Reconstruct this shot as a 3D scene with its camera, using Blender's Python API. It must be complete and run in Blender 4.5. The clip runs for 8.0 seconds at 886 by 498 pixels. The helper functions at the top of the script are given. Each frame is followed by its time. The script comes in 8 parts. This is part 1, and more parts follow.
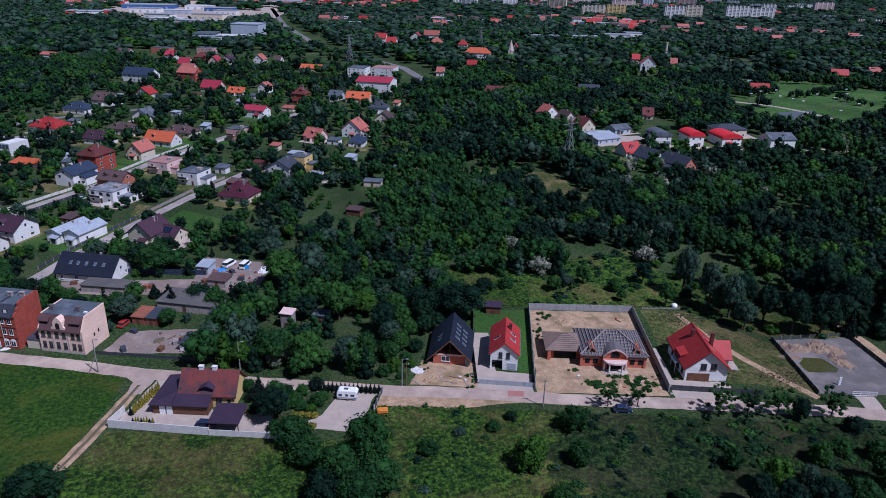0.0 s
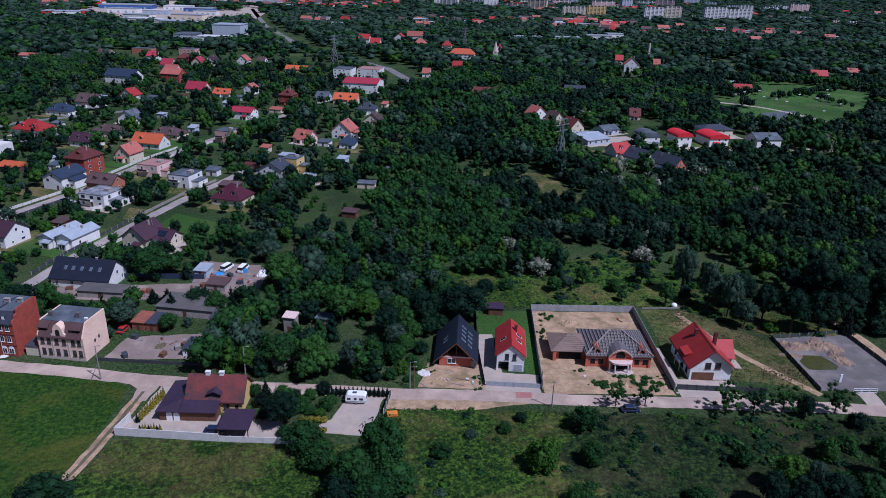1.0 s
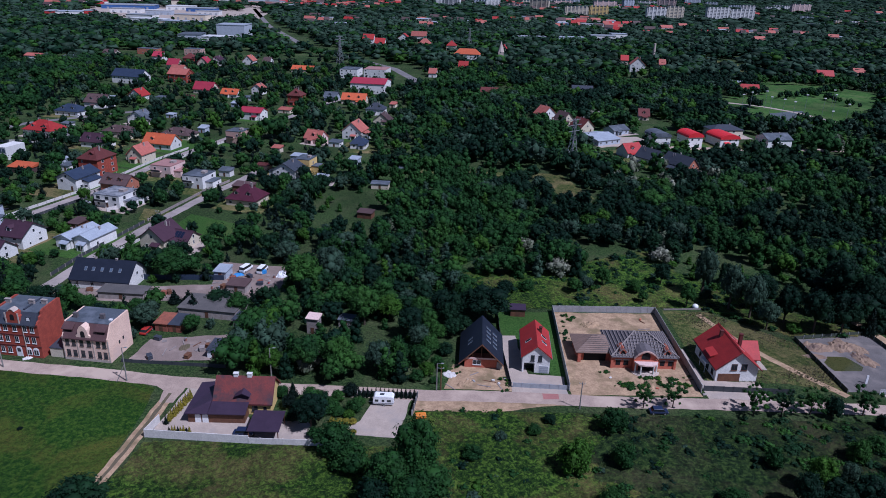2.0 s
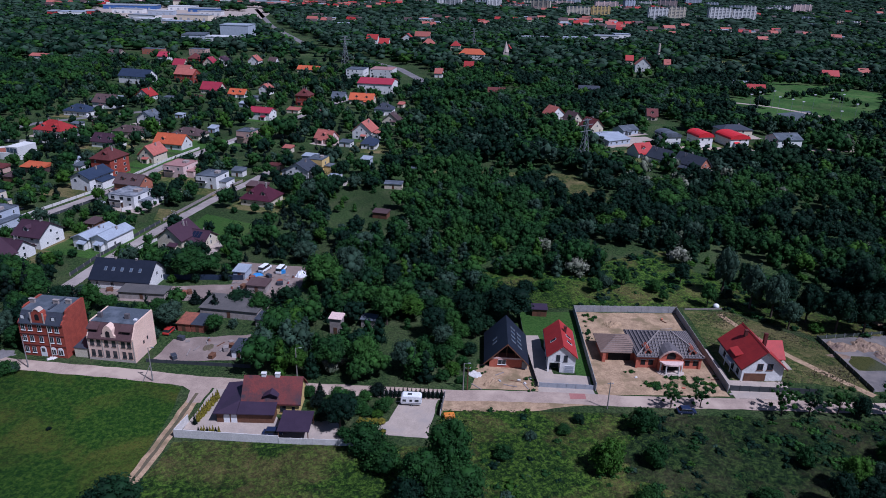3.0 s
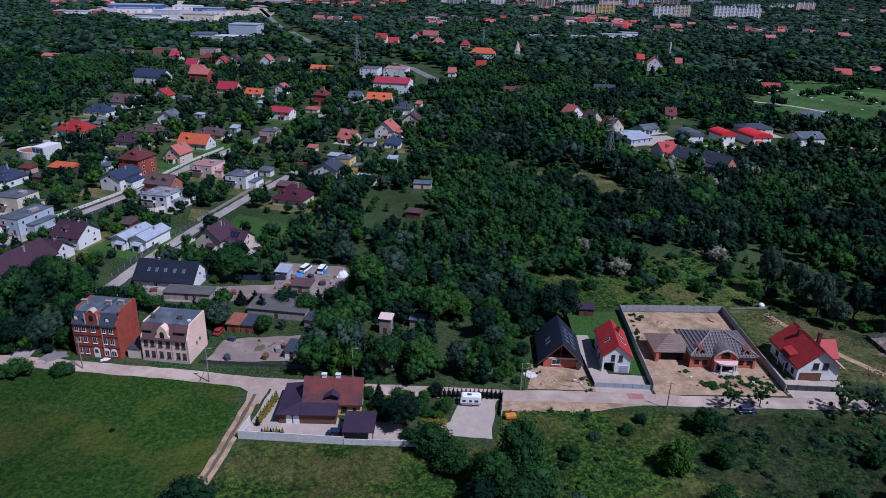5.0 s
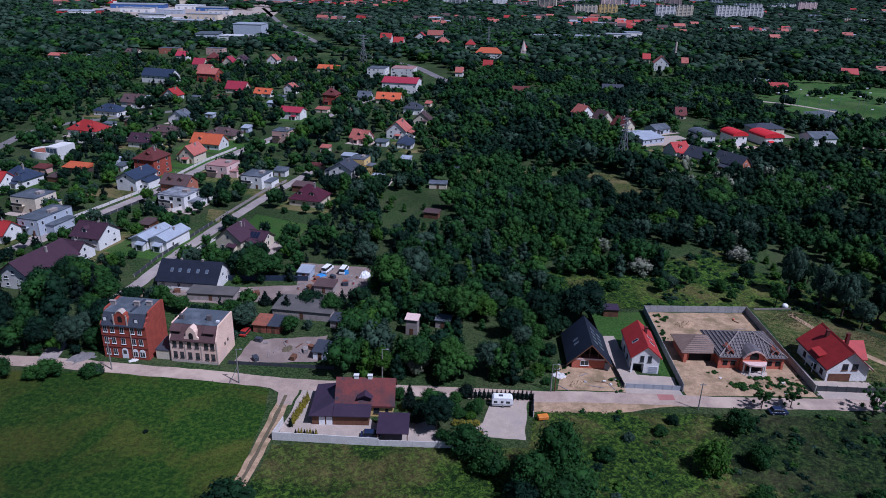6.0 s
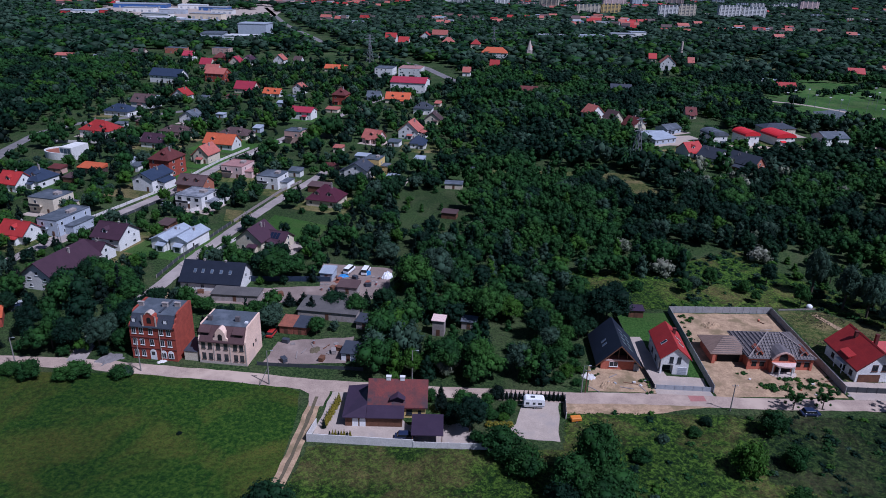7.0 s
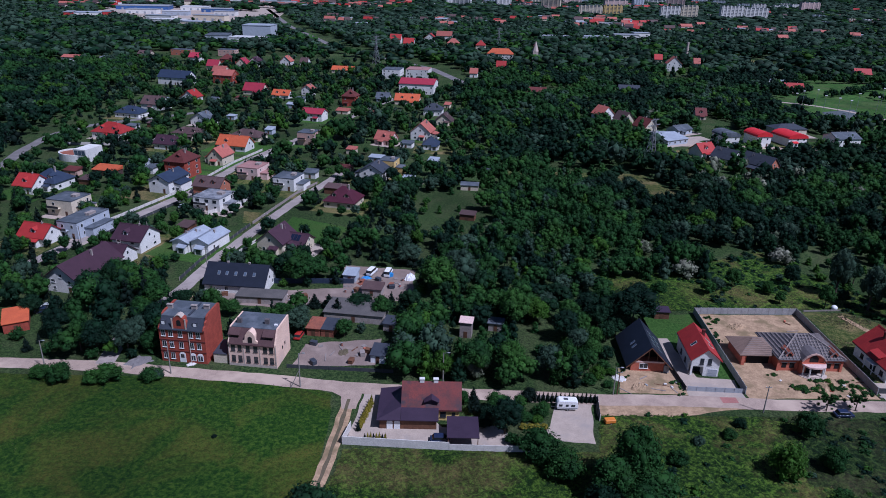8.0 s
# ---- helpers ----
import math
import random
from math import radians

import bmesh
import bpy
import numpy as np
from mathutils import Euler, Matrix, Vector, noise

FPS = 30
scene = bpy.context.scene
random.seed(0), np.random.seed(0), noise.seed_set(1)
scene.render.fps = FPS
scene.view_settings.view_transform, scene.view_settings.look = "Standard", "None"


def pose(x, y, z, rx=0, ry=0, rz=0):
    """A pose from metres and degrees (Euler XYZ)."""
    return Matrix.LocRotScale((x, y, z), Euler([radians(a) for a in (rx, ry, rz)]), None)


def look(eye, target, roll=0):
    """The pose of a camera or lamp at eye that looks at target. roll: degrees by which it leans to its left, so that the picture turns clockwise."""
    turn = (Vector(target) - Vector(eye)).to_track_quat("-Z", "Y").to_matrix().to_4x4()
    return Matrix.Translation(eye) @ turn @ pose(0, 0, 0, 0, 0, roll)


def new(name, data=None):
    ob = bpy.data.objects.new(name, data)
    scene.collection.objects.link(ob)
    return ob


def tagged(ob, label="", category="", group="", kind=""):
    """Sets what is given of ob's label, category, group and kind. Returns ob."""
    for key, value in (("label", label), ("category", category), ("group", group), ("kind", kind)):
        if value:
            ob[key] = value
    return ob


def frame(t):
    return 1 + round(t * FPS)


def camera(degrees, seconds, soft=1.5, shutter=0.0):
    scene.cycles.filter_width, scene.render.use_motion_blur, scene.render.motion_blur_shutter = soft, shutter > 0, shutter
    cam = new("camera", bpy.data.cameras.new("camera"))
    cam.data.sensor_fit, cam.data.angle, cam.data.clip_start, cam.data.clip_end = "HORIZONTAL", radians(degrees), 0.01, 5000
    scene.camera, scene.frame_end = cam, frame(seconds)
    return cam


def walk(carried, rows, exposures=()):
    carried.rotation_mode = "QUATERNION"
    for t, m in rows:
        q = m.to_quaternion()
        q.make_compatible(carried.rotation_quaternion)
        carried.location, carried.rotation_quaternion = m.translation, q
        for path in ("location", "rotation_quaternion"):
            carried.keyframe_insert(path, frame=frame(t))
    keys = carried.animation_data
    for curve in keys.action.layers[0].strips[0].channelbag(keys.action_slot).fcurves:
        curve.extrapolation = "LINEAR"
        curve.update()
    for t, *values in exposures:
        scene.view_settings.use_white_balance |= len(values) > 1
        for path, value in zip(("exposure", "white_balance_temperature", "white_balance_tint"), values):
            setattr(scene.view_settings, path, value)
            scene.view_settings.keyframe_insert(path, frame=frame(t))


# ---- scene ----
# lens and path: a drone that slides sideways at about 93 m
cam = camera(65.7, 8.0, soft=0.9)
PATH = [
    (0, (29.543, -1.025, 93.074), (29.497, 0.829, 92.325), 1.5),
    (0.5, (26.616, -0.937, 93.113), (26.602, 0.918, 92.366), 1.6),
    (1, (23.239, -0.862, 93.223), (23.249, 0.994, 92.477), 1.7),
    (1.5, (19.963, -0.654, 93.318), (19.973, 1.201, 92.572), 1.7),
    (3, (10.204, -0.379, 92.827), (10.217, 1.477, 92.082), 1.7),
    (3.5, (6.84, -0.304, 92.704), (6.853, 1.552, 91.958), 1.7),
    (4, (3.456, -0.128, 92.635), (3.47, 1.727, 91.888), 1.7),
    (4.5, (-0.016, -0.023, 92.481), (-0.002, 1.832, 91.734), 1.6),
    (6, (-10.903, 0.368, 92.534), (-10.887, 2.223, 91.785), 1.6),
    (6.5, (-14.642, 0.497, 92.605), (-14.625, 2.351, 91.856), 1.6),
    (7, (-18.266, 0.784, 92.56), (-18.249, 2.638, 91.81), 1.6),
    (7.5, (-21.987, 0.924, 92.448), (-21.97, 2.779, 91.7), 1.5),
    (8, (-25.8, 1.147, 92.433), (-25.782, 3.002, 91.686), 1.5),
]
walk(cam, [(t, look(eye, target, roll)) for t, eye, target, roll in PATH], [(0, -0.12, 4930, 26)])

# ---- daylight ----
SUN_EL, SUN_AZ = 55.0, 36.0      # height, and how far the sun stands from +x towards the viewer
world = bpy.data.worlds.new("world")
scene.world = world
world.use_nodes = True
wn = world.node_tree.nodes
sky = wn.new("ShaderNodeTexSky")
sky.sky_type = "NISHITA"
sky.sun_disc = False
sky.sun_elevation = radians(SUN_EL)
sky.sun_rotation = radians(90 + SUN_AZ)
sky.air_density, sky.dust_density, sky.ozone_density = 1.0, 1.0, 1.5
wn["Background"].inputs[1].default_value = 0.042
world.node_tree.links.new(sky.outputs[0], wn["Background"].inputs[0])
sun = new("sun", bpy.data.lights.new("sun", "SUN"))
sun.data.energy, sun.data.angle, sun.data.color = 4.9, radians(0.5), (1.0, 0.93, 0.82)
sd = Vector((math.cos(radians(SUN_EL)) * math.cos(radians(SUN_AZ)), -math.cos(radians(SUN_EL)) * math.sin(radians(SUN_AZ)), math.sin(radians(SUN_EL))))
sun.matrix_world = look(sd * 400, (0, 0, 0))


# ---- materials ----
MATS = {}


def mat(name, c1, c2=None, rough=0.8, scale=1.0, fine=12.0, bump=0.15, metal=0.0, c3=None, patch=0.08, island=0.0, per_object=0.0, stretch=(1, 1, 1), spec=0.3):
    """A surface with variation at two scales: c1 to c2 by fine and middle noise, c3 in larger patches (world metres)."""
    if name in MATS:
        return MATS[name]
    m = bpy.data.materials.new(name)
    MATS[name] = m
    m.use_nodes = True
    nt = m.node_tree
    n, l = nt.nodes, nt.links
    b = n["Principled BSDF"]
    b.inputs["Roughness"].default_value = rough
    b.inputs["Metallic"].default_value = metal
    b.inputs["Specular IOR Level"].default_value = spec
    c2 = c2 or tuple(v * 0.7 for v in c1)
    geo = n.new("ShaderNodeNewGeometry")
    mp = n.new("ShaderNodeMapping")
    mp.inputs["Scale"].default_value = stretch
    l.new(geo.outputs["Position"], mp.inputs["Vector"])

    def noisy(s, detail=3.0, r=0.6):
        t = n.new("ShaderNodeTexNoise")
        t.inputs["Scale"].default_value, t.inputs["Detail"].default_value, t.inputs["Roughness"].default_value = s, detail, r
        l.new(mp.outputs[0], t.inputs["Vector"])
        return t

    def mixed(fac, a, c):
        x = n.new("ShaderNodeMix")
        x.data_type = "RGBA"
        if isinstance(fac, float):
            x.inputs[0].default_value = fac
        else:
            l.new(fac, x.inputs[0])
        for i, v in ((6, a), (7, c)):
            if isinstance(v, tuple):
                x.inputs[i].default_value = (*v, 1)
            else:
                l.new(v, x.inputs[i])
        return x.outputs[2]

    def ramp(sock, lo, hi):
        r = n.new("ShaderNodeMapRange")
        r.inputs[1].default_value, r.inputs[2].default_value = lo, hi
        l.new(sock, r.inputs[0])
        return r.outputs[0]

    f1 = noisy(scale)
    f2 = noisy(fine, 2.0)
    col = mixed(ramp(f1.outputs[0], 0.35, 0.65), c1, c2)
    dark = tuple(v * 0.6 for v in c2)
    k = n.new("ShaderNodeMath")
    k.operation = "MULTIPLY"
    l.new(ramp(f2.outputs[0], 0.4, 0.75), k.inputs[0])
    k.inputs[1].default_value = 0.55
    col = mixed(k.outputs[0], col, dark)
    if c3:
        f3 = noisy(patch, 4.0)
        col = mixed(ramp(f3.outputs[0], 0.5, 0.64), col, c3)
    if island or per_object:
        if island:
            src, amount = geo.outputs["Random Per Island"], island
        else:
            oi = n.new("ShaderNodeObjectInfo")
            src, amount = oi.outputs["Random"], per_object
        r = n.new("ShaderNodeMapRange")
        r.inputs[3].default_value, r.inputs[4].default_value = 1 - amount, 1 + amount
        l.new(src, r.inputs[0])
        hsv = n.new("ShaderNodeHueSaturation")
        l.new(r.outputs[0], hsv.inputs["Value"])
        l.new(col, hsv.inputs["Color"])
        col = hsv.outputs[0]
    l.new(col, b.inputs["Base Color"])
    if bump:
        bp = n.new("ShaderNodeBump")
        bp.inputs["Strength"].default_value = bump
        bp.inputs["Distance"].default_value = 0.1
        l.new(f2.outputs[0], bp.inputs["Height"])
        l.new(bp.outputs[0], b.inputs["Normal"])
    return m


def turf(name, dark, mid, light, straw, amount=0.5, scale=1.3, bump=0.9):
    """Grass seen from above: fine mottling from dark to light, streaks, and larger straw patches."""
    m = bpy.data.materials.new(name)
    MATS[name] = m
    m.use_nodes = True
    n, l = m.node_tree.nodes, m.node_tree.links
    b = n["Principled BSDF"]
    b.inputs["Roughness"].default_value = 0.95
    b.inputs["Specular IOR Level"].default_value = 0.15
    geo = n.new("ShaderNodeNewGeometry")

    def noisy(s, detail, rough, dist=0.0):
        t = n.new("ShaderNodeTexNoise")
        for k, v in (("Scale", s), ("Detail", detail), ("Roughness", rough), ("Distortion", dist)):
            t.inputs[k].default_value = v
        l.new(geo.outputs["Position"], t.inputs["Vector"])
        return t.outputs[0]

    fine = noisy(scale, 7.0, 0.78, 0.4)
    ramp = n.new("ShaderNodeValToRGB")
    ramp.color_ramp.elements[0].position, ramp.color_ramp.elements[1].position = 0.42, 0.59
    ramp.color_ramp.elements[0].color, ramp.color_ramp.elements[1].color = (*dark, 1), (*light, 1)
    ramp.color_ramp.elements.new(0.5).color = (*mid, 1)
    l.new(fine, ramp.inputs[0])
    big = noisy(0.055, 4.0, 0.6, 0.6)
    mr = n.new("ShaderNodeMapRange")
    mr.inputs[1].default_value, mr.inputs[2].default_value, mr.inputs[4].default_value = 0.47, 0.66, amount
    l.new(big, mr.inputs[0])
    speck = noisy(2.6, 4.0, 0.7)
    mul = n.new("ShaderNodeMath")
    mul.operation = "MULTIPLY"
    l.new(mr.outputs[0], mul.inputs[0])
    mr2 = n.new("ShaderNodeMapRange")
    mr2.inputs[1].default_value, mr2.inputs[2].default_value, mr2.inputs[3].default_value, mr2.inputs[4].default_value = 0.35, 0.6, 0.2, 1.3
    l.new(speck, mr2.inputs[0])
    l.new(mr2.outputs[0], mul.inputs[1])
    mix = n.new("ShaderNodeMix")
    mix.data_type = "RGBA"
    l.new(mul.outputs[0], mix.inputs[0])
    l.new(ramp.outputs[0], mix.inputs[6])
    mix.inputs[7].default_value = (*straw, 1)
    wide = noisy(0.02, 3.0, 0.5)
    hsv = n.new("ShaderNodeHueSaturation")
    mr3 = n.new("ShaderNodeMapRange")
    mr3.inputs[1].default_value, mr3.inputs[2].default_value, mr3.inputs[3].default_value, mr3.inputs[4].default_value = 0.35, 0.65, 0.75, 1.25
    l.new(wide, mr3.inputs[0])
    l.new(mr3.outputs[0], hsv.inputs["Value"])
    l.new(mix.outputs[2], hsv.inputs["Color"])
    l.new(hsv.outputs[0], b.inputs["Base Color"])
    bp = n.new("ShaderNodeBump")
    bp.inputs["Strength"].default_value, bp.inputs["Distance"].default_value = bump, 0.5
    l.new(fine, bp.inputs["Height"])
    l.new(bp.outputs[0], b.inputs["Normal"])
    return m


def glass(name="window glass", c=(0.02, 0.025, 0.03)):
    if name in MATS:
        return MATS[name]
    m = mat(name, c, tuple(v * 1.6 for v in c), rough=0.12, scale=0.6, fine=3.0, bump=0.0, spec=0.6)
    return m


# ---- builders ----
def box(bm, x0, x1, y0, y1, z0, z1):
    v = [bm.verts.new((x, y, z)) for z in (z0, z1) for x, y in ((x0, y0), (x1, y0), (x1, y1), (x0, y1))]
    for f in ((3, 2, 1, 0), (4, 5, 6, 7), (0, 1, 5, 4), (1, 2, 6, 5), (2, 3, 7, 6), (3, 0, 4, 7)):
        bm.faces.new([v[i] for i in f])
    return bm


def prism(bm, profile, a0, a1, axis="y"):
    """A closed outline (u, z) drawn out from a0 to a1 along x or y."""
    def at(u, z, a):
        return (u, a, z) if axis == "y" else (a, u, z)
    lo = [bm.verts.new(at(u, z, a0)) for u, z in profile]
    hi = [bm.verts.new(at(u, z, a1)) for u, z in profile]
    bm.faces.new(lo)
    bm.faces.new(hi[::-1])
    for i in range(len(profile)):
        j = (i + 1) % len(profile)
        bm.faces.new((lo[j], lo[i], hi[i], hi[j]))
    return bm


def tube(bm, x, y, z0, z1, r0, r1=None, n=8):
    r1 = r0 if r1 is None else r1
    lo = [bm.verts.new((x + r0 * math.cos(2 * math.pi * i / n), y + r0 * math.sin(2 * math.pi * i / n), z0)) for i in range(n)]
    hi = [bm.verts.new((x + r1 * math.cos(2 * math.pi * i / n), y + r1 * math.sin(2 * math.pi * i / n), z1)) for i in range(n)]
    bm.faces.new(lo[::-1])
    bm.faces.new(hi)
    for i in range(n):
        j = (i + 1) % n
        bm.faces.new((lo[i], lo[j], hi[j], hi[i]))
    return bm


def beam(bm, a, b, w=0.1):
    """A square bar from a to b."""
    a, b = Vector(a), Vector(b)
    d = (b - a).normalized()
    u = d.cross(Vector((0, 0, 1)) if abs(d.z) < 0.9 else Vector((1, 0, 0))).normalized() * w / 2
    v = d.cross(u).normalized() * w / 2
    lo = [bm.verts.new(a + p) for p in (u + v, u - v, -u - v, -u + v)]
    hi = [bm.verts.new(b + p) for p in (u + v, u - v, -u - v, -u + v)]
    bm.faces.new(lo)
    bm.faces.new(hi[::-1])
    for i in range(4):
        j = (i + 1) % 4
        bm.faces.new((lo[j], lo[i], hi[i], hi[j]))
    return bm


def finish(name, bm, material):
    bmesh.ops.recalc_face_normals(bm, faces=bm.faces)
    me = bpy.data.meshes.new(name)
    bm.to_mesh(me)
    bm.free()
    if material:
        me.materials.append(material)
    return me


def part(name, bm, material, parent, label=""):
    ob = new(name, finish(name, bm, material))
    ob.parent = parent
    return tagged(ob, label)


def thing(name, m, label, category, group="", kind=""):
    ob = new(name)
    ob.empty_display_size = 0.5
    ob.matrix_world = m
    return tagged(ob, label, category, group, kind)


def solid(name, bm, material, label, category="", kind="", m=None, group=""):
    ob = new(name, finish(name, bm, material))
    if m is not None:
        ob.matrix_world = m
    return tagged(ob, label, category, group, kind)


def array_mesh(name, verts, tris, material):
    me = bpy.data.meshes.new(name)
    verts, tris = np.asarray(verts, np.float32), np.asarray(tris, np.int32)
    me.vertices.add(len(verts))
    me.vertices.foreach_set("co", verts.ravel())
    me.loops.add(tris.size)
    me.loops.foreach_set("vertex_index", tris.ravel())
    me.polygons.add(len(tris))
    me.polygons.foreach_set("loop_start", np.arange(0, tris.size, 3, dtype=np.int32))
    me.update(calc_edges=True)
    me.materials.append(material)
    return me


def sheet(name, pts, z, material, label, thick=0.0):
    """A flat piece of ground cover with a border that is not dead straight."""
    out = []
    for i, (x, y) in enumerate(pts):
        x2, y2 = pts[(i + 1) % len(pts)]
        n = max(1, int(math.hypot(x2 - x, y2 - y) / 1.5))
        for k in range(n):
            f = k / n
            px, py = x + (x2 - x) * f, y + (y2 - y) * f
            w = noise.noise_vector(Vector((px * 0.25, py * 0.25, 3.0)))
            out.append((px + w.x * 0.5, py + w.y * 0.5))
    bm = bmesh.new()
    vs = [bm.verts.new((x, y, z)) for x, y in out]
    bmesh.ops.triangulate(bm, faces=[bm.faces.new(vs)])
    if thick:
        bmesh.ops.solidify(bm, geom=bm.faces[:], thickness=thick)
    return solid(name, bm, material, label, kind="structure")


def strip(name, pts, width, z, material, label, kind="structure"):
    """A road along a line, with slightly ragged edges."""
    line = []
    for (x, y), (x2, y2) in zip(pts, pts[1:]):
        n = max(1, int(math.hypot(x2 - x, y2 - y) / 2.5))
        line += [(x + (x2 - x) * k / n, y + (y2 - y) * k / n) for k in range(n)]
    line.append(pts[-1])
    sm = []
    for i in range(len(line)):
        a = line[max(0, i - 3):i + 4]
        sm.append((sum(p[0] for p in a) / len(a), sum(p[1] for p in a) / len(a)))
    sm[0], sm[-1] = line[0], line[-1]
    bm = bmesh.new()
    prev = None
    for i, (x, y) in enumerate(sm):
        a, b = sm[max(0, i - 1)], sm[min(len(sm) - 1, i + 1)]
        d = Vector((b[0] - a[0], b[1] - a[1])).normalized()
        row = []
        for s in (-1, 1):
            w = width / 2 + 0.35 * noise.noise(Vector((x * 0.3, y * 0.3, s * 9.0)))
            row.append(bm.verts.new((x - s * d.y * w, y + s * d.x * w, z)))
        if prev:
            bm.faces.new((prev[0], prev[1], row[1], row[0]))
        prev = row
    return solid(name, bm, material, label, kind=kind)


# ---- houses ----
WIN = random.Random(3)
CLEAR = []      # x, y, half width, depth, yaw: ground that houses keep free of trees


def window(parent, x, z, w, h, face, pos, frame_mat, pane_mat, sill=True):
    """A framed window on a wall of the house: face f (front), b (back), r or l (ends); pos is the wall's place on that axis."""
    t = 0.09
    def put(u0, u1, z0, z1, d0, d1):
        if face == "f":
            return box(bmesh.new(), u0, u1, pos - d1, pos - d0, z0, z1)
        if face == "b":
            return box(bmesh.new(), u0, u1, pos + d0, pos + d1, z0, z1)
        if face == "r":
            return box(bmesh.new(), pos + d0, pos + d1, u0, u1, z0, z1)
        return box(bmesh.new(), pos - d1, pos - d0, u0, u1, z0, z1)
    wdw = part("window", put(x - w / 2, x + w / 2, z, z + h, 0.002, 0.05), frame_mat, parent)
    if sill:
        part("sill", put(x - w / 2 - 0.1, x + w / 2 + 0.1, z - 0.09, z - 0.004, 0.002, 0.16), frame_mat, wdw)
        part("pane", put(x - w / 2 + t, x - 0.04, z + t, z + h - t, 0.05, 0.065), pane_mat, wdw)
        part("pane", put(x + 0.04, x + w / 2 - t, z + t, z + h - t, 0.05, 0.065), pane_mat, wdw)
    else:
        part("pane", put(x - w / 2 + t, x + w / 2 - t, z + t, z + h - t, 0.05, 0.065), pane_mat, wdw)
    return wdw


def gable_roof(bm, w, d, h, rh, over=0.5, thick=0.25, axis="y", y0=0.0):
    """Two sloping slabs over a w by d house whose front stands at y0."""
    if axis == "y":
        half, a0, a1, c = w / 2, y0 - over, y0 + d + over, 0.0
    else:
        half, a0, a1, c = d / 2, -w / 2 - over, w / 2 + over, y0 + d / 2
    s = rh / half
    e = half + over
    z = h - s * over
    k = thick * math.hypot(1, s)
    prism(bm, [(c - e, z + k), (c, h + rh + k), (c + e, z + k), (c + e, z), (c, h + rh), (c - e, z)], a0, a1, axis)
    return bm


def hip_roof(bm, w, d, h, rh, over=0.5, y0=0.0):
    x0, x1, ya, yb = -w / 2 - over, w / 2 + over, y0 - over, y0 + d + over
    W, D = x1 - x0, yb - ya
    if W >= D:
        r = [((x0 + D / 2), (ya + yb) / 2), ((x1 - D / 2 + 0.01), (ya + yb) / 2)]
    else:
        r = [((x0 + x1) / 2, ya + W / 2), ((x0 + x1) / 2, yb - W / 2)]
    z = h - 0.1
    b0 = [bm.verts.new((x, y, z)) for x, y in ((x0, ya), (x1, ya), (x1, yb), (x0, yb))]
    b1 = [bm.verts.new((x, y, z + 0.2)) for x, y in ((x0, ya), (x1, ya), (x1, yb), (x0, yb))]
    t = [bm.verts.new((x, y, h + rh)) for x, y in r]
    bm.faces.new(b0[::-1])
    for i in range(4):
        j = (i + 1) % 4
        bm.faces.new((b0[i], b0[j], b1[j], b1[i]))
    if W >= D:
        for f in ((b1[0], b1[1], t[1], t[0]), (b1[2], b1[3], t[0], t[1]), (b1[1], b1[2], t[1]), (b1[3], b1[0], t[0])):
            bm.faces.new(f)
    else:
        for f in ((b1[0], b1[1], t[0]), (b1[1], b1[2], t[1], t[0]), (b1[2], b1[3], t[1]), (b1[3], b1[0], t[0], t[1])):
            bm.faces.new(f)
    return bm


def walls_of(bm, w, d, h, rh, kind):
    if kind == "gable_y":
        prism(bm, [(-w / 2, -0.3), (w / 2, -0.3), (w / 2, h), (0, h + rh), (-w / 2, h)], 0, d, "y")
    elif kind == "gable_x":
        prism(bm, [(0, -0.3), (d, -0.3), (d, h), (d / 2, h + rh), (0, h)], -w / 2, w / 2, "x")
    else:
        box(bm, -w / 2, w / 2, 0, d, -0.3, h)
    return bm


def pale_glass():
    return glass("sky-lit glass", (0.06, 0.08, 0.11))


def garden(x, y, yaw, w, d):
    """The plot round a village house: lawn, drier grass or a paved court."""
    n = len(CLEAR)
    c, s = math.cos(radians(yaw)), math.sin(radians(yaw))
    a, b, f, r = w / 2 + WIN.uniform(3, 8), w / 2 + WIN.uniform(3, 9), WIN.uniform(5, 11), d + WIN.uniform(3, 9)
    pts = [(-a, -f), (b, -f), (b, r), (-a, r)]
    m, txt = WIN.choice(((M_GARDEN, "mown garden lawn round a house"), (M_GARDEN, "mown garden lawn round a house"), (M_DRY, "dry garden grass round a house"), (M_PAVE, "paved court round a house")))
    if m is M_PAVE:
        pts = [(-w / 2 - 1, -4), (b, -4), (b, r * 0.6), (-w / 2 - 1, r * 0.6)]
    sheet("garden_plot", [(x + u * c - v * s, y + u * s + v * c) for u, v in pts], 0.008 + 0.0005 * n, m, txt)


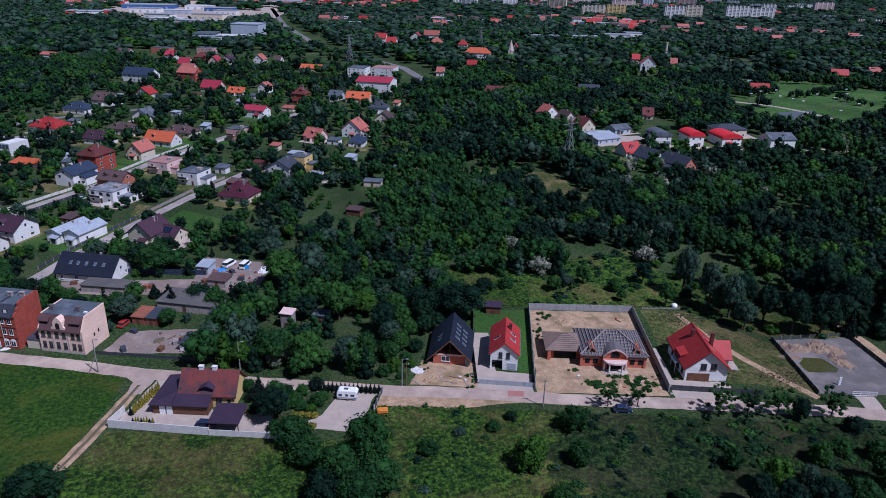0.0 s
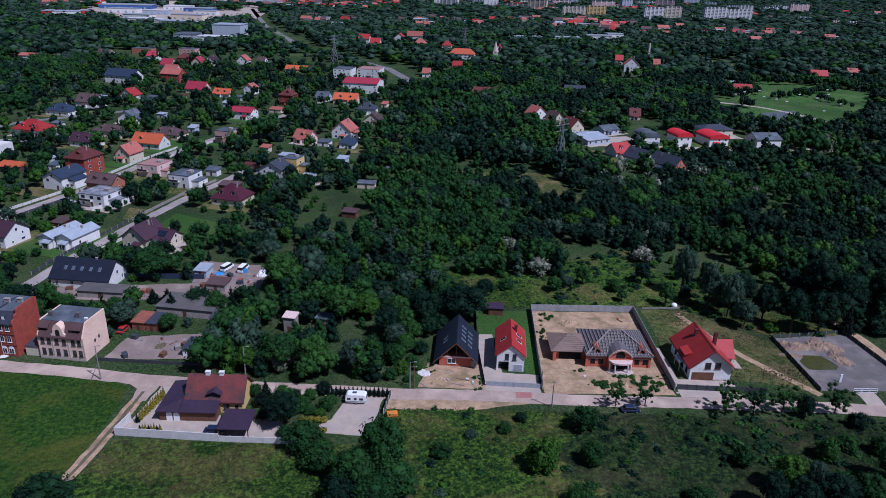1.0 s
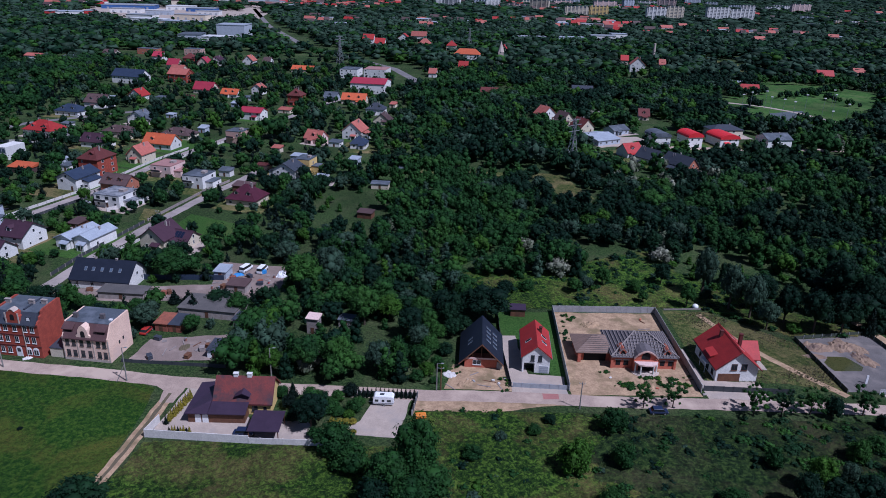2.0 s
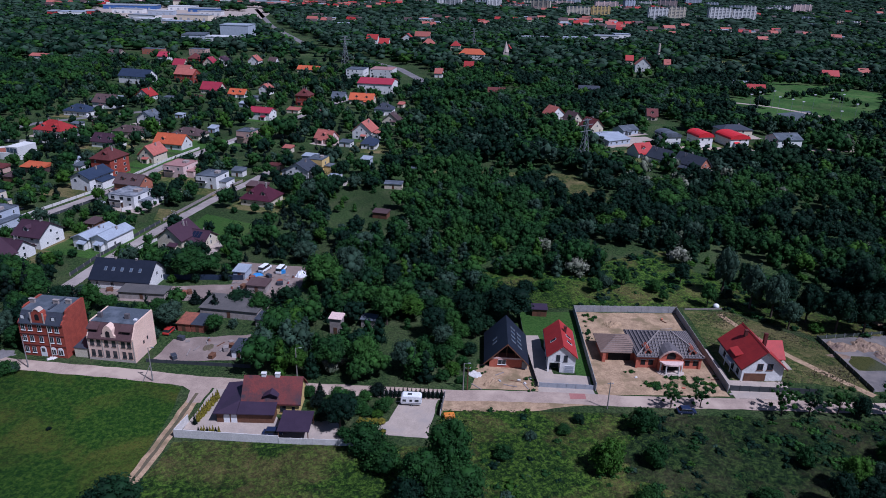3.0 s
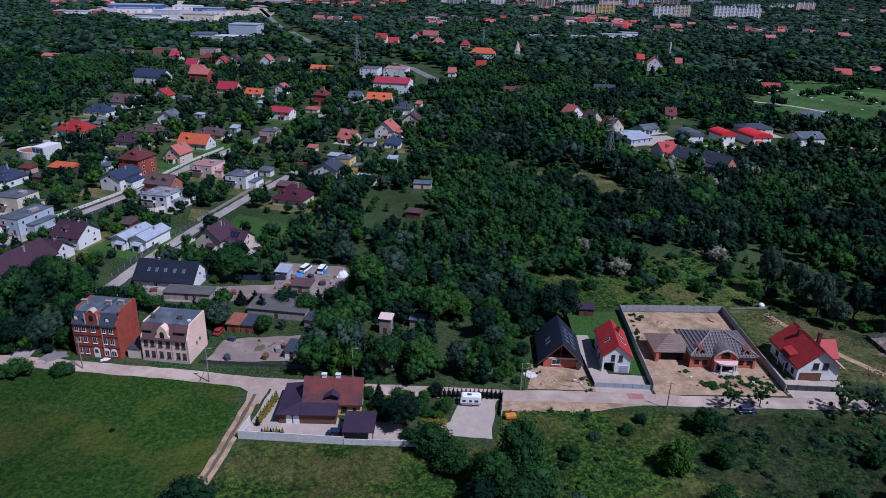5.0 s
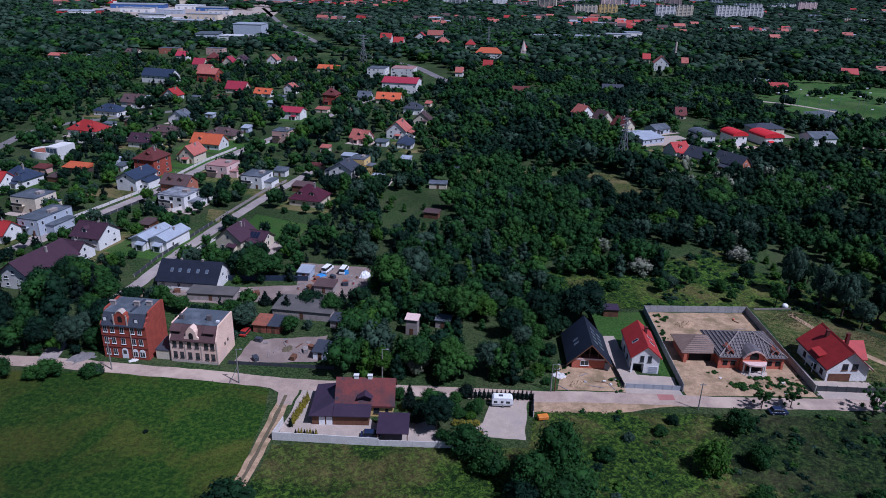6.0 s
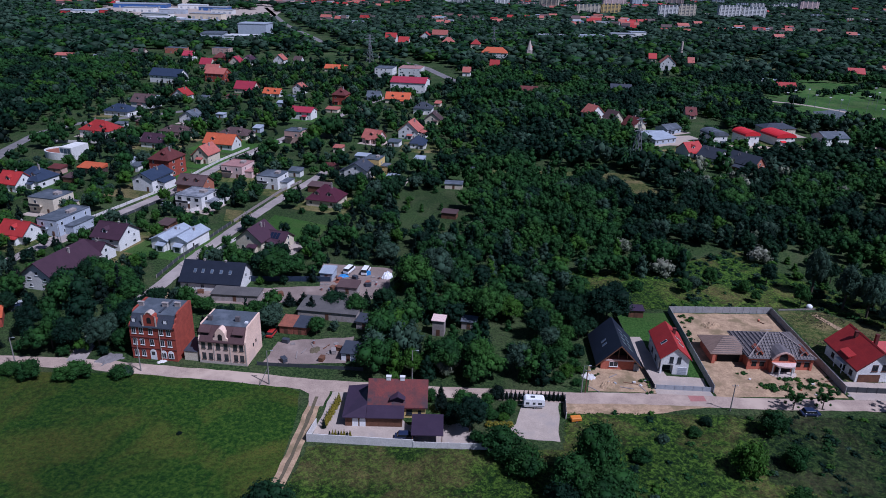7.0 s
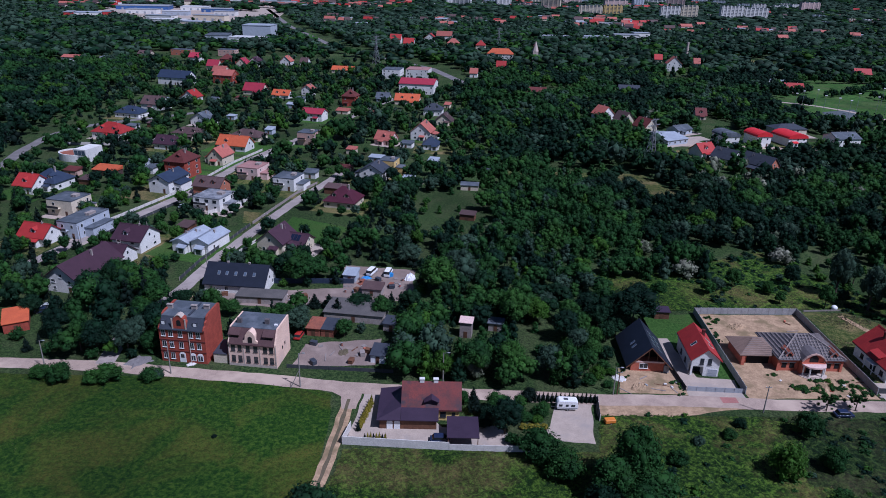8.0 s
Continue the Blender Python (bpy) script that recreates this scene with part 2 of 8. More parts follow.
def extras(t, w, d, h, kind, rh, wall, roof):
    """What breaks up a village house: dormers, a lower wing, a porch, balconies, roof lights and vents."""
    pm = glass()
    if kind in ("gable_x", "hip"):
        s = rh / (d / 2)
        for px in ((-w * 0.2, w * 0.22) if w > 12 else (w * WIN.uniform(-0.15, 0.15),)):
            if WIN.random() < 0.75 and rh > 2.8:
                y0 = d * 0.14
                z0, zt = h + s * y0 - 0.2, h + s * y0 + 1.35
                dm = part("dormer", prism(bmesh.new(), [(px - 0.85, z0), (px + 0.85, z0), (px + 0.85, zt), (px, zt + 0.7), (px - 0.85, zt)], y0, y0 + 1.6 / s + 0.6, "y"), wall, t)
                part("dormer_roof", prism(bmesh.new(), [(px - 1.15, zt - 0.1), (px, zt + 0.85), (px + 1.15, zt - 0.1), (px + 1.15, zt - 0.26), (px, zt + 0.69), (px - 1.15, zt - 0.26)], y0 - 0.25, y0 + 2.2 / s + 0.6, "y"), roof, dm)
                part("pane", box(bmesh.new(), px - 0.5, px + 0.5, y0 - 0.05, y0 - 0.003, z0 + 0.45, zt), pm, dm)
        if kind == "gable_x":
            part("ridge_cap", prism(bmesh.new(), [(d / 2 - 0.22, h + rh + 0.22), (d / 2, h + rh + 0.46), (d / 2 + 0.22, h + rh + 0.22)], -w / 2 - 0.5, w / 2 + 0.5, "x"), roof, t)
    if kind == "gable_y" and WIN.random() < 0.7:
        hz = h * 0.62
        sd = WIN.choice((-1, 1))
        x0, x1 = (w / 2 + 0.01, w / 2 + 3.4) if sd > 0 else (-w / 2 - 3.4, -w / 2 - 0.01)
        k = part("side_wing", box(bmesh.new(), x0, x1, d * 0.25, d * 0.8, -0.3, hz), wall, t)
        za, zb = (hz + 1.1, hz + 0.05) if sd > 0 else (hz + 0.05, hz + 1.1)
        part("wing_roof", prism(bmesh.new(), [(x0 - 0.2, za), (x1 + 0.2, zb), (x1 + 0.2, zb + 0.2), (x0 - 0.2, za + 0.2)], d * 0.25 - 0.35, d * 0.8 + 0.35, "y"), roof, k)
        part("pane", box(bmesh.new(), x0 + 0.9, x1 - 0.9, d * 0.25 - 0.05, d * 0.25 - 0.003, 0.9, 2.0), pm, k)
    if kind == "flat" and h > 4.8:
        part("balcony", box(bmesh.new(), -w * 0.42, w * 0.05, -1.4, -0.004, h * 0.5, h * 0.5 + 0.2), wall, t)
        part("railing", box(bmesh.new(), -w * 0.42, w * 0.05, -1.42, -1.36, h * 0.5 + 0.2, h * 0.5 + 1.1), M_WINB, t)
        part("roof_box", box(bmesh.new(), w * 0.1, w * 0.3, d * 0.5, d * 0.72, h + 0.1, h + 1.1), M_CHIM, t)
        k = part("side_wing", box(bmesh.new(), w / 2 + 0.01, w / 2 + 3.6, d * 0.2, d * 0.85, -0.3, h * 0.55), wall, t)
        part("wing_roof", box(bmesh.new(), w / 2 + 0.02, w / 2 + 3.8, d * 0.2 - 0.2, d * 0.85 + 0.2, h * 0.55 + 0.004, h * 0.55 + 0.25), roof, k)
    elif kind != "flat" and WIN.random() < 0.6:
        px = w * WIN.uniform(-0.25, 0.25)
        k = part("porch", box(bmesh.new(), px - 1.5, px + 1.5, -1.7, -0.004, -0.2, 2.3), wall, t)
        part("porch_roof", prism(bmesh.new(), [(-2.0, 2.25), (-2.0, 2.4), (-0.07, 3.1), (-0.07, 2.9)], px - 1.8, px + 1.8, "x"), roof, k)
        part("pane", box(bmesh.new(), px - 0.9, px + 0.9, -1.75, -1.703, 0.3, 2.0), pm, k)
    for i in range(2):
        px, py = w * WIN.uniform(-0.3, 0.3), d * WIN.uniform(0.55, 0.8)
        part("vent", tube(bmesh.new(), px, py, h, h + rh + 0.5, 0.1, n=6), M_CHIM, t)


def house(x, y, yaw, w, d, h, kind, rh, wall, roof, label, name="house", category="house", chimney=1, panels=0, skylights=0, storeys=0, win=1.1, door=True, far=False, over=0.5, sides="fr", pale=True):
    """A house whose front wall's foot is centred at x, y. yaw turns it to the left."""
    t = thing(name, pose(x, y, 0, 0, 0, yaw), label, category)
    CLEAR.append((x, y, w / 2, d, yaw))
    walls = part("wall", walls_of(bmesh.new(), w, d, h, rh, kind), wall, t)
    bm = bmesh.new()
    if kind in ("gable_x", "gable_y"):
        gable_roof(bm, w, d, h, rh, over, axis=kind[-1])
    elif kind == "hip":
        hip_roof(bm, w, d, h, rh, over)
    elif kind == "barrel":
        n = 10
        e = w / 2 + over
        arc = [(-e * math.cos(math.pi * i / n), h + rh * math.sin(math.pi * i / n)) for i in range(n + 1)]
        prism(bm, arc + [(e, h - 0.25), (-e, h - 0.25)], -over, d + over, "y")
    else:
        o = [(-w / 2 - 0.04, -0.04), (w / 2 + 0.04, -0.04), (w / 2 + 0.04, d + 0.04), (-w / 2 - 0.04, d + 0.04)]
        q = [(-w / 2 + 0.25, 0.25), (w / 2 - 0.25, 0.25), (w / 2 - 0.25, d - 0.25), (-w / 2 + 0.25, d - 0.25)]
        r = [[bm.verts.new((*p, z)) for p in pts] for pts, z in ((o, h + 0.004), (o, h + 0.35), (q, h + 0.35), (q, h + 0.12))]
        bm.faces.new(r[0][::-1])
        bm.faces.new(r[3])
        for a, b in zip(r, r[1:]):
            for i in range(4):
                bm.faces.new((a[i], a[(i + 1) % 4], b[(i + 1) % 4], b[i]))
    rf = part("roof", bm, roof, t)
    top = h + rh
    if chimney:
        for i in range(chimney):
            bm = bmesh.new()
            cx, cy = (w * (0.18 - 0.36 * i), d * 0.5) if kind != "gable_y" else (0.3 * w * (1 - 2 * i) * 0.5, d * (0.6 - 0.2 * i))
            z1 = top + 0.6 if kind != "flat" else h + 0.9
            box(bm, cx - 0.3, cx + 0.3, cy - 0.25, cy + 0.25, h - 0.2, z1)
            box(bm, cx - 0.36, cx + 0.36, cy - 0.31, cy + 0.31, z1, z1 + 0.12)
            part("chimney", bm, M_CHIM, t)
    if panels and kind == "gable_x":
        s = rh / (d / 2)
        k = 0.25 * math.hypot(1, s) + 0.06
        for i in range(panels):
            bm = bmesh.new()
            px = -w * 0.32 + i * 1.25
            ya, yb = d * 0.12, d * 0.4
            v = [bm.verts.new((a, b, h + s * b + k + c)) for c in (0, 0.05) for a, b in ((px, ya), (px + 1.1, ya), (px + 1.1, yb), (px, yb))]
            for f in ((3, 2, 1, 0), (4, 5, 6, 7), (0, 1, 5, 4), (1, 2, 6, 5), (2, 3, 7, 6), (3, 0, 4, 7)):
                bm.faces.new([v[q] for q in f])
            part("solar_panel", bm, M_SOLAR, t)
    near = y < 200 and not far
    if skylights:
        s = rh / (d / 2)
        k = 0.25 * math.hypot(1, s)
        for i in range(skylights):
            px = -w * 0.3 + i * w * 0.6 / max(1, skylights - 1) + WIN.uniform(-0.4, 0.4)
            for nm, m, gr, up in (("skylight", M_METAL, 0.07, 0.05), ("skylight_pane", pale_glass(), 0.0, 0.1)):
                bm = bmesh.new()
                xa, xb, ya, yb = px - 0.38 - gr, px + 0.38 + gr, d * 0.2 - gr, d * 0.28 + gr
                v = [bm.verts.new((a, b, h + s * b + k + c)) for c in (0, up) for a, b in ((xa, ya), (xb, ya), (xb, yb), (xa, yb))]
                for f in ((3, 2, 1, 0), (4, 5, 6, 7), (0, 1, 5, 4), (1, 2, 6, 5), (2, 3, 7, 6), (3, 0, 4, 7)):
                    bm.faces.new([v[q] for q in f])
                part(nm, bm, m, t)
    if y < 560 and y > 200 and h > 2:
        extras(t, w, d, h, kind, rh, wall, roof)
    if y < 470 and y > 200:
        garden(x, y, yaw, w, d)
    st = storeys or max(1, round(h / 2.9))
    fh = h / st
    fm = M_WINF if pale else M_WINB
    pm = glass()
    for s in range(st):
        z = s * fh + 0.9
        wh = min(1.35, fh - 1.3)
        n = max(1, int(w / 4.0))
        for i in range(n):
            px = -w / 2 + (i + 0.5) * w / n
            if door and s == 0 and i == n // 2:
                bm = bmesh.new()
                box(bm, px - 0.5, px + 0.5, -0.06, 0.0, 0, 2.05)
                part("door", bm, M_DOOR, t)
            elif WIN.random() > 0.25 or near:
                window(t, px + WIN.uniform(-0.3, 0.3), z, win * WIN.choice((0.8, 1.0, 1.3)), wh, "f", 0.0, fm, pm, near)
        n = max(1, int(d / 5.0))
        if "r" in sides:
            for i in range(n):
                if WIN.random() > 0.3:
                    window(t, (i + 0.5) * d / n + WIN.uniform(-0.5, 0.5), z, win * WIN.choice((0.7, 1.0, 1.4)), wh, "r", w / 2, fm, pm, near)
        if "l" in sides:
            for i in range(n):
                window(t, (i + 0.5) * d / n, z, win, wh, "l", -w / 2, fm, pm, near)
    if kind == "gable_y" and rh > 2:
        window(t, 0, h + 0.3, 1.0, 1.2, "f", 0.0, fm, pm, near)
    if kind == "gable_x" and rh > 2:
        window(t, d / 2, h + 0.3, 1.0, 1.2, "r", w / 2, fm, pm, near)
    return t

M_WHITE = mat("white render", (0.72, 0.71, 0.68), (0.62, 0.61, 0.58), 0.85, 0.3, 3.0, 0.05, per_object=0.08)
M_CREAM = mat("cream render", (0.62, 0.55, 0.42), (0.54, 0.47, 0.36), 0.85, 0.3, 3.0, 0.05, per_object=0.1)
M_GREYW = mat("grey render", (0.42, 0.46, 0.52), (0.36, 0.4, 0.45), 0.85, 0.3, 3.0, 0.05)
M_PINKW = mat("pink render", (0.68, 0.5, 0.45), (0.6, 0.44, 0.4), 0.85, 0.3, 3.0, 0.05)
M_PINKB = mat("dull pink render", (0.5, 0.33, 0.27), (0.44, 0.29, 0.24), 0.85, 0.3, 3.0, 0.05)
M_YELLOW = mat("yellow render", (0.62, 0.45, 0.17), (0.55, 0.4, 0.16), 0.85, 0.3, 3.0, 0.05)
M_SALMON = mat("salmon render", (0.78, 0.56, 0.43), (0.7, 0.49, 0.37), 0.85, 0.25, 3.0, 0.05, c3=(0.6, 0.44, 0.36), patch=0.15)
M_BRICK = mat("red brick", (0.34, 0.07, 0.042), (0.24, 0.05, 0.032), 0.9, 0.8, 6.0, 0.3)
M_BRICKO = mat("orange brick", (0.4, 0.15, 0.09), (0.33, 0.12, 0.075), 0.9, 0.8, 6.0, 0.3)
M_RED = mat("red roof tiles", (0.36, 0.032, 0.028), (0.29, 0.026, 0.024), 0.6, 0.5, 5.0, 0.3, per_object=0.15)
M_BRIGHT = mat("bright red metal roof", (0.6, 0.03, 0.035), (0.52, 0.025, 0.03), 0.5, 0.4, 4.0, 0.1)
M_DKRED = mat("dark red roof tiles", (0.13, 0.032, 0.03), (0.09, 0.025, 0.022), 0.7, 0.5, 5.0, 0.3, per_object=0.15)
M_CRIM = mat("crimson metal roof", (0.34, 0.035, 0.06), (0.28, 0.03, 0.05), 0.55, 0.4, 4.0, 0.2, per_object=0.2)
M_ORANGE = mat("orange roof tiles", (0.5, 0.11, 0.04), (0.42, 0.09, 0.035), 0.7, 0.5, 5.0, 0.3, per_object=0.1)
M_SALMR = mat("faded red roof tiles", (0.38, 0.12, 0.09), (0.3, 0.09, 0.07), 0.75, 0.5, 5.0, 0.3, per_object=0.15)
M_PURPLE = mat("plum metal roof tiles", (0.062, 0.03, 0.045), (0.05, 0.025, 0.037), 0.5, 0.5, 5.0, 0.25, per_object=0.1)
M_MAROON = mat("maroon roof tiles", (0.075, 0.018, 0.032), (0.06, 0.015, 0.026), 0.5, 0.5, 5.0, 0.25)
M_BROWN = mat("brown roof tiles", (0.095, 0.06, 0.058), (0.075, 0.046, 0.045), 0.65, 0.5, 5.0, 0.25, per_object=0.2)
M_BLUE = mat("dark blue roof", (0.035, 0.05, 0.085), (0.028, 0.04, 0.07), 0.45, 0.5, 5.0, 0.25)
M_SLATE = mat("slate roof", (0.05, 0.058, 0.075), (0.04, 0.045, 0.06), 0.55, 0.5, 5.0, 0.25)
M_BLACK = mat("black roof tiles", (0.016, 0.02, 0.034), (0.012, 0.016, 0.027), 0.5, 0.5, 5.0, 0.25)
M_GREYR = mat("roofing felt", (0.085, 0.1, 0.12), (0.065, 0.078, 0.095), 0.7, 0.25, 3.0, 0.1, c3=(0.115, 0.13, 0.155), patch=0.2)
M_PALER = mat("pale roof sheet", (0.34, 0.38, 0.43), (0.28, 0.31, 0.36), 0.6, 0.3, 3.0, 0.1)
M_PINKR = mat("pinkish roof", (0.36, 0.2, 0.18), (0.3, 0.16, 0.15), 0.7, 0.3, 3.0, 0.1)
M_SOLARR = mat("dark flat roof", (0.08, 0.09, 0.11), (0.3, 0.31, 0.33), 0.6, 0.5, 3.0, 0.1)
M_SOLAR = mat("solar panel", (0.012, 0.018, 0.04), (0.01, 0.014, 0.03), 0.2, 0.5, 3.0, 0.0, spec=0.5)
M_CHIM = mat("chimney render", (0.36, 0.32, 0.3), (0.26, 0.22, 0.2), 0.9, 1.0, 6.0, 0.2)
M_WINF = mat("white window frame", (0.78, 0.78, 0.77), (0.7, 0.7, 0.69), 0.5, 1.0, 6.0, 0.0)
M_WINB = mat("dark window frame", (0.04, 0.04, 0.045), (0.03, 0.03, 0.035), 0.5, 1.0, 6.0, 0.0)
M_DOOR = mat("brown door", (0.12, 0.06, 0.035), (0.09, 0.045, 0.03), 0.55, 1.0, 6.0, 0.1)
M_GROUND = turf("rough meadow", (0.01, 0.024, 0.007), (0.026, 0.052, 0.014), (0.055, 0.085, 0.026), (0.1, 0.09, 0.05), 0.35)
M_LAWN = turf("mown field", (0.006, 0.024, 0.0022), (0.015, 0.046, 0.0036), (0.038, 0.074, 0.007), (0.1, 0.088, 0.016), 0.5, 1.0, 0.9)
M_GARDEN = turf("garden lawn", (0.02, 0.055, 0.008), (0.034, 0.085, 0.014), (0.052, 0.11, 0.02), (0.09, 0.095, 0.035), 0.35, 1.5, 0.4)
M_DRY = turf("dry grass", (0.024, 0.045, 0.009), (0.062, 0.08, 0.02), (0.125, 0.12, 0.04), (0.24, 0.175, 0.085), 0.8, 0.7)
M_PITCH = turf("sports turf", (0.022, 0.06, 0.012), (0.034, 0.085, 0.016), (0.05, 0.105, 0.02), (0.1, 0.11, 0.045), 0.5, 0.25, 0.3)
M_COURT = mat("court surface", (0.09, 0.11, 0.12), (0.07, 0.085, 0.09), 0.85, 0.2, 1.0, 0.1)
M_WHITER = mat("white roof sheet", (0.58, 0.58, 0.58), (0.46, 0.47, 0.48), 0.6, 0.05, 0.6, 0.05)
M_YARD = mat("brown gravel", (0.23, 0.175, 0.15), (0.18, 0.14, 0.12), 0.95, 0.3, 4.0, 0.3, c3=(0.27, 0.21, 0.18), patch=0.15)
M_SAND = mat("bare sandy soil", (0.44, 0.305, 0.185), (0.28, 0.19, 0.115), 0.95, 0.5, 2.2, 0.8, c3=(0.19, 0.14, 0.075), patch=0.16)
M_ROAD = mat("pale worn road", (0.39, 0.3, 0.24), (0.31, 0.235, 0.19), 0.9, 0.35, 3.0, 0.2, c3=(0.43, 0.335, 0.265), patch=0.1)
M_ROADG = mat("worn grey road", (0.3, 0.26, 0.24), (0.25, 0.215, 0.2), 0.9, 0.35, 3.0, 0.2, c3=(0.33, 0.285, 0.26), patch=0.1)
M_ASPH = mat("grey asphalt", (0.17, 0.16, 0.16), (0.14, 0.13, 0.13), 0.9, 0.3, 4.0, 0.15, c3=(0.2, 0.185, 0.18), patch=0.1)
M_PAVE = mat("concrete paving", (0.42, 0.345, 0.285), (0.35, 0.29, 0.24), 0.85, 0.4, 4.0, 0.15, c3=(0.3, 0.26, 0.23), patch=0.15)
M_CLAYG = mat("brown trodden earth", (0.13, 0.1, 0.065), (0.09, 0.08, 0.045), 0.95, 0.6, 4.0, 0.4)
M_REDPAVE = mat("red paving blocks", (0.36, 0.16, 0.14), (0.3, 0.13, 0.115), 0.85, 0.5, 5.0, 0.15)
M_PONDY = mat("grey-brown paving", (0.15, 0.135, 0.13), (0.11, 0.1, 0.095), 0.9, 0.3, 4.0, 0.2, c3=(0.19, 0.165, 0.15), patch=0.12)
M_CONC = mat("concrete fence", (0.34, 0.34, 0.34), (0.27, 0.27, 0.27), 0.9, 0.6, 4.0, 0.2)
M_DARKF = mat("dark fence", (0.06, 0.065, 0.07), (0.045, 0.05, 0.055), 0.7, 0.6, 4.0, 0.1)

# ---- ground ----
bm = bmesh.new()
gx = [-5200, -1500, -700, -420, -300, -220] + list(range(-180, 181, 12)) + [240, 320, 480, 800, 1600, 5200]
gy = [-600, -200, 0, 50] + list(range(80, 261, 12)) + [290, 330, 400, 500, 700, 1000, 1600, 2600, 5200]
gv = [[bm.verts.new((x, y, 0.0)) for x in gx] for y in gy]
for a, b in zip(gv, gv[1:]):
    for i in range(len(gx) - 1):
        bm.faces.new((a[i], a[i + 1], b[i + 1], b[i]))
solid("ground", bm, M_GROUND, "rough green and straw-coloured meadow ground", kind="structure")

sheet("field", [(-160, 90), (-48.7, 90), (-48.9, 107), (-48.4, 128), (-50, 138), (-54, 139.8), (-62, 141.4), (-90, 144), (-106, 143.5), (-160, 144)], 0.02, M_LAWN, "bright green grass field beside the road")
strip("road", [(-200, 151), (-140, 148.6), (-107, 148.1), (-95, 146.5), (-64, 143.4), (-50, 141), (-22, 139.2), (13.4, 137.8), (33.6, 138.2), (56, 137), (80, 137.3), (100, 137), (121, 136.8), (131, 135.8), (190, 132)], 4.6, 0.05, M_ROAD, "pale worn village road")
strip("track", [(-45.2, 140), (-45.9, 126), (-47.8, 107), (-49.2, 95), (-53, 70)], 2.9, 0.035, M_SAND, "unpaved farm track with two wheel ruts")
strip("track_middle", [(-45.5, 136), (-45.9, 126), (-47.8, 107), (-49.2, 95), (-53, 70)], 0.8, 0.05, M_CLAYG, "brown grassy middle of a farm track")
sheet("junction", [(-52, 140.5), (-47.5, 137), (-46.5, 132), (-43.6, 132), (-42.5, 140), (-40, 142)], 0.042, M_ROAD, "pale dirt junction of road and track")
sheet("red_paving", [(42.4, 137.6), (46.2, 137.5), (46.2, 139.9), (42.4, 140)], 0.06, M_REDPAVE, "red block paving before a gate")
strip("side_road", [(-108, 149), (-110, 170), (-104, 190), (-101.5, 214), (-93.8, 250.8), (-84.4, 291), (-78, 309), (-70, 345)], 4.6, 0.06, M_ROADG, "pale side road between gardens")
strip("village_road", [(-163, 200), (-153.7, 232.6), (-147.8, 250.9), (-134, 292), (-125.5, 341), (-117.7, 367.5), (-107.4, 400), (-94.4, 433), (-85, 471), (-70, 520), (-40, 600)], 5.0, 0.06, M_ROADG, "pale village road")
strip("bend_road", [(-236, 320), (-245, 351), (-250, 393), (-241, 422), (-190, 470)], 6.0, 0.04, M_ASPH, "grey road at the village edge beside trees")
strip("far_road", [(-449, 1763), (-290, 1249), (-163, 920), (-36, 730), (0, 620), (6, 560)], 9, 0.06, M_ASPH, "wide grey road into the town")
sheet("bare_plot", [(19, 141), (36, 140.5), (36, 152), (21, 152)], 0.03, M_SAND, "bare sandy building plot")
sheet("sandy_verge", [(11.5, 130.5), (16, 127.6), (25, 130.6), (33, 132.2), (42, 134.6), (50, 135.4), (12, 137)], 0.03, M_SAND, "sandy verge of the road")
sheet("sand_plot", [(49.6, 139.8), (81.3, 140.2), (81.6, 183.8), (51.3, 183)], 0.03, M_SAND, "bare sandy plot round the shell of a house")
sheet("drive", [(35.2, 140.2), (48.8, 139.8), (48.8, 147.5), (40, 148.5), (38.4, 168), (34.0, 168)], 0.045, M_PAVE, "grey block-paved drive")
sheet("lawn", [(45.6, 143.5), (49.0, 143.3), (50.8, 183), (34.6, 182), (35, 163), (45.4, 162)], 0.035, M_GARDEN, "mown lawn behind a house")
sheet("drive", [(82.6, 139.6), (98, 139), (97.5, 147.4), (84.0, 147.6), (84, 163), (82.4, 163)], 0.045, M_PAVE, "grey block-paved drive")
sheet("dry_meadow", [(85, 147), (106, 147), (119, 142), (119, 166), (98, 186), (85, 186)], 0.02, M_DRY, "dry straw-coloured grass")
sheet("yard", [(-44.2, 120.2), (-5, 118.8), (-12, 127), (-24, 126), (-33, 138.6), (-42.2, 138.4)], 0.04, M_PAVE, "grey paved yard inside a wall")
sheet("parking_pad", [(-5.3, 122.5), (9, 121.3), (11.1, 135.8), (2.5, 136.1), (0, 127)], 0.04, M_PAVE, "grey paved parking pad")
sheet("yard", [(-60, 161), (-40, 164.6), (-40.6, 151), (-61.5, 149.5)], 0.03, M_YARD, "brown gravel yard")
sheet("yard", [(-57, 214), (-33, 211), (-33, 188), (-47, 187), (-75, 182), (-98, 184), (-98, 190), (-55, 196)], 0.03, M_YARD, "dusty brown storage yard")
sheet("garden_plot", [(-104.8, 266.9), (-88.2, 264.4), (-91.7, 250.9), (-102.1, 253.5)], 0.03, M_DRY, "fenced grass plot")
sheet("garden_plot", [(-84, 262), (-60, 250), (-64, 232), (-86, 240)], 0.03, M_GARDEN, "mown garden lawn")
sheet("glade", [(5, 338), (31, 338), (77, 338), (87, 297), (66, 295), (64, 330), (8, 330)], 0.03, M_DRY, "pale grass glade in the wood")
sheet("sports_field", [(230, 525), (252, 596), (300, 625), (322, 695), (356, 712), (400, 690), (420, 640), (340, 520), (300, 470), (262, 452)], 0.03, M_PITCH, "green sports field with worn patches")
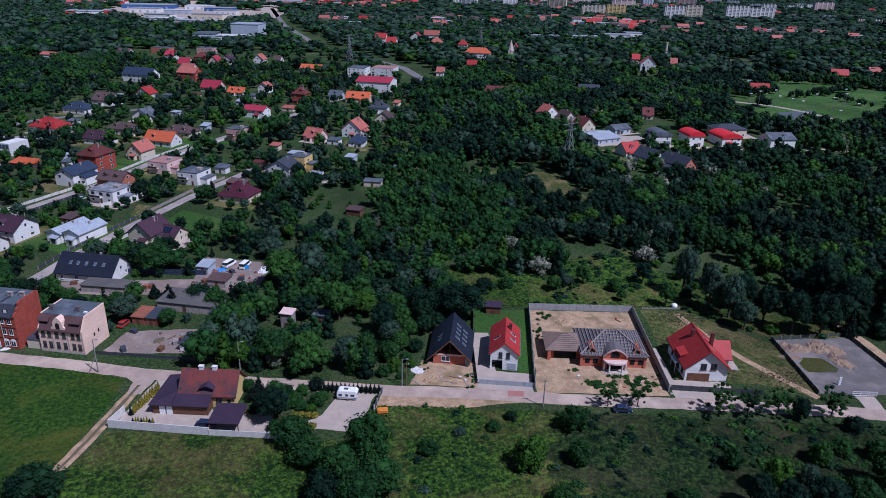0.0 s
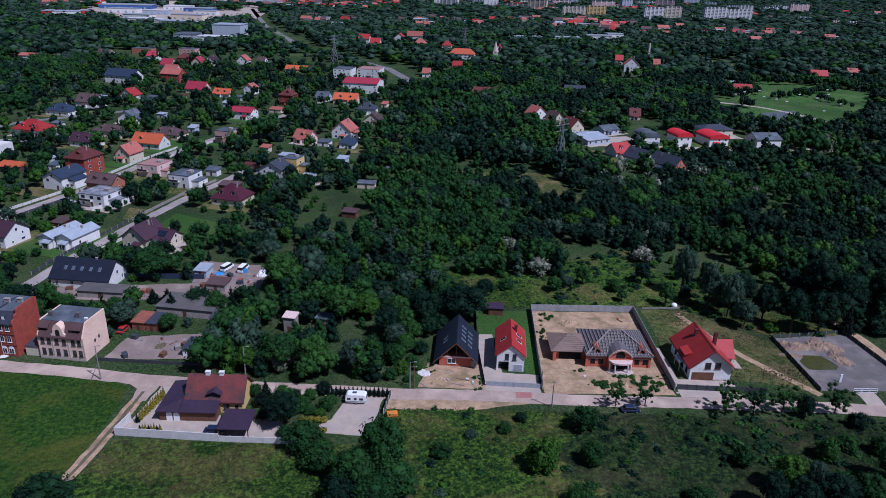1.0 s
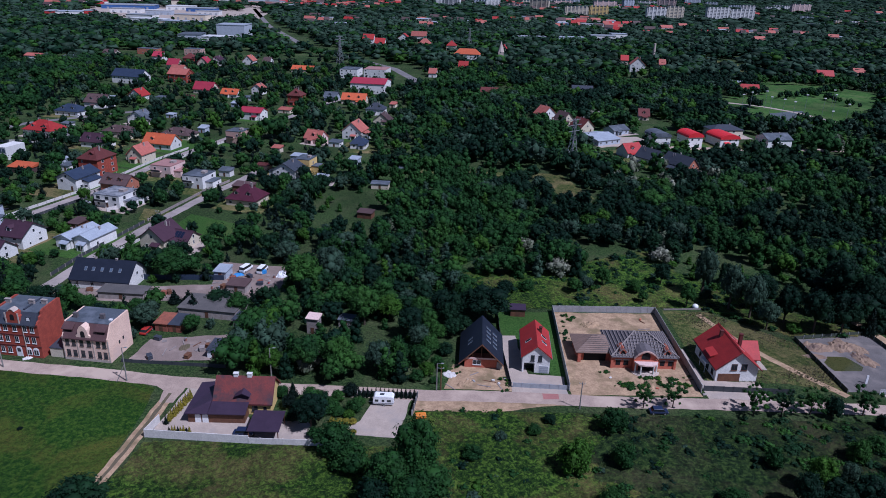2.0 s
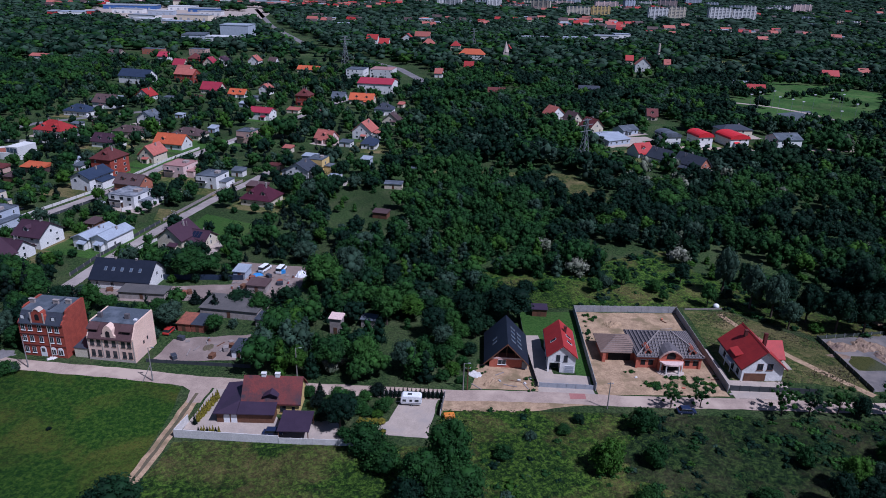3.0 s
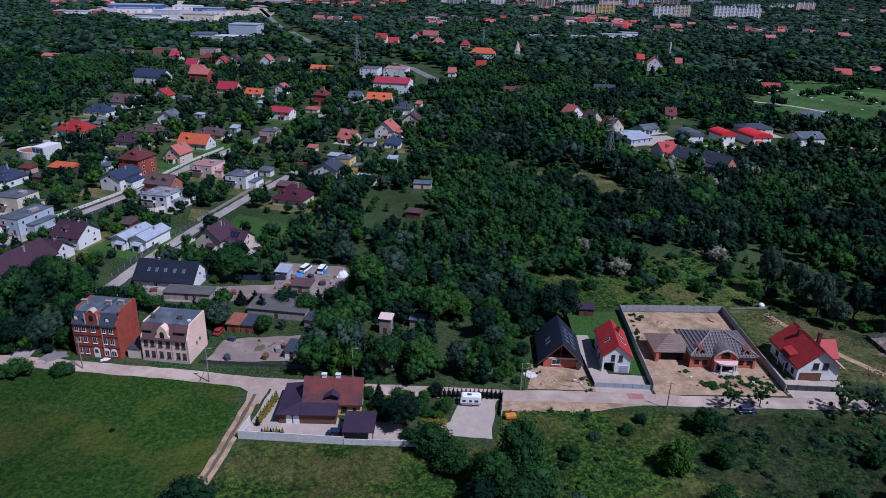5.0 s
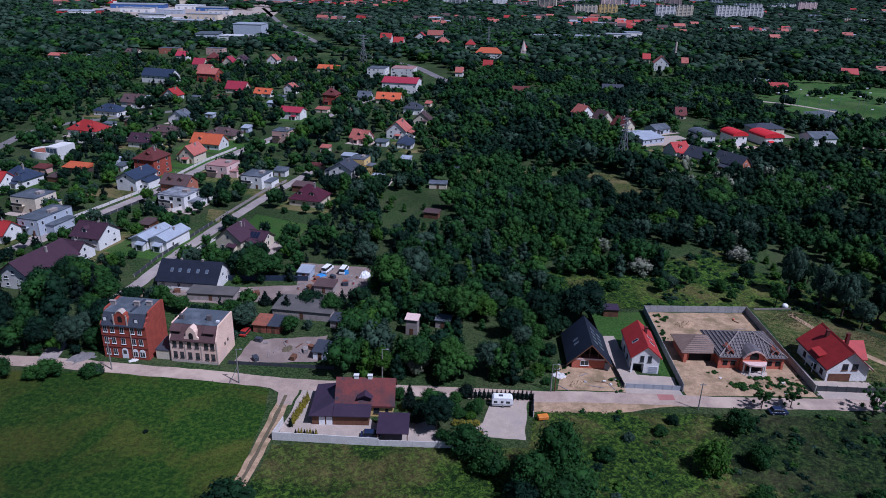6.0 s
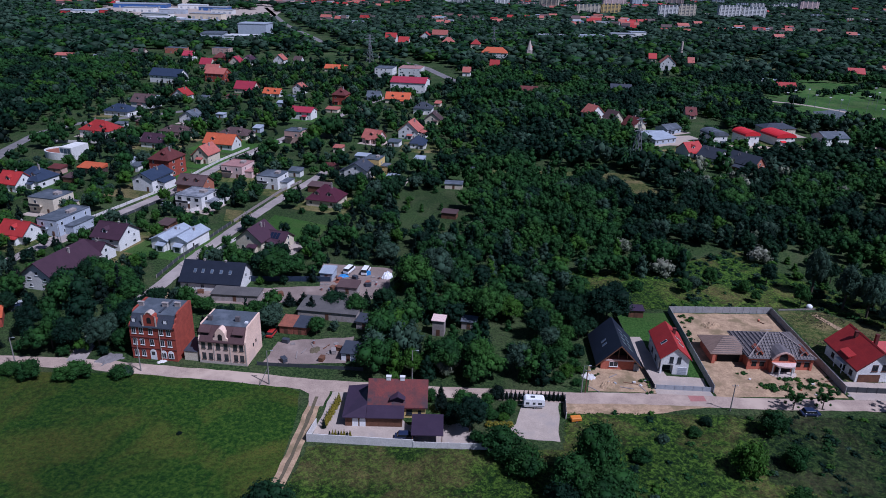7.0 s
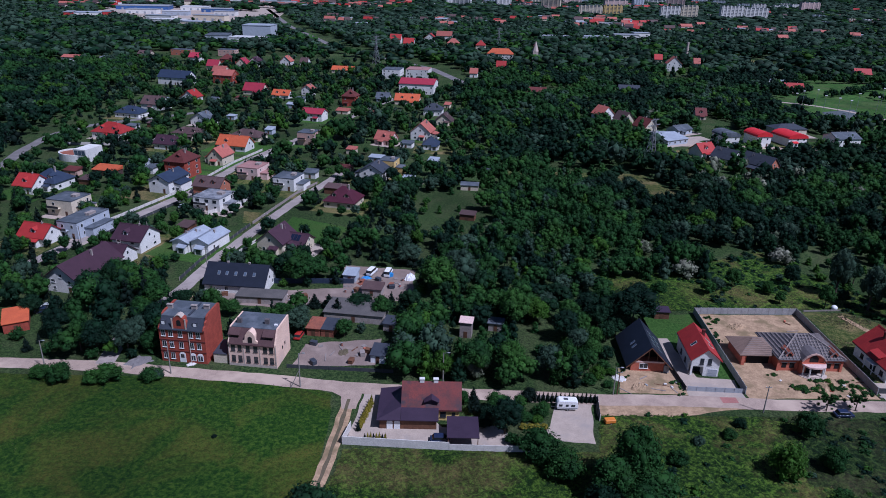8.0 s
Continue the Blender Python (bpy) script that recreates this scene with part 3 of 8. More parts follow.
sheet("far_meadow", [(327, 868), (348, 936), (362, 900), (388, 795), (368, 750), (333, 782)], 0.03, M_DRY, "pale grass corridor between far trees")
sheet("court", [(250, 474), (268, 530), (300, 545), (286, 486)], 0.05, M_COURT, "grey-green hard court beside a field")
strip("village_lane", [(100, 408), (145, 404), (200, 404), (262, 410)], 7, 0.05, M_ROAD, "pale lane before a row of houses")
sheet("village_yard", [(112, 425), (140, 432), (146, 416), (116, 410)], 0.03, M_PAVE, "pale paved yard")
sheet("pond_yard", [(118.4, 143.9), (136, 144.5), (142.5, 156), (140.4, 174), (117.8, 170)], 0.03, M_PONDY, "grey-brown paved yard")

# ---- houses along the road ----
M_BRICKF = mat("fresh orange brickwork", (0.5, 0.15, 0.09), (0.4, 0.115, 0.07), 0.9, 1.2, 7.0, 0.3)
M_WOOD = mat("brown timber", (0.16, 0.075, 0.04), (0.11, 0.05, 0.03), 0.7, 1.0, 8.0, 0.2)
M_GREYWOOD = mat("weathered roof battens", (0.3, 0.26, 0.24), (0.22, 0.19, 0.18), 0.9, 1.0, 8.0, 0.2)
M_MEMB = mat("grey roofing membrane", (0.135, 0.12, 0.125), (0.1, 0.09, 0.095), 0.7, 0.8, 5.0, 0.2)
M_BOARDS = mat("brown roof boarding", (0.24, 0.165, 0.13), (0.17, 0.12, 0.095), 0.85, 0.8, 6.0, 0.3, stretch=(0.3, 2.0, 1.0))
M_DARK = mat("dark interior", (0.012, 0.012, 0.014), (0.009, 0.009, 0.01), 0.9, 1.0, 4.0, 0.0)
M_STONE = mat("pale stone trim", (0.5, 0.42, 0.36), (0.42, 0.35, 0.3), 0.85, 1.0, 5.0, 0.1)
M_GARAGE = mat("grey garage door", (0.36, 0.38, 0.41), (0.3, 0.32, 0.35), 0.5, 1.0, 5.0, 0.1)
M_PLASTIC = mat("white painted panel", (0.8, 0.8, 0.8), (0.72, 0.72, 0.72), 0.4, 0.8, 5.0, 0.0)
M_RUST = mat("rusty metal roof", (0.3, 0.1, 0.06), (0.2, 0.075, 0.05), 0.8, 0.8, 5.0, 0.2)
M_METAL = mat("galvanised steel", (0.32, 0.33, 0.34), (0.26, 0.27, 0.28), 0.5, 1.0, 6.0, 0.05, metal=0.4)
M_POLE = mat("concrete pole", (0.24, 0.225, 0.21), (0.19, 0.18, 0.17), 0.9, 1.0, 6.0, 0.1)


def slope_window(parent, x, y, w, ln, h, rh, half, side, mat_frame, mat_pane, over=0.25):
    """A skylight on a roof whose ridge runs along y: side -1 left, 1 right; x is the distance from the ridge."""
    s = rh / half
    k = over * math.hypot(1, s)
    for nm, m, grow, up, par in (("skylight", mat_frame, 0.09, 0.05, parent), ("pane", mat_pane, 0.0, 0.09, None)):
        bm = bmesh.new()
        xa, xb = x - ln / 2 - grow, x + ln / 2 + grow
        ya, yb = y - w / 2 - grow, y + w / 2 + grow
        z = lambda u: h + rh - s * u + k
        v = [bm.verts.new((side * u, q, z(u) + d)) for d in (0.0, up) for u, q in ((xa, ya), (xb, ya), (xb, yb), (xa, yb))]
        for f in ((3, 2, 1, 0), (4, 5, 6, 7), (0, 1, 5, 4), (1, 2, 6, 5), (2, 3, 7, 6), (3, 0, 4, 7)):
            bm.faces.new([v[i] for i in f])
        par = part(nm, bm, m, par or last)
        last = par


def slab(bm, pts, z0, z1):
    """An outline in plan, drawn up from z0 to z1."""
    lo = [bm.verts.new((x, y, z0)) for x, y in pts]
    hi = [bm.verts.new((x, y, z1)) for x, y in pts]
    bm.faces.new(lo[::-1])
    bm.faces.new(hi)
    for i in range(len(pts)):
        j = (i + 1) % len(pts)
        bm.faces.new((lo[i], lo[j], hi[j], hi[i]))
    return bm


def arch_block(bm, x0, x1, y0, y1, z0, z1, n=8):
    """A block with a half-round head, standing on z0."""
    r = (x1 - x0) / 2
    c = (x0 + x1) / 2
    prof = [(x0, z0), (x1, z0)] + [(c + r * math.cos(math.pi * i / n), z1 - r + r * math.sin(math.pi * i / n)) for i in range(n + 1)]
    return prism(bm, prof, y0, y1, "y")


def tenement_brick():
    w, d, h, top = 11.9, 9.6, 9.2, 12.0
    t = thing("tenement", pose(-88.4, 150.5, 0, 0, 0, -7), "old red brick tenement with a slate mansard roof", "apartment house")
    CLEAR.append((-88.4, 150.5, w / 2, d, -7))
    part("wall", box(bmesh.new(), -w / 2, w / 2, 0, d, -0.3, h), M_BRICK, t)
    for s in (-1, 1):
        bm = bmesh.new()
        x0 = s * w / 2 - (0.45 if s > 0 else 0)
        prism(bm, [(0, h), (d, h), (d, top + 0.5), (d - 0.6, top + 0.75), (3.2, top + 0.55), (2.4, top + 0.2), (2.2, top - 0.7), (1.4, top - 1.0), (1.2, top - 1.8), (0.5, top - 2.0), (0.3, h + 0.4), (0, h + 0.4)], x0, x0 + 0.45, "x")
        part("firewall", bm, M_BRICK, t, "stepped brick end wall")
    part("mansard", prism(bmesh.new(), [(-0.35, h - 0.1), (-0.35, h + 0.1), (1.5, top), (1.9, top), (1.9, h - 0.1)], -w / 2 + 0.46, w / 2 - 0.46, "x"), M_SLATE, t, "dark slate mansard slope")
    part("roof", prism(bmesh.new(), [(1.5, top + 0.004), (1.5, top + 0.14), (d - 0.1, top + 0.4), (d - 0.1, top - 0.3)], -w / 2 + 0.46, w / 2 - 0.46, "x"), M_GREYR, t, "grey felt roof")
    part("roof_strip", box(bmesh.new(), 1.2, 1.7, 2.2, d - 0.6, top + 0.3, top + 0.5), M_SLATE, t, "dark seam across the felt roof")
    for q in (-4.6, 3.6):
        dm = part("dormer", box(bmesh.new(), q - 0.6, q + 0.6, 0.25, 1.6, h + 0.9, h + 2.1), M_SLATE, t)
        part("dormer_pane", box(bmesh.new(), q - 0.4, q + 0.4, 0.2, 0.247, h + 1.1, h + 1.9), M_WINF, dm)
    for z in (3.1, 6.2, 9.05):
        part("cornice", box(bmesh.new(), -w / 2 - 0.02, w / 2 + 0.02, -0.22 if z > 9 else -0.12, -0.004, z, z + (0.3 if z > 9 else 0.18)), M_DKRED, t)
    pm = glass()
    for s in range(3):
        for i, fx in enumerate((0.1, 0.26, 0.47, 0.7, 0.86)):
            x = (fx - 0.5) * w
            if s == 0 and i == 2:
                dr = part("door", arch_block(bmesh.new(), x - 0.8, x + 0.8, -0.09, -0.002, 0.1, 3.0), M_WINF, t, "white arched house door")
                part("pane", box(bmesh.new(), x - 0.45, x + 0.45, -0.12, -0.09, 1.4, 2.4), pm, dr)
            elif s == 0 and i > 2:
                wd = part("window", arch_block(bmesh.new(), x - 0.75, x + 0.75, -0.09, -0.002, 0.7, 2.9), M_WINF, t, "white arched window")
                for q in (-0.32, 0.32):
                    part("pane", box(bmesh.new(), x + q - 0.25, x + q + 0.25, -0.115, -0.09, 0.9, 2.2), pm, wd)
            else:
                z = s * 3.1 + (1.0 if s else 0.9)
                window(t, x, z, 1.1, 1.75, "f", 0.0, M_WINF, pm)
                part("lintel", box(bmesh.new(), x - 0.75, x + 0.75, -0.1, -0.003, z + 1.8, z + 2.0), M_DKRED, t)
    # ornate attic gable in the middle
    g = part("attic_gable", prism(bmesh.new(), [(-2.1, h + 0.25), (1.5, h + 0.25), (1.5, h + 2.2), (1.2, h + 2.4), (1.0, h + 3.3), (0.5, h + 3.5), (0.3, h + 4.0), (-0.3, h + 4.25), (-0.9, h + 4.0), (-1.1, h + 3.5), (-1.6, h + 3.3), (-1.8, h + 2.4), (-2.1, h + 2.2)], -0.14, 1.6, "y"), M_BRICK, t)
    part("coping", prism(bmesh.new(), [(-1.25, h + 3.55), (-0.95, h + 4.05), (-0.3, h + 4.32), (0.35, h + 4.05), (0.65, h + 3.55), (0.45, h + 3.55), (0.15, h + 3.95), (-0.3, h + 4.12), (-0.75, h + 3.95), (-1.05, h + 3.55)], -0.24, 1.5, "y"), M_STONE, g)
    for q in (-2.0, 1.4):
        part("pilaster", box(bmesh.new(), q - 0.16, q + 0.16, -0.26, -0.15, h + 0.3, h + 3.2), M_STONE, g)
    part("attic_window", arch_block(bmesh.new(), -0.85, 0.25, -0.19, -0.145, h + 1.2, h + 2.8), M_DARK, g)
    part("downpipe", tube(bmesh.new(), 1.85, -0.12, 0.1, h, 0.09, n=8), M_STONE, t, "pale rainwater pipe")
    for cx, cy in ((1.2, 5.6), (-5.0, 5.2), (4.2, 6.2)):
        bm = box(bmesh.new(), cx - 0.7, cx + 0.7, cy - 0.3, cy + 0.3, top - 0.4, top + 1.3)
        box(bm, cx - 0.8, cx + 0.8, cy - 0.4, cy + 0.4, top + 1.3, top + 1.45)
        part("chimney", bm, M_CHIM, t)


def tenement_salmon():
    w, d, h, top = 12.3, 10.0, 6.2, 9.7
    t = thing("tenement", pose(-70.9, 149.2, 0, 0, 0, -7), "salmon rendered tenement with a brown mansard roof", "apartment house")
    CLEAR.append((-70.9, 149.2, w / 2, d, -7))
    part("wall", box(bmesh.new(), -w / 2, w / 2, 0, d, -0.3, h), M_SALMON, t)
    for s in (-1, 1):
        x0 = s * w / 2 - (0.4 if s > 0 else 0)
        part("end_wall", prism(bmesh.new(), [(0, h), (d, h), (d, top + 0.3), (2.1, top + 0.25), (0.0, h + 0.35)], x0, x0 + 0.4, "x"), M_SALMON, t)
    part("mansard", prism(bmesh.new(), [(-0.4, h - 0.15), (-0.4, h + 0.1), (2.0, top), (2.4, top), (2.4, h - 0.15)], -w / 2 + 0.42, w / 2 - 0.42, "x"), M_BROWNT, t, "brown tiled mansard slope")
    part("roof", prism(bmesh.new(), [(2.0, top + 0.004), (2.0, top + 0.14), (d - 0.1, top + 0.3), (d - 0.1, top - 0.4)], -w / 2 + 0.42, w / 2 - 0.42, "x"), M_GREYR, t, "grey felt roof")
    pm = glass()
    for s in range(2):
        for fx in (0.1, 0.24, 0.41, 0.57, 0.77, 0.9):
            window(t, (fx - 0.5) * w, 1.2 + s * 3.0, 1.0, 1.7, "f", 0.0, M_WINB, pm)
    for fx in (0.01, 0.32, 0.66, 0.985):
        x = (fx - 0.5) * w
        part("pilaster", box(bmesh.new(), x - 0.12, x + 0.12, -0.1, -0.003, 0.1, h - 0.1), M_STONE, t)
    part("plinth", box(bmesh.new(), -w / 2 - 0.03, w / 2 + 0.03, -0.14, -0.101, -0.2, 0.7), M_STONE, t)
    g = part("attic_gable", prism(bmesh.new(), [(-2.2, h - 0.3), (1.6, h - 0.3), (1.6, h + 1.0), (1.1, h + 1.3), (0.9, h + 2.6), (0.3, h + 3.5), (-0.3, h + 3.9), (-0.9, h + 3.5), (-1.5, h + 2.6), (-1.7, h + 1.3), (-2.2, h + 1.0)], -0.12, 1.9, "y"), M_SALMON, t)
    part("attic_window", arch_block(bmesh.new(), -0.85, 0.25, -0.17, -0.125, h + 0.6, h + 2.3), M_DARK, g)
    for x in (-4.6, 4.1):
        dm = part("dormer", box(bmesh.new(), x - 1.3, x + 1.3, 0.6, 2.0, h + 0.7, h + 2.4), M_BROWNT, t)
        part("dormer_roof", prism(bmesh.new(), [(0.2, h + 2.2), (0.2, h + 2.35), (2.1, top + 0.1), (2.1, top - 0.1)], x - 1.5, x + 1.5, "x"), M_BROWNT, dm)
        part("dormer_window", box(bmesh.new(), x - 0.9, x + 0.9, 0.55, 0.598, h + 1.0, h + 2.0), M_DARK, dm)
    for cx, cy in ((-4.4, 4.2), (2.6, 4.6)):
        bm = box(bmesh.new(), cx - 0.55, cx + 0.55, cy - 0.4, cy + 0.4, top - 0.2, top + 1.5)
        part("chimney", bm, M_MEMB, t, "dark chimney stack")
    part("roof_hatch", box(bmesh.new(), 4.6, 5.4, 3.8, 4.4, top + 0.1, top + 0.5), M_PLASTIC, t)
    for y, z in ((6.2, 3.5), (4.4, 3.2)):
        window(t, y, z, 0.6, 0.9, "r", w / 2, M_WINB, pm, False)
    # small annex between the tenements
    a = thing("annex", pose(-79.3, 150.6, 0, 0, 0, -7), "low cream annex between two tenements", "annex")
    part("wall", box(bmesh.new(), -1.9, 1.7, 0, 6, -0.2, 2.6), M_CREAM, a)
    part("roof", prism(bmesh.new(), [(-0.15, 2.55), (-0.15, 2.7), (6.2, 3.2), (6.2, 3.0)], -2.0, 1.7, "x"), M_SLATE, a)


M_BROWNT = mat("brown mansard tiles", (0.1, 0.055, 0.055), (0.08, 0.043, 0.043), 0.6, 0.6, 5.0, 0.3)


def white_gable_house():
    w, d, h, rh = 6.9, 13.4, 4.7, 2.9
    t = thing("house", pose(41.9, 149.2, 0, 0, 0, -4), "new white gabled house with a bright red tiled roof", "house")
    CLEAR.append((41.9, 149.2, w / 2, d, -4))
    # the front leaves a porch open in the left half
    part("wall", prism(bmesh.new(), [(-w / 2, -0.2), (w / 2, -0.2), (w / 2, h), (0, h + rh), (-w / 2, h)], 2.2, d, "y"), M_WHITE, t)
    part("front_wall", prism(bmesh.new(), [(-w / 2, 2.7), (-0.35, 2.7), (-0.35, -0.2), (w / 2, -0.2), (w / 2, h), (0, h + rh), (-w / 2, h)], 0, 2.19, "y"), M_WHITE, t)
    part("column", box(bmesh.new(), -w / 2, -w / 2 + 0.45, 0, 0.45, -0.2, 2.69), M_WHITE, t)
    part("porch_opening", box(bmesh.new(), -w / 2 + 0.3, -0.4, 2.14, 2.185, 0.05, 2.6), glass(), t, "dark glazed porch door")
    part("roof", gable_roof(bmesh.new(), w, d, h, rh, 0.45, 0.25), M_RED, t, "bright red tiled roof")
    for x in (-0.95, 0.95):
        window(t, x, 3.3, 0.95, 1.7, "f", 0.0, M_WINB, glass())
    gd = part("garage_door", box(bmesh.new(), 0.75, 3.2, -0.05, -0.002, 0.02, 2.15), M_WINF, t)
    for i in range(4):
        part("panel", box(bmesh.new(), 0.87, 3.08, -0.075, -0.051, 0.12 + 0.5 * i, 0.55 + 0.5 * i), M_GARAGE, gd)
    for u, y in ((1.2, 4.5), (1.2, 7.5)):
        slope_window(t, u + 0.9, y, 0.8, 1.2, h, rh, w / 2, 1, M_WINF, glass())
    slope_window(t, 2.0, 5.2, 0.8, 1.2, h, rh, w / 2, -1, M_WINF, glass())
    bm = box(bmesh.new(), 0.9, 1.6, 8.6, 9.3, h + 1.2, h + rh + 0.7)
    box(bm, 0.8, 1.7, 8.5, 9.4, h + rh + 0.7, h + rh + 0.85)
    part("chimney", bm, M_DKRED, t, "dark red chimney")
    for y in (5.0, 9.0):
        window(t, y, 1.0, 1.2, 1.4, "l", -w / 2, M_WINB, glass())
        window(t, y, 1.0, 1.2, 1.4, "r", w / 2, M_WINB, glass())
    for s in (-1, 1):
        part("gutter", box(bmesh.new(), s * (w / 2 + 0.42), s * (w / 2 + 0.56), -0.45, d + 0.45, h - 0.34, h - 0.22), M_METAL, t)


def black_roof_house():
    w, d, h, rh = 8.8, 13.0, 2.8, 4.5
    t = thing("house", pose(28.2, 150.9, 0, 0, 0, -3), "unfinished brick house under a steep black roof", "house")
    CLEAR.append((29.0, 150.4, w / 2 + 1, d, -5))
    part("wall", box(bmesh.new(), -w / 2 + 0.15, w / 2 - 0.15, 0, d, -0.2, h + 0.1), M_BRICKF, t)
    part("gable_wall", prism(bmesh.new(), [(-w / 2 + 0.5, h + 0.2), (w / 2 - 0.5, h + 0.2), (0, h + rh - 0.35)], 2.2, d - 0.1, "y"), M_DARK, t, "dark open gable")
    part("ring_beam", box(bmesh.new(), -w / 2 + 0.45, w / 2 - 0.45, -0.05, -0.002, h - 0.35, h + 0.1), M_PINKW, t, "pale concrete ring beam")
    part("roof", gable_roof(bmesh.new(), w, d, h, rh, 1.3, 0.28), M_BLACK, t, "black tiled roof")
    window(t, -1.1, 0.85, 2.1, 1.4, "f", 0.0, M_WINF, glass())
    for x in (0.0, -2.2, 2.2):
        part("post", box(bmesh.new(), x - 0.1, x + 0.1, 0.3, 0.5, h + 0.2, h + rh - abs(x) * rh / (w / 2) - 0.1), M_WOOD, t)
    for s in (-1, 1):
        bm = beam(bmesh.new(), (s * (w / 2 + 1.35), -1.35, h - 1.3 * rh / (w / 2) + 0.1), (0, -1.35, h + rh + 0.1), 0.22)
        part("bargeboard", bm, M_WOOD, t)
    part("pier", box(bmesh.new(), w / 2 - 0.45, w / 2 + 0.9, -0.3, 0.4, -0.2, 2.0), M_CONC, t)
    for y in (3.2, 5.4, 7.6, 9.8):
        for u in (1.7, 3.4):
            slope_window(t, u, y, 0.7, 0.9, h, rh, w / 2, 1, M_METAL, glass("sky-lit glass", (0.06, 0.08, 0.11)), 0.28)
    for y in (4.4, 6.2):
        slope_window(t, 3.0, y, 0.6, 0.9, h, rh, w / 2, -1, M_METAL, glass("sky-lit glass", (0.06, 0.08, 0.11)), 0.28)


def hip_battens(t, x0, x1, y0, y1, h, rh, inset, rows, rafters):
    """Battens and rafters nailed over a hipped roof: x0..x1, y0..y1 at the eaves, ridge inset from both ends."""
    cy = (y0 + y1) / 2
    for i in range(rows):
        f = (i + 0.5) / rows
        z = h + rh * f + 0.16
        a, b = x0 + inset * f, x1 - inset * f
        ya, yb = y0 + (cy - y0) * f, y1 - (y1 - cy) * f
        part("batten", beam(bmesh.new(), (a, ya, z), (b, ya, z), 0.1), M_GREYWOOD, t)
        part("batten", beam(bmesh.new(), (b, ya, z), (b, yb, z), 0.1), M_GREYWOOD, t)
        part("batten", beam(bmesh.new(), (a, yb, z), (a, ya, z), 0.1), M_GREYWOOD, t)
    for i in range(rafters):
        f = (i + 0.5) / rafters
        x = x0 + (x1 - x0) * f
        k = min(1, (x - x0) / inset, (x1 - x) / inset)
        part("rafter", beam(bmesh.new(), (x, y0, h + 0.2), (x, y0 + (cy - y0) * k, h + rh * k + 0.2), 0.12), M_GREYWOOD, t)
    for s, e in ((x0, 1), (x1, -1)):
        part("hip_rafter", beam(bmesh.new(), (s, y0, h + 0.2), (s + e * inset, cy, h + rh + 0.25), 0.28), M_GREYWOOD, t)


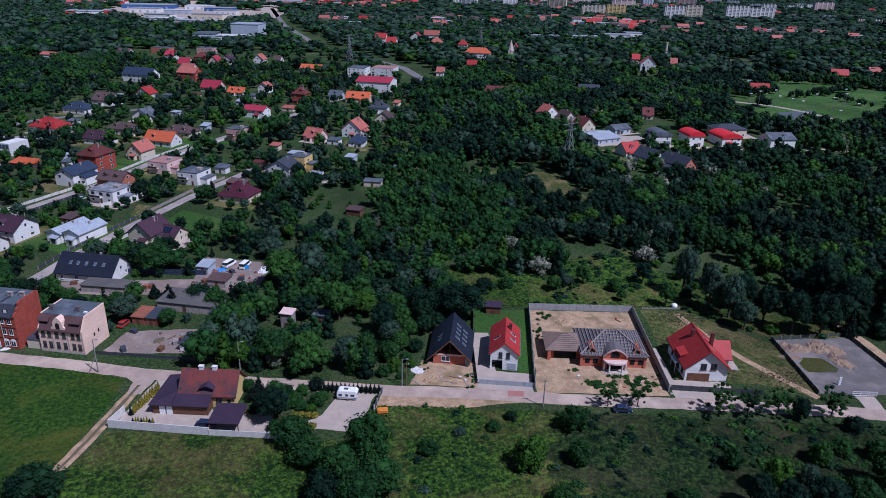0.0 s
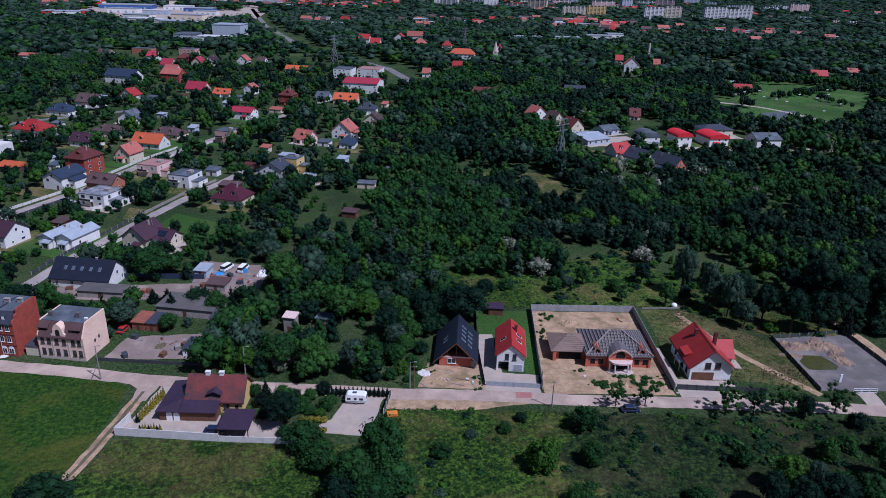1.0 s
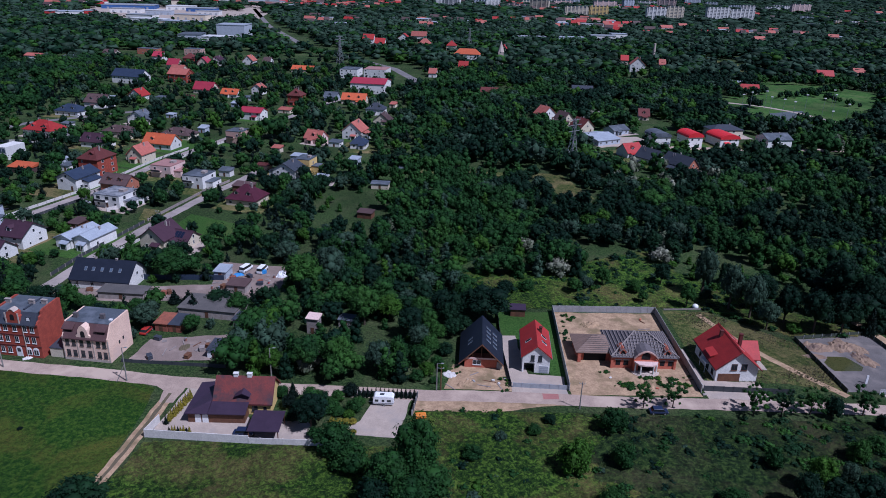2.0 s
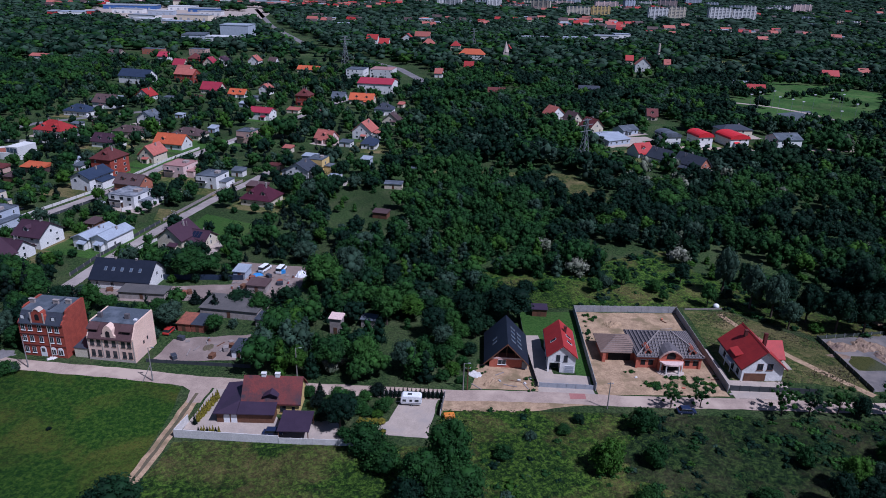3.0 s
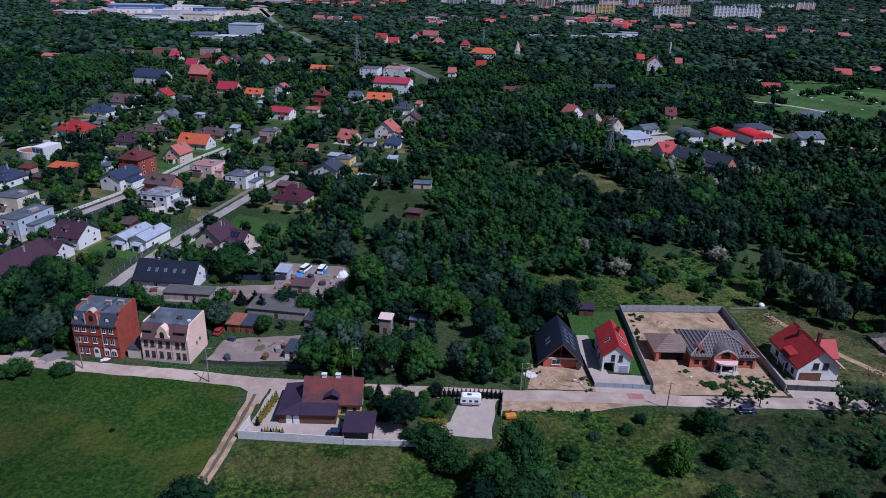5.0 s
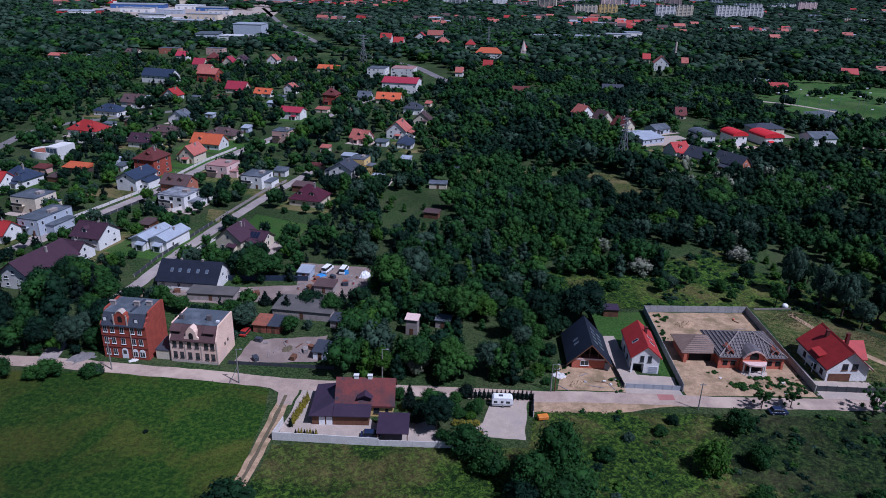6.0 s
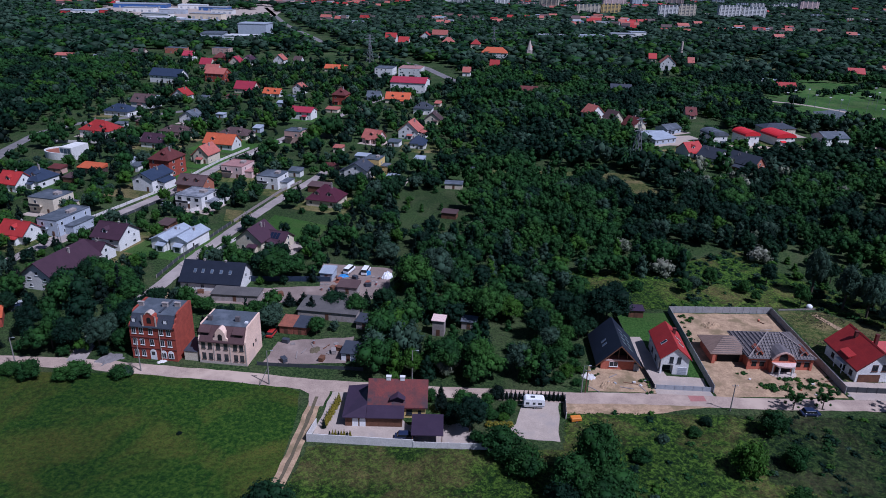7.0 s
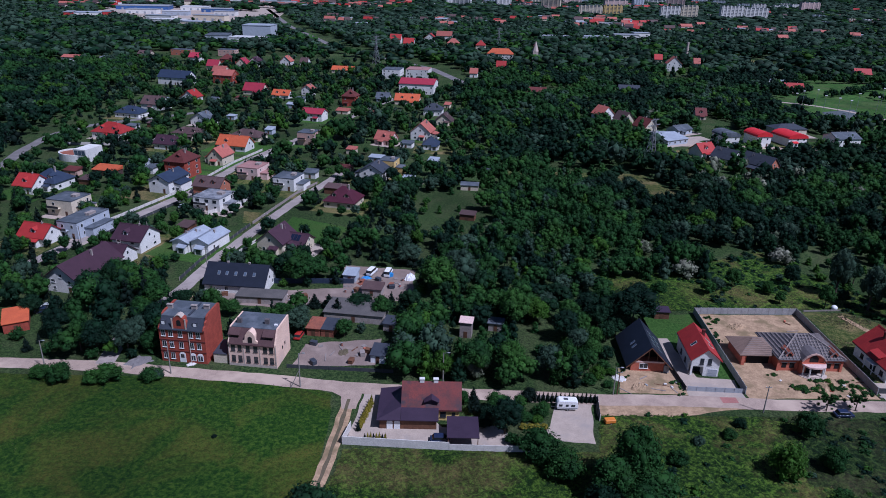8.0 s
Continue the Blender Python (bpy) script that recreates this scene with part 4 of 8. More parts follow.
def shell_house():
    w, d, h, rh = 16.0, 13.0, 3.5, 3.6
    t = thing("house", pose(70.1, 152.6, 0, 0, 0, 0), "brick shell of a bungalow with an unfinished battened roof", "house")
    CLEAR.append((70, 151.8, 16, d, 3))
    part("wall", box(bmesh.new(), -w / 2, w / 2, 0, d, -0.2, h), M_BRICKF, t, "fresh orange brick walls")
    part("roof", hip_roof(bmesh.new(), w, d, h, rh, 0.7), M_MEMB, t, "grey roof membrane")
    hip_battens(t, -w / 2 - 0.7, w / 2 + 0.7, -0.7, d + 0.7, h + 0.1, rh, 7.2, 9, 20)
    dk = glass("dark opening", (0.012, 0.012, 0.014))
    for x in (-6.6, -4.6, 4.8, 6.9):
        part("window_opening", box(bmesh.new(), x - 0.6, x + 0.6, -0.05, -0.002, 0.9, 2.3), M_DARK, t)
        part("lintel", box(bmesh.new(), x - 0.9, x + 0.9, -0.08, -0.052, 2.32, 2.6), M_CONC, t)
    for x in (-8.2, -3.4, 3.4, 8.0):
        part("pier", box(bmesh.new(), x - 0.3, x + 0.3, -0.28, -0.003, -0.2, h - 0.1), M_BRICKF, t)
    # porch bay with an arched gable, white pillars and round steps
    b = part("porch", box(bmesh.new(), -3.0, 3.0, -1.8, -0.004, -0.2, h - 0.3), M_BRICKF, t)
    part("opening", box(bmesh.new(), -1.9, 1.9, -1.86, -1.802, 0.2, 2.7), M_DARK, b)
    part("balcony", slab(bmesh.new(), [(-3.1, -1.8), (-2.2, -3.4), (-0.8, -3.8), (0.8, -3.8), (2.2, -3.4), (3.1, -1.8)], 2.75, 3.15), M_PINKW, b)
    for x, y in ((-2.7, -2.2), (-1.6, -3.3), (1.6, -3.3), (2.7, -2.2)):
        part("pillar", tube(bmesh.new(), x, y, 0.0, 2.75, 0.2, n=10), M_WHITE, b, "white pillar")
    for i in range(3):
        r, n = 3.6 - 0.45 * i, 12
        prof = [(r * math.cos(math.pi * k / n), -1.81 - r * 0.7 * math.sin(math.pi * k / n)) for k in range(n + 1)]
        bm = slab(bmesh.new(), prof, -0.05, 0.15 + 0.15 * i)
        part("step", bm, M_STONE, b)
    g = part("gable", prism(bmesh.new(), [(-2.6, h - 0.25), (2.6, h - 0.25), (2.6, h + 0.7), (1.9, h + 1.4), (1.0, h + 2.0), (0, h + 2.3), (-1.0, h + 2.0), (-1.9, h + 1.4), (-2.6, h + 0.7)], -1.2, 2.6, "y"), M_BRICKF, t)
    part("opening", arch_block(bmesh.new(), -1.1, 1.1, -1.26, -1.202, h - 0.1, h + 1.8), M_DARK, g)
    arc = [(-3.1, h + 0.4), (-2.2, h + 1.45), (-1.15, h + 2.15), (0, h + 2.5), (1.15, h + 2.15), (2.2, h + 1.45), (3.1, h + 0.4)]
    part("gable_roof", prism(bmesh.new(), arc + [(x, z - 0.22) for x, z in arc[::-1]], -1.3, 2.9, "y"), M_MEMB, g)
    part("arch_trim", prism(bmesh.new(), arc + [(x, z - 0.3) for x, z in arc[::-1]], -1.75, -1.304, "y"), M_PINKB, g)
    for x in (-5.6, 5.9):
        dm = part("dormer", prism(bmesh.new(), [(x - 0.9, h + 0.2), (x + 0.9, h + 0.2), (x + 0.9, h + 1.2), (x, h + 2.1), (x - 0.9, h + 1.2)], 0.2, 3.6, "y"), M_BRICKF, t)
        part("opening", arch_block(bmesh.new(), x - 0.45, x + 0.45, 0.14, 0.198, h + 0.45, h + 1.4), M_DARK, dm)
        for s in (-1, 1):
            part("dormer_rafter", beam(bmesh.new(), (x + s * 1.4, -0.1, h + 0.9), (x, -0.1, h + 2.3), 0.16), M_GREYWOOD, dm)
            part("dormer_roof", beam(bmesh.new(), (x + s * 0.7, -0.1, h + 1.65), (x + s * 0.7, 3.4, h + 1.75), 0.2), M_MEMB, dm)
    # garage wing
    gx, gw = -12.2, 8.2
    k = part("garage_wing", box(bmesh.new(), gx - gw / 2, gx + gw / 2, 3.4, 11.5, -0.2, 2.9), M_BRICKF, t)
    part("garage_opening", box(bmesh.new(), gx - 2.6, gx + 3.2, 3.34, 3.397, 0.0, 2.3), M_DARK, k)
    part("garage_pier", box(bmesh.new(), gx - gw / 2 - 0.2, gx - gw / 2 + 0.6, 2.3, 3.3, -0.2, 2.8), M_BRICKF, k)
    bm = hip_roof(bmesh.new(), gw + 1.4, 8.6, 2.9, 2.6, 0.7, 2.9)
    bmesh.ops.translate(bm, verts=bm.verts, vec=(gx + 0.5, 0, 0))
    part("wing_roof", bm, M_BOARDS, k, "brown boarded hipped roof")
    for i in range(9):
        f = (i + 0.5) / 9
        yy = 2.2 + f * 5.0
        part("batten", beam(bmesh.new(), (gx - 4.9 + f * 4.6, yy, 3.1 + 2.6 * f), (gx + 5.9 - 3.2 * f, yy, 3.1 + 2.6 * f), 0.06), M_GREYWOOD, k)


def red_roof_house():
    w, d, h, rh = 10.4, 14.0, 4.0, 4.4
    t = thing("house", pose(92.0, 147.6, 0, 0, 0, 1), "white family house with a red tiled roof and dormer", "house")
    CLEAR.append((91.4, 146.9, w / 2 + 2, d, -2))
    part("wall", walls_of(bmesh.new(), w, d, h, rh, "gable_y"), M_WHITE, t)
    part("roof", gable_roof(bmesh.new(), w, d, h, rh, 0.7, 0.25), M_RED, t, "red tiled roof")
    for x in (-0.9, 1.6):
        window(t, x, 3.2, 1.5, 1.8, "f", 0.0, M_DOORW, glass())
    part("garage_door", box(bmesh.new(), -4.6, 0.9, -0.08, -0.003, 0.02, 2.2), M_WOOD, t, "brown garage doors")
    # cross wing towards the garden
    k = part("cross_wing", prism(bmesh.new(), [(6.4, -0.2), (12.2, -0.2), (12.2, 3.2), (9.3, 6.3), (6.4, 3.2)], 2.0, w / 2 + 2.8, "x"), M_WHITE, t)
    bm = bmesh.new()
    s = 3.1 / 2.9
    prism(bm, [(9.3 - 3.5, 6.6 - s * 3.5), (9.3, 6.6), (9.3 + 3.5, 6.6 - s * 3.5), (9.3 + 3.5, 6.35 - s * 3.5), (9.3, 6.35), (9.3 - 3.5, 6.35 - s * 3.5)], 1.0, w / 2 + 3.4, "x")
    part("cross_roof", bm, M_RED, k)
    window(k, 9.3, 0.3, 2.4, 2.0, "r", w / 2 + 2.8, M_DOORW, glass())
    # dormer on the other side
    dm = part("dormer", box(bmesh.new(), -w / 2 + 0.3, -1.2, 4.2, 7.4, 3.0, 5.0), M_WHITE, t)
    part("dormer_roof", prism(bmesh.new(), [(-w / 2 - 0.5, 4.75), (-w / 2 - 0.5, 4.95), (-0.6, 6.6), (-0.6, 6.3)], 3.8, 7.8, "y"), M_RED, dm)
    part("dormer_window", box(bmesh.new(), -w / 2 + 0.24, -w / 2 + 0.297, 4.8, 6.8, 3.4, 4.6), glass(), dm)
    for y in (2.2, 10.5):
        window(t, y, 0.9, 1.3, 1.4, "l", -w / 2, M_DOORW, glass())
    for y in (5, 11):
        slope_window(t, 2.6, y, 0.8, 1.2, h, rh, w / 2, 1, M_WINF, glass())
    for cx, cy in ((-1.2, 9.5), (3.2, 7.8)):
        bm = box(bmesh.new(), cx - 0.4, cx + 0.4, cy - 0.35, cy + 0.35, h + 1, h + rh + 0.8)
        box(bm, cx - 0.48, cx + 0.48, cy - 0.43, cy + 0.43, h + rh + 0.8, h + rh + 0.95)
        part("chimney", bm, M_DKRED, t)
    part("ridge_cap", prism(bmesh.new(), [(-0.25, h + rh + 0.2), (0, h + rh + 0.5), (0.25, h + rh + 0.2)], -0.7, 14.7, "y"), M_RED, t)
    part("window_band", box(bmesh.new(), -w / 2 - 0.05, -w / 2 - 0.003, 4.6, 6.6, 0.3, 2.3), glass(), t)
    part("side_balcony", box(bmesh.new(), -w / 2 - 1.3, -w / 2 - 0.01, 4.0, 7.6, 2.6, 2.8), M_WHITE, t)
    for q in (4.1, 7.5):
        part("balcony_post", box(bmesh.new(), -w / 2 - 1.25, -w / 2 - 1.1, q - 0.08, q + 0.08, -0.1, 2.598), M_WHITE, t)
    for sd in (-1, 1):
        part("bargeboard", beam(bmesh.new(), (sd * (w / 2 + 0.72), -0.74, h - 0.7 * rh / (w / 2) + 0.1), (0, -0.74, h + rh + 0.15), 0.2), M_DKRED, t)
        part("gutter", box(bmesh.new(), sd * (w / 2 + 0.68), sd * (w / 2 + 0.82), -0.7, 14.7, h - 0.55, h - 0.43), M_WINB, t)
    part("terrace", box(bmesh.new(), w / 2 + 2.9, w / 2 + 5.5, 5.5, 12, -0.1, 0.15), M_PAVE, t)


M_DOORW = mat("brown window frame", (0.13, 0.06, 0.04), (0.1, 0.045, 0.03), 0.5, 1.0, 6.0, 0.0)


def yellow_house():
    t = thing("house", pose(-26.2, 128.6, 0, 0, 0, 0), "yellow house with a mottled red-brown tiled roof", "house")
    CLEAR.append((-27, 125, 10, 13, 0))
    w, d, h, rh = 12.4, 8.0, 3.2, 4.0
    part("wall", walls_of(bmesh.new(), w, d, h, rh, "gable_x"), M_YELLOW, t)
    part("roof", gable_roof(bmesh.new(), w, d, h, rh, 0.5, 0.25, "x"), M_OLDRED, t, "weathered red-brown tiled roof")
    window(t, 2.6, 0.9, 1.3, 1.4, "f", 0.0, M_WINB, glass())
    window(t, 4.9, 1.2, 0.7, 0.9, "f", 0.0, M_WINB, glass())
    # lean-to with garages in front and at the side
    a = part("lean_to", box(bmesh.new(), -11.2, 1.2, -3.4, -0.004, -0.2, 2.5), M_WOOD, t, "timber-clad lean-to")
    part("side_wing", box(bmesh.new(), -11.2, -6.35, 0, 8.0, -0.2, 2.5), M_CREAM, t)
    part("lean_to_roof", prism(bmesh.new(), [(-4.0, 2.5), (-4.0, 2.68), (-0.55, 3.62), (-0.55, 3.4)], -6.6, 1.6, "x"), M_PLUM, a, "dark plum metal roof")
    bm = bmesh.new()
    v = [bm.verts.new(p) for p in ((-11.8, -4.0, 2.5), (-6.65, -4.0, 2.5), (-6.65, 8.3, 2.5), (-11.8, 8.3, 2.5), (-11.8, -4.0, 2.68), (-6.65, -4.0, 2.68), (-6.65, 8.3, 3.3), (-11.8, 8.3, 2.68), (-6.65, -0.6, 3.9))]
    for f in ((3, 2, 1, 0), (4, 5, 8), (4, 8, 6, 7), (0, 1, 5, 4), (2, 3, 7, 6), (3, 0, 4, 7), (1, 2, 6, 8, 5)):
        bm.faces.new([v[i] for i in f])
    part("wing_roof", bm, M_PLUM, t, "dark plum metal roof")
    for x in (-9.0, -7.4):
        part("garage_door", arch_block(bmesh.new(), x - 0.65, x + 0.65, -3.48, -3.403, 0.0, 2.35), M_WINF, a, "white arched door")
    for x in (-5.0, -3.2, -1.4, 0.4):
        part("cladding", box(bmesh.new(), x - 0.75, x + 0.75, -3.45, -3.403, 0.1, 2.2), M_WOOD, a)
    dm = part("dormer", box(bmesh.new(), -1.2, 1.2, 0.4, 2.8, 3.7, 4.9), M_PLUM, t)
    part("dormer_roof", prism(bmesh.new(), [(-1.7, 4.75), (0, 5.6), (1.7, 4.75), (1.7, 4.6), (0, 5.4), (-1.7, 4.6)], -0.2, 3.4, "y"), M_PLUM, dm)
    for cx in (-2.2, 0.9):
        bm = box(bmesh.new(), cx - 0.5, cx + 0.5, 3.7, 4.4, 6.4, 8.1)
        box(bm, cx - 0.6, cx + 0.6, 3.6, 4.5, 8.1, 8.25)
        part("chimney", bm, M_WHITE, t, "pale rendered chimney")
    c = thing("carport", pose(-19.4, 118.9, 0), "open carport with a dark plum sheet roof", "carport")
    part("roof", prism(bmesh.new(), [(0, 2.6), (0, 2.75), (7.0, 3.1), (7.0, 2.95)], -3.4, 3.4, "x"), M_PLUM, c)
    for x in (-3.1, 3.1):
        for y in (0.3, 6.6):
            part("post", box(bmesh.new(), x - 0.09, x + 0.09, y - 0.09, y + 0.09, -0.1, 2.62), M_WOOD, c)


M_PLUM = mat("plum sheet metal", (0.046, 0.03, 0.052), (0.038, 0.025, 0.044), 0.45, 0.5, 5.0, 0.15)
M_OLDRED = mat("weathered tiles", (0.17, 0.036, 0.03), (0.09, 0.03, 0.03), 0.7, 0.5, 5.0, 0.3, c3=(0.035, 0.028, 0.036), patch=0.2)
tenement_brick()
tenement_salmon()
white_gable_house()
black_roof_house()
shell_house()
red_roof_house()
yellow_house()


# ---- fences ----
M_PALEW = mat("pale concrete wall", (0.62, 0.59, 0.55), (0.52, 0.495, 0.465), 0.9, 0.6, 4.0, 0.15)
M_FENCEG = mat("fence mesh", (0.06, 0.075, 0.055), (0.05, 0.06, 0.045), 0.7, 0.6, 4.0, 0.1)
def fence(name, pts, h, step, mat_panel, mat_post, label, thick=0.08, group=""):
    """Posts with panels between them along a line."""
    x0, y0 = pts[0]
    t = thing(name, pose(x0, y0, 0), label, "fence", group)
    panels = {}
    post = finish("post", box(bmesh.new(), -0.09, 0.09, -0.09, 0.09, -0.2, h + 0.08), mat_post)
    for (ax, ay), (bx, by) in zip(pts, pts[1:]):
        ln = math.hypot(bx - ax, by - ay)
        n = max(1, round(ln / step))
        s = ln / n
        if round(s, 2) not in panels:
            bm = box(bmesh.new(), 0.1, s - 0.1, -thick / 2, thick / 2, 0.02, h)
            panels[round(s, 2)] = finish("panel", bm, mat_panel)
        a = math.atan2(by - ay, bx - ax)
        for i in range(n + 1):
            px, py = ax + (bx - ax) * i / n - x0, ay + (by - ay) * i / n - y0
            o = new("post", post)
            o.parent = t
            o.matrix_local = Matrix.Translation((px, py, 0)) @ Matrix.Rotation(a, 4, "Z")
            if i < n:
                o = new("panel", panels[round(s, 2)])
                o.parent = t
                o.matrix_local = Matrix.Translation((px, py, random.uniform(-0.03, 0.03))) @ Matrix.Rotation(a, 4, "Z")
    return t


fence("concrete_fence", [(49.2, 141.4), (51.0, 183.4), (81.9, 184.2), (81.6, 142.2)], 2.1, 2.1, M_CONC, M_CONC, "grey concrete panel fence round a building plot")
fence("concrete_wall", [(-43.6, 124.8), (-44.7, 119.6), (-22.4, 118.3)], 2.0, 2.3, M_PALEW, M_PALEW, "pale concrete garden wall beside rough grass", 0.16)
fence("concrete_wall", [(-22.2, 118.2), (-5.4, 118.0)], 1.6, 2.3, M_PALEW, M_PALEW, "lower concrete garden wall beside a carport", 0.12)
fence("metal_fence", [(35.6, 142.4), (49.0, 141.7)], 1.3, 2.2, M_GARAGE, M_GARAGE, "grey slatted metal fence and gate along a drive", 0.05)
fence("wire_fence", [(35.2, 142.5), (34.2, 160), (34.4, 181)], 1.2, 2.5, M_DARKF, M_DARKF, "dark mesh fence beside a lawn", 0.03)
fence("dark_fence", [(82.4, 142.9), (104, 142.2)], 1.5, 2.4, M_DARKF, M_DARKF, "dark metal fence along the road", 0.05)
fence("parking_wall", [(12.6, 137.2), (11.6, 129.5)], 1.6, 2.4, M_DARKF, M_PALEW, "dark panelled wall beside a parking pad", 0.1)
fence("hedge_fence", [(-5, 137.6), (12.4, 137.3)], 1.1, 1.1, M_DARKF, M_PALEW, "white-posted fence along the road", 0.04)
fence("garden_fence", [(-62.5, 149.0), (-36, 147.5)], 1.0, 2.6, M_DARKF, M_DARKF, "dark low fence along a verge", 0.06)
fence("pond_fence", [(118.2, 143.6), (117.6, 170.3), (140.4, 174.3), (142.6, 156), (137, 144.3)], 1.1, 3.0, M_FENCEG, M_METAL, "thin grey wire fence round a pond yard", 0.02)
fence("wood_fence", [(85.5, 186.5), (97, 187.5)], 0.5, 3.0, M_GREYWOOD, M_GREYWOOD, "weathered low fence at a meadow edge", 0.08)
fence("yard_fence", [(-98, 197.5), (-52, 199.5)], 1.8, 3.0, M_BLUE, M_BLUE, "dark blue sheet fence of a storage yard", 0.06)
fence("street_wall", [(-96.5, 216.5), (-91.5, 233)], 1.2, 2.6, M_PALEW, M_PALEW, "pale garden wall along a side road", 0.12)
fence("street_wall", [(-118, 262), (-110, 272), (-104, 290)], 1.6, 3.0, M_PALEW, M_PALEW, "white garden wall", 0.12)
fence("street_wall", [(-236, 372), (-205, 372), (-186, 385), (-172, 410)], 1.5, 4.0, M_PALEW, M_PALEW, "white wall in front of a villa", 0.15)
fence("street_fence", [(-158, 236), (-152, 254), (-138.5, 293), (-130, 341), (-122, 368)], 1.2, 4.0, M_PALEW, M_CHIM, "pale garden fence along the village road", 0.08)
fence("street_fence", [(-149.5, 232), (-143.5, 250), (-129.5, 291)], 1.1, 4.0, M_DARKF, M_CHIM, "dark garden fence along the village road", 0.06)
fence("street_fence", [(-97.5, 252), (-88.5, 291), (-82, 308)], 1.2, 4.0, M_GREYWOOD, M_CHIM, "weathered wooden fence along a side road", 0.06)
fence("street_fence", [(-121, 342), (-113, 368), (-103, 400), (-90, 433)], 1.2, 5.0, M_PALEW, M_CHIM, "pale garden fence along the village road", 0.08)
fence("street_fence", [(-107, 199), (-105.5, 214), (-98, 250)], 1.2, 3.5, M_DARKF, M_CHIM, "dark garden fence along a side road", 0.06)

# ---- sheds ----
M_FELT = mat("worn felt roof", (0.115, 0.105, 0.1), (0.085, 0.08, 0.078), 0.9, 0.3, 3.0, 0.2)
def shed(x, y, yaw, w, d, h, wall, roof, label, slope=0.5):
    t = thing("shed", pose(x, y, 0, 0, 0, yaw), label, "shed")
    CLEAR.append((x, y, w / 2, d, yaw))
    part("wall", box(bmesh.new(), -w / 2, w / 2, 0, d, -0.1, h), wall, t)
    part("roof", prism(bmesh.new(), [(-0.3, h + 0.004), (-0.3, h + 0.14), (d + 0.3, h + slope + 0.14), (d + 0.3, h + slope - 0.1), (d, h)], -w / 2 - 0.3, w / 2 + 0.3, "x"), roof, t)
    part("door", box(bmesh.new(), -0.5, 0.5, -0.05, -0.003, 0.05, 1.95), M_DOOR, t)
    return t


shed(-58.8, 165.3, -8, 3.6, 5.5, 2.3, M_RUST, M_RUST, "low shed with a rusty red roof")
shed(-55.0, 164.9, -8, 3.6, 5.5, 2.3, M_RUST, M_SLATE, "low red shed with a dark roof")
shed(-40.2, 152.0, -8, 3.6, 5.2, 2.2, M_PLASTIC, M_SLATE, "small white-fronted shed with a dark roof")
shed(-49, 173.5, -8, 17, 9, 2.6, M_CHIM, M_FELT, "long low garage row with a grey-brown flat roof", 0.2)
shed(-38.0, 168.5, -14, 4.5, 4, 2.3, M_CHIM, M_SLATE, "small dark-roofed shed among trees")
shed(-45.5, 190.5, -8, 6, 4.5, 2.4, M_CHIM, M_BROWN, "brown shed in a storage yard")
shed(-78, 183.8, -4, 14, 5, 2.2, M_CHIM, M_FELT, "long low shed with a grey felt roof", 0.2)
shed(-53.5, 200.5, -8, 4, 5, 2.4, M_GREYW, M_PALER, "pale sheet-metal shed in a storage yard")
shed(40.3, 179.6, -3, 4.2, 3.0, 2.3, M_WOOD, M_PLUM, "brown garden shed on a lawn", 0.3)
shed(-17.5, 166.0, -10, 3.2, 2.8, 4.6, M_GREYWOOD, M_PINKW, "ruined pale shack among trees", 0.4)
shed(-9.0, 170.0, -10, 4.0, 3.0, 2.4, M_GREYWOOD, M_GREYR, "derelict shed among trees", 0.3)
shed(-138.2, 164.0, 28, 6, 9, 2.8, M_BRICK, M_ORANGE, "low brick building with an orange roof")
shed(-183, 313, -14, 12, 6, 2.6, M_BROWN, M_ORANGE, "garden shed with an orange roof", 1.4)
shed(-14, 262, -14, 6, 4, 2.4, M_WOOD, M_BROWN, "brown garden shed among trees")
shed(0, 330, -5, 9, 4, 2.4, M_WOOD, M_GREYR, "long grey garden shed")
shed(-11.5, 303, -5, 8, 4, 2.4, M_CREAM, M_GREYR, "long grey garden shed")


def outbuildings():
    r = random.Random(17)
    done = 0
    while done < 26:
        x, y = r.uniform(-230, -20), r.uniform(225, 520)
        if not inside(x, y, VILLAGE) or near_road(x, y) or blocked(x, y, 5, 3):
            continue
        wall, roof, txt = r.choice(((M_CREAM, M_SALMR, "a faded red roof"), (M_WHITE, M_GREYR, "a grey roof"), (M_WOOD, M_BROWN, "a brown roof"), (M_PINKB, M_DKRED, "a dark red roof"), (M_GREYW, M_PALER, "a pale sheet roof")))
        shed(x, y, -14 + r.choice((0, 0, 90)) * 0, r.uniform(4, 9), r.uniform(3.5, 6), r.uniform(2.2, 2.8), wall, roof, f"small garden outbuilding with {txt}", r.uniform(0.3, 1.2))
        done += 1


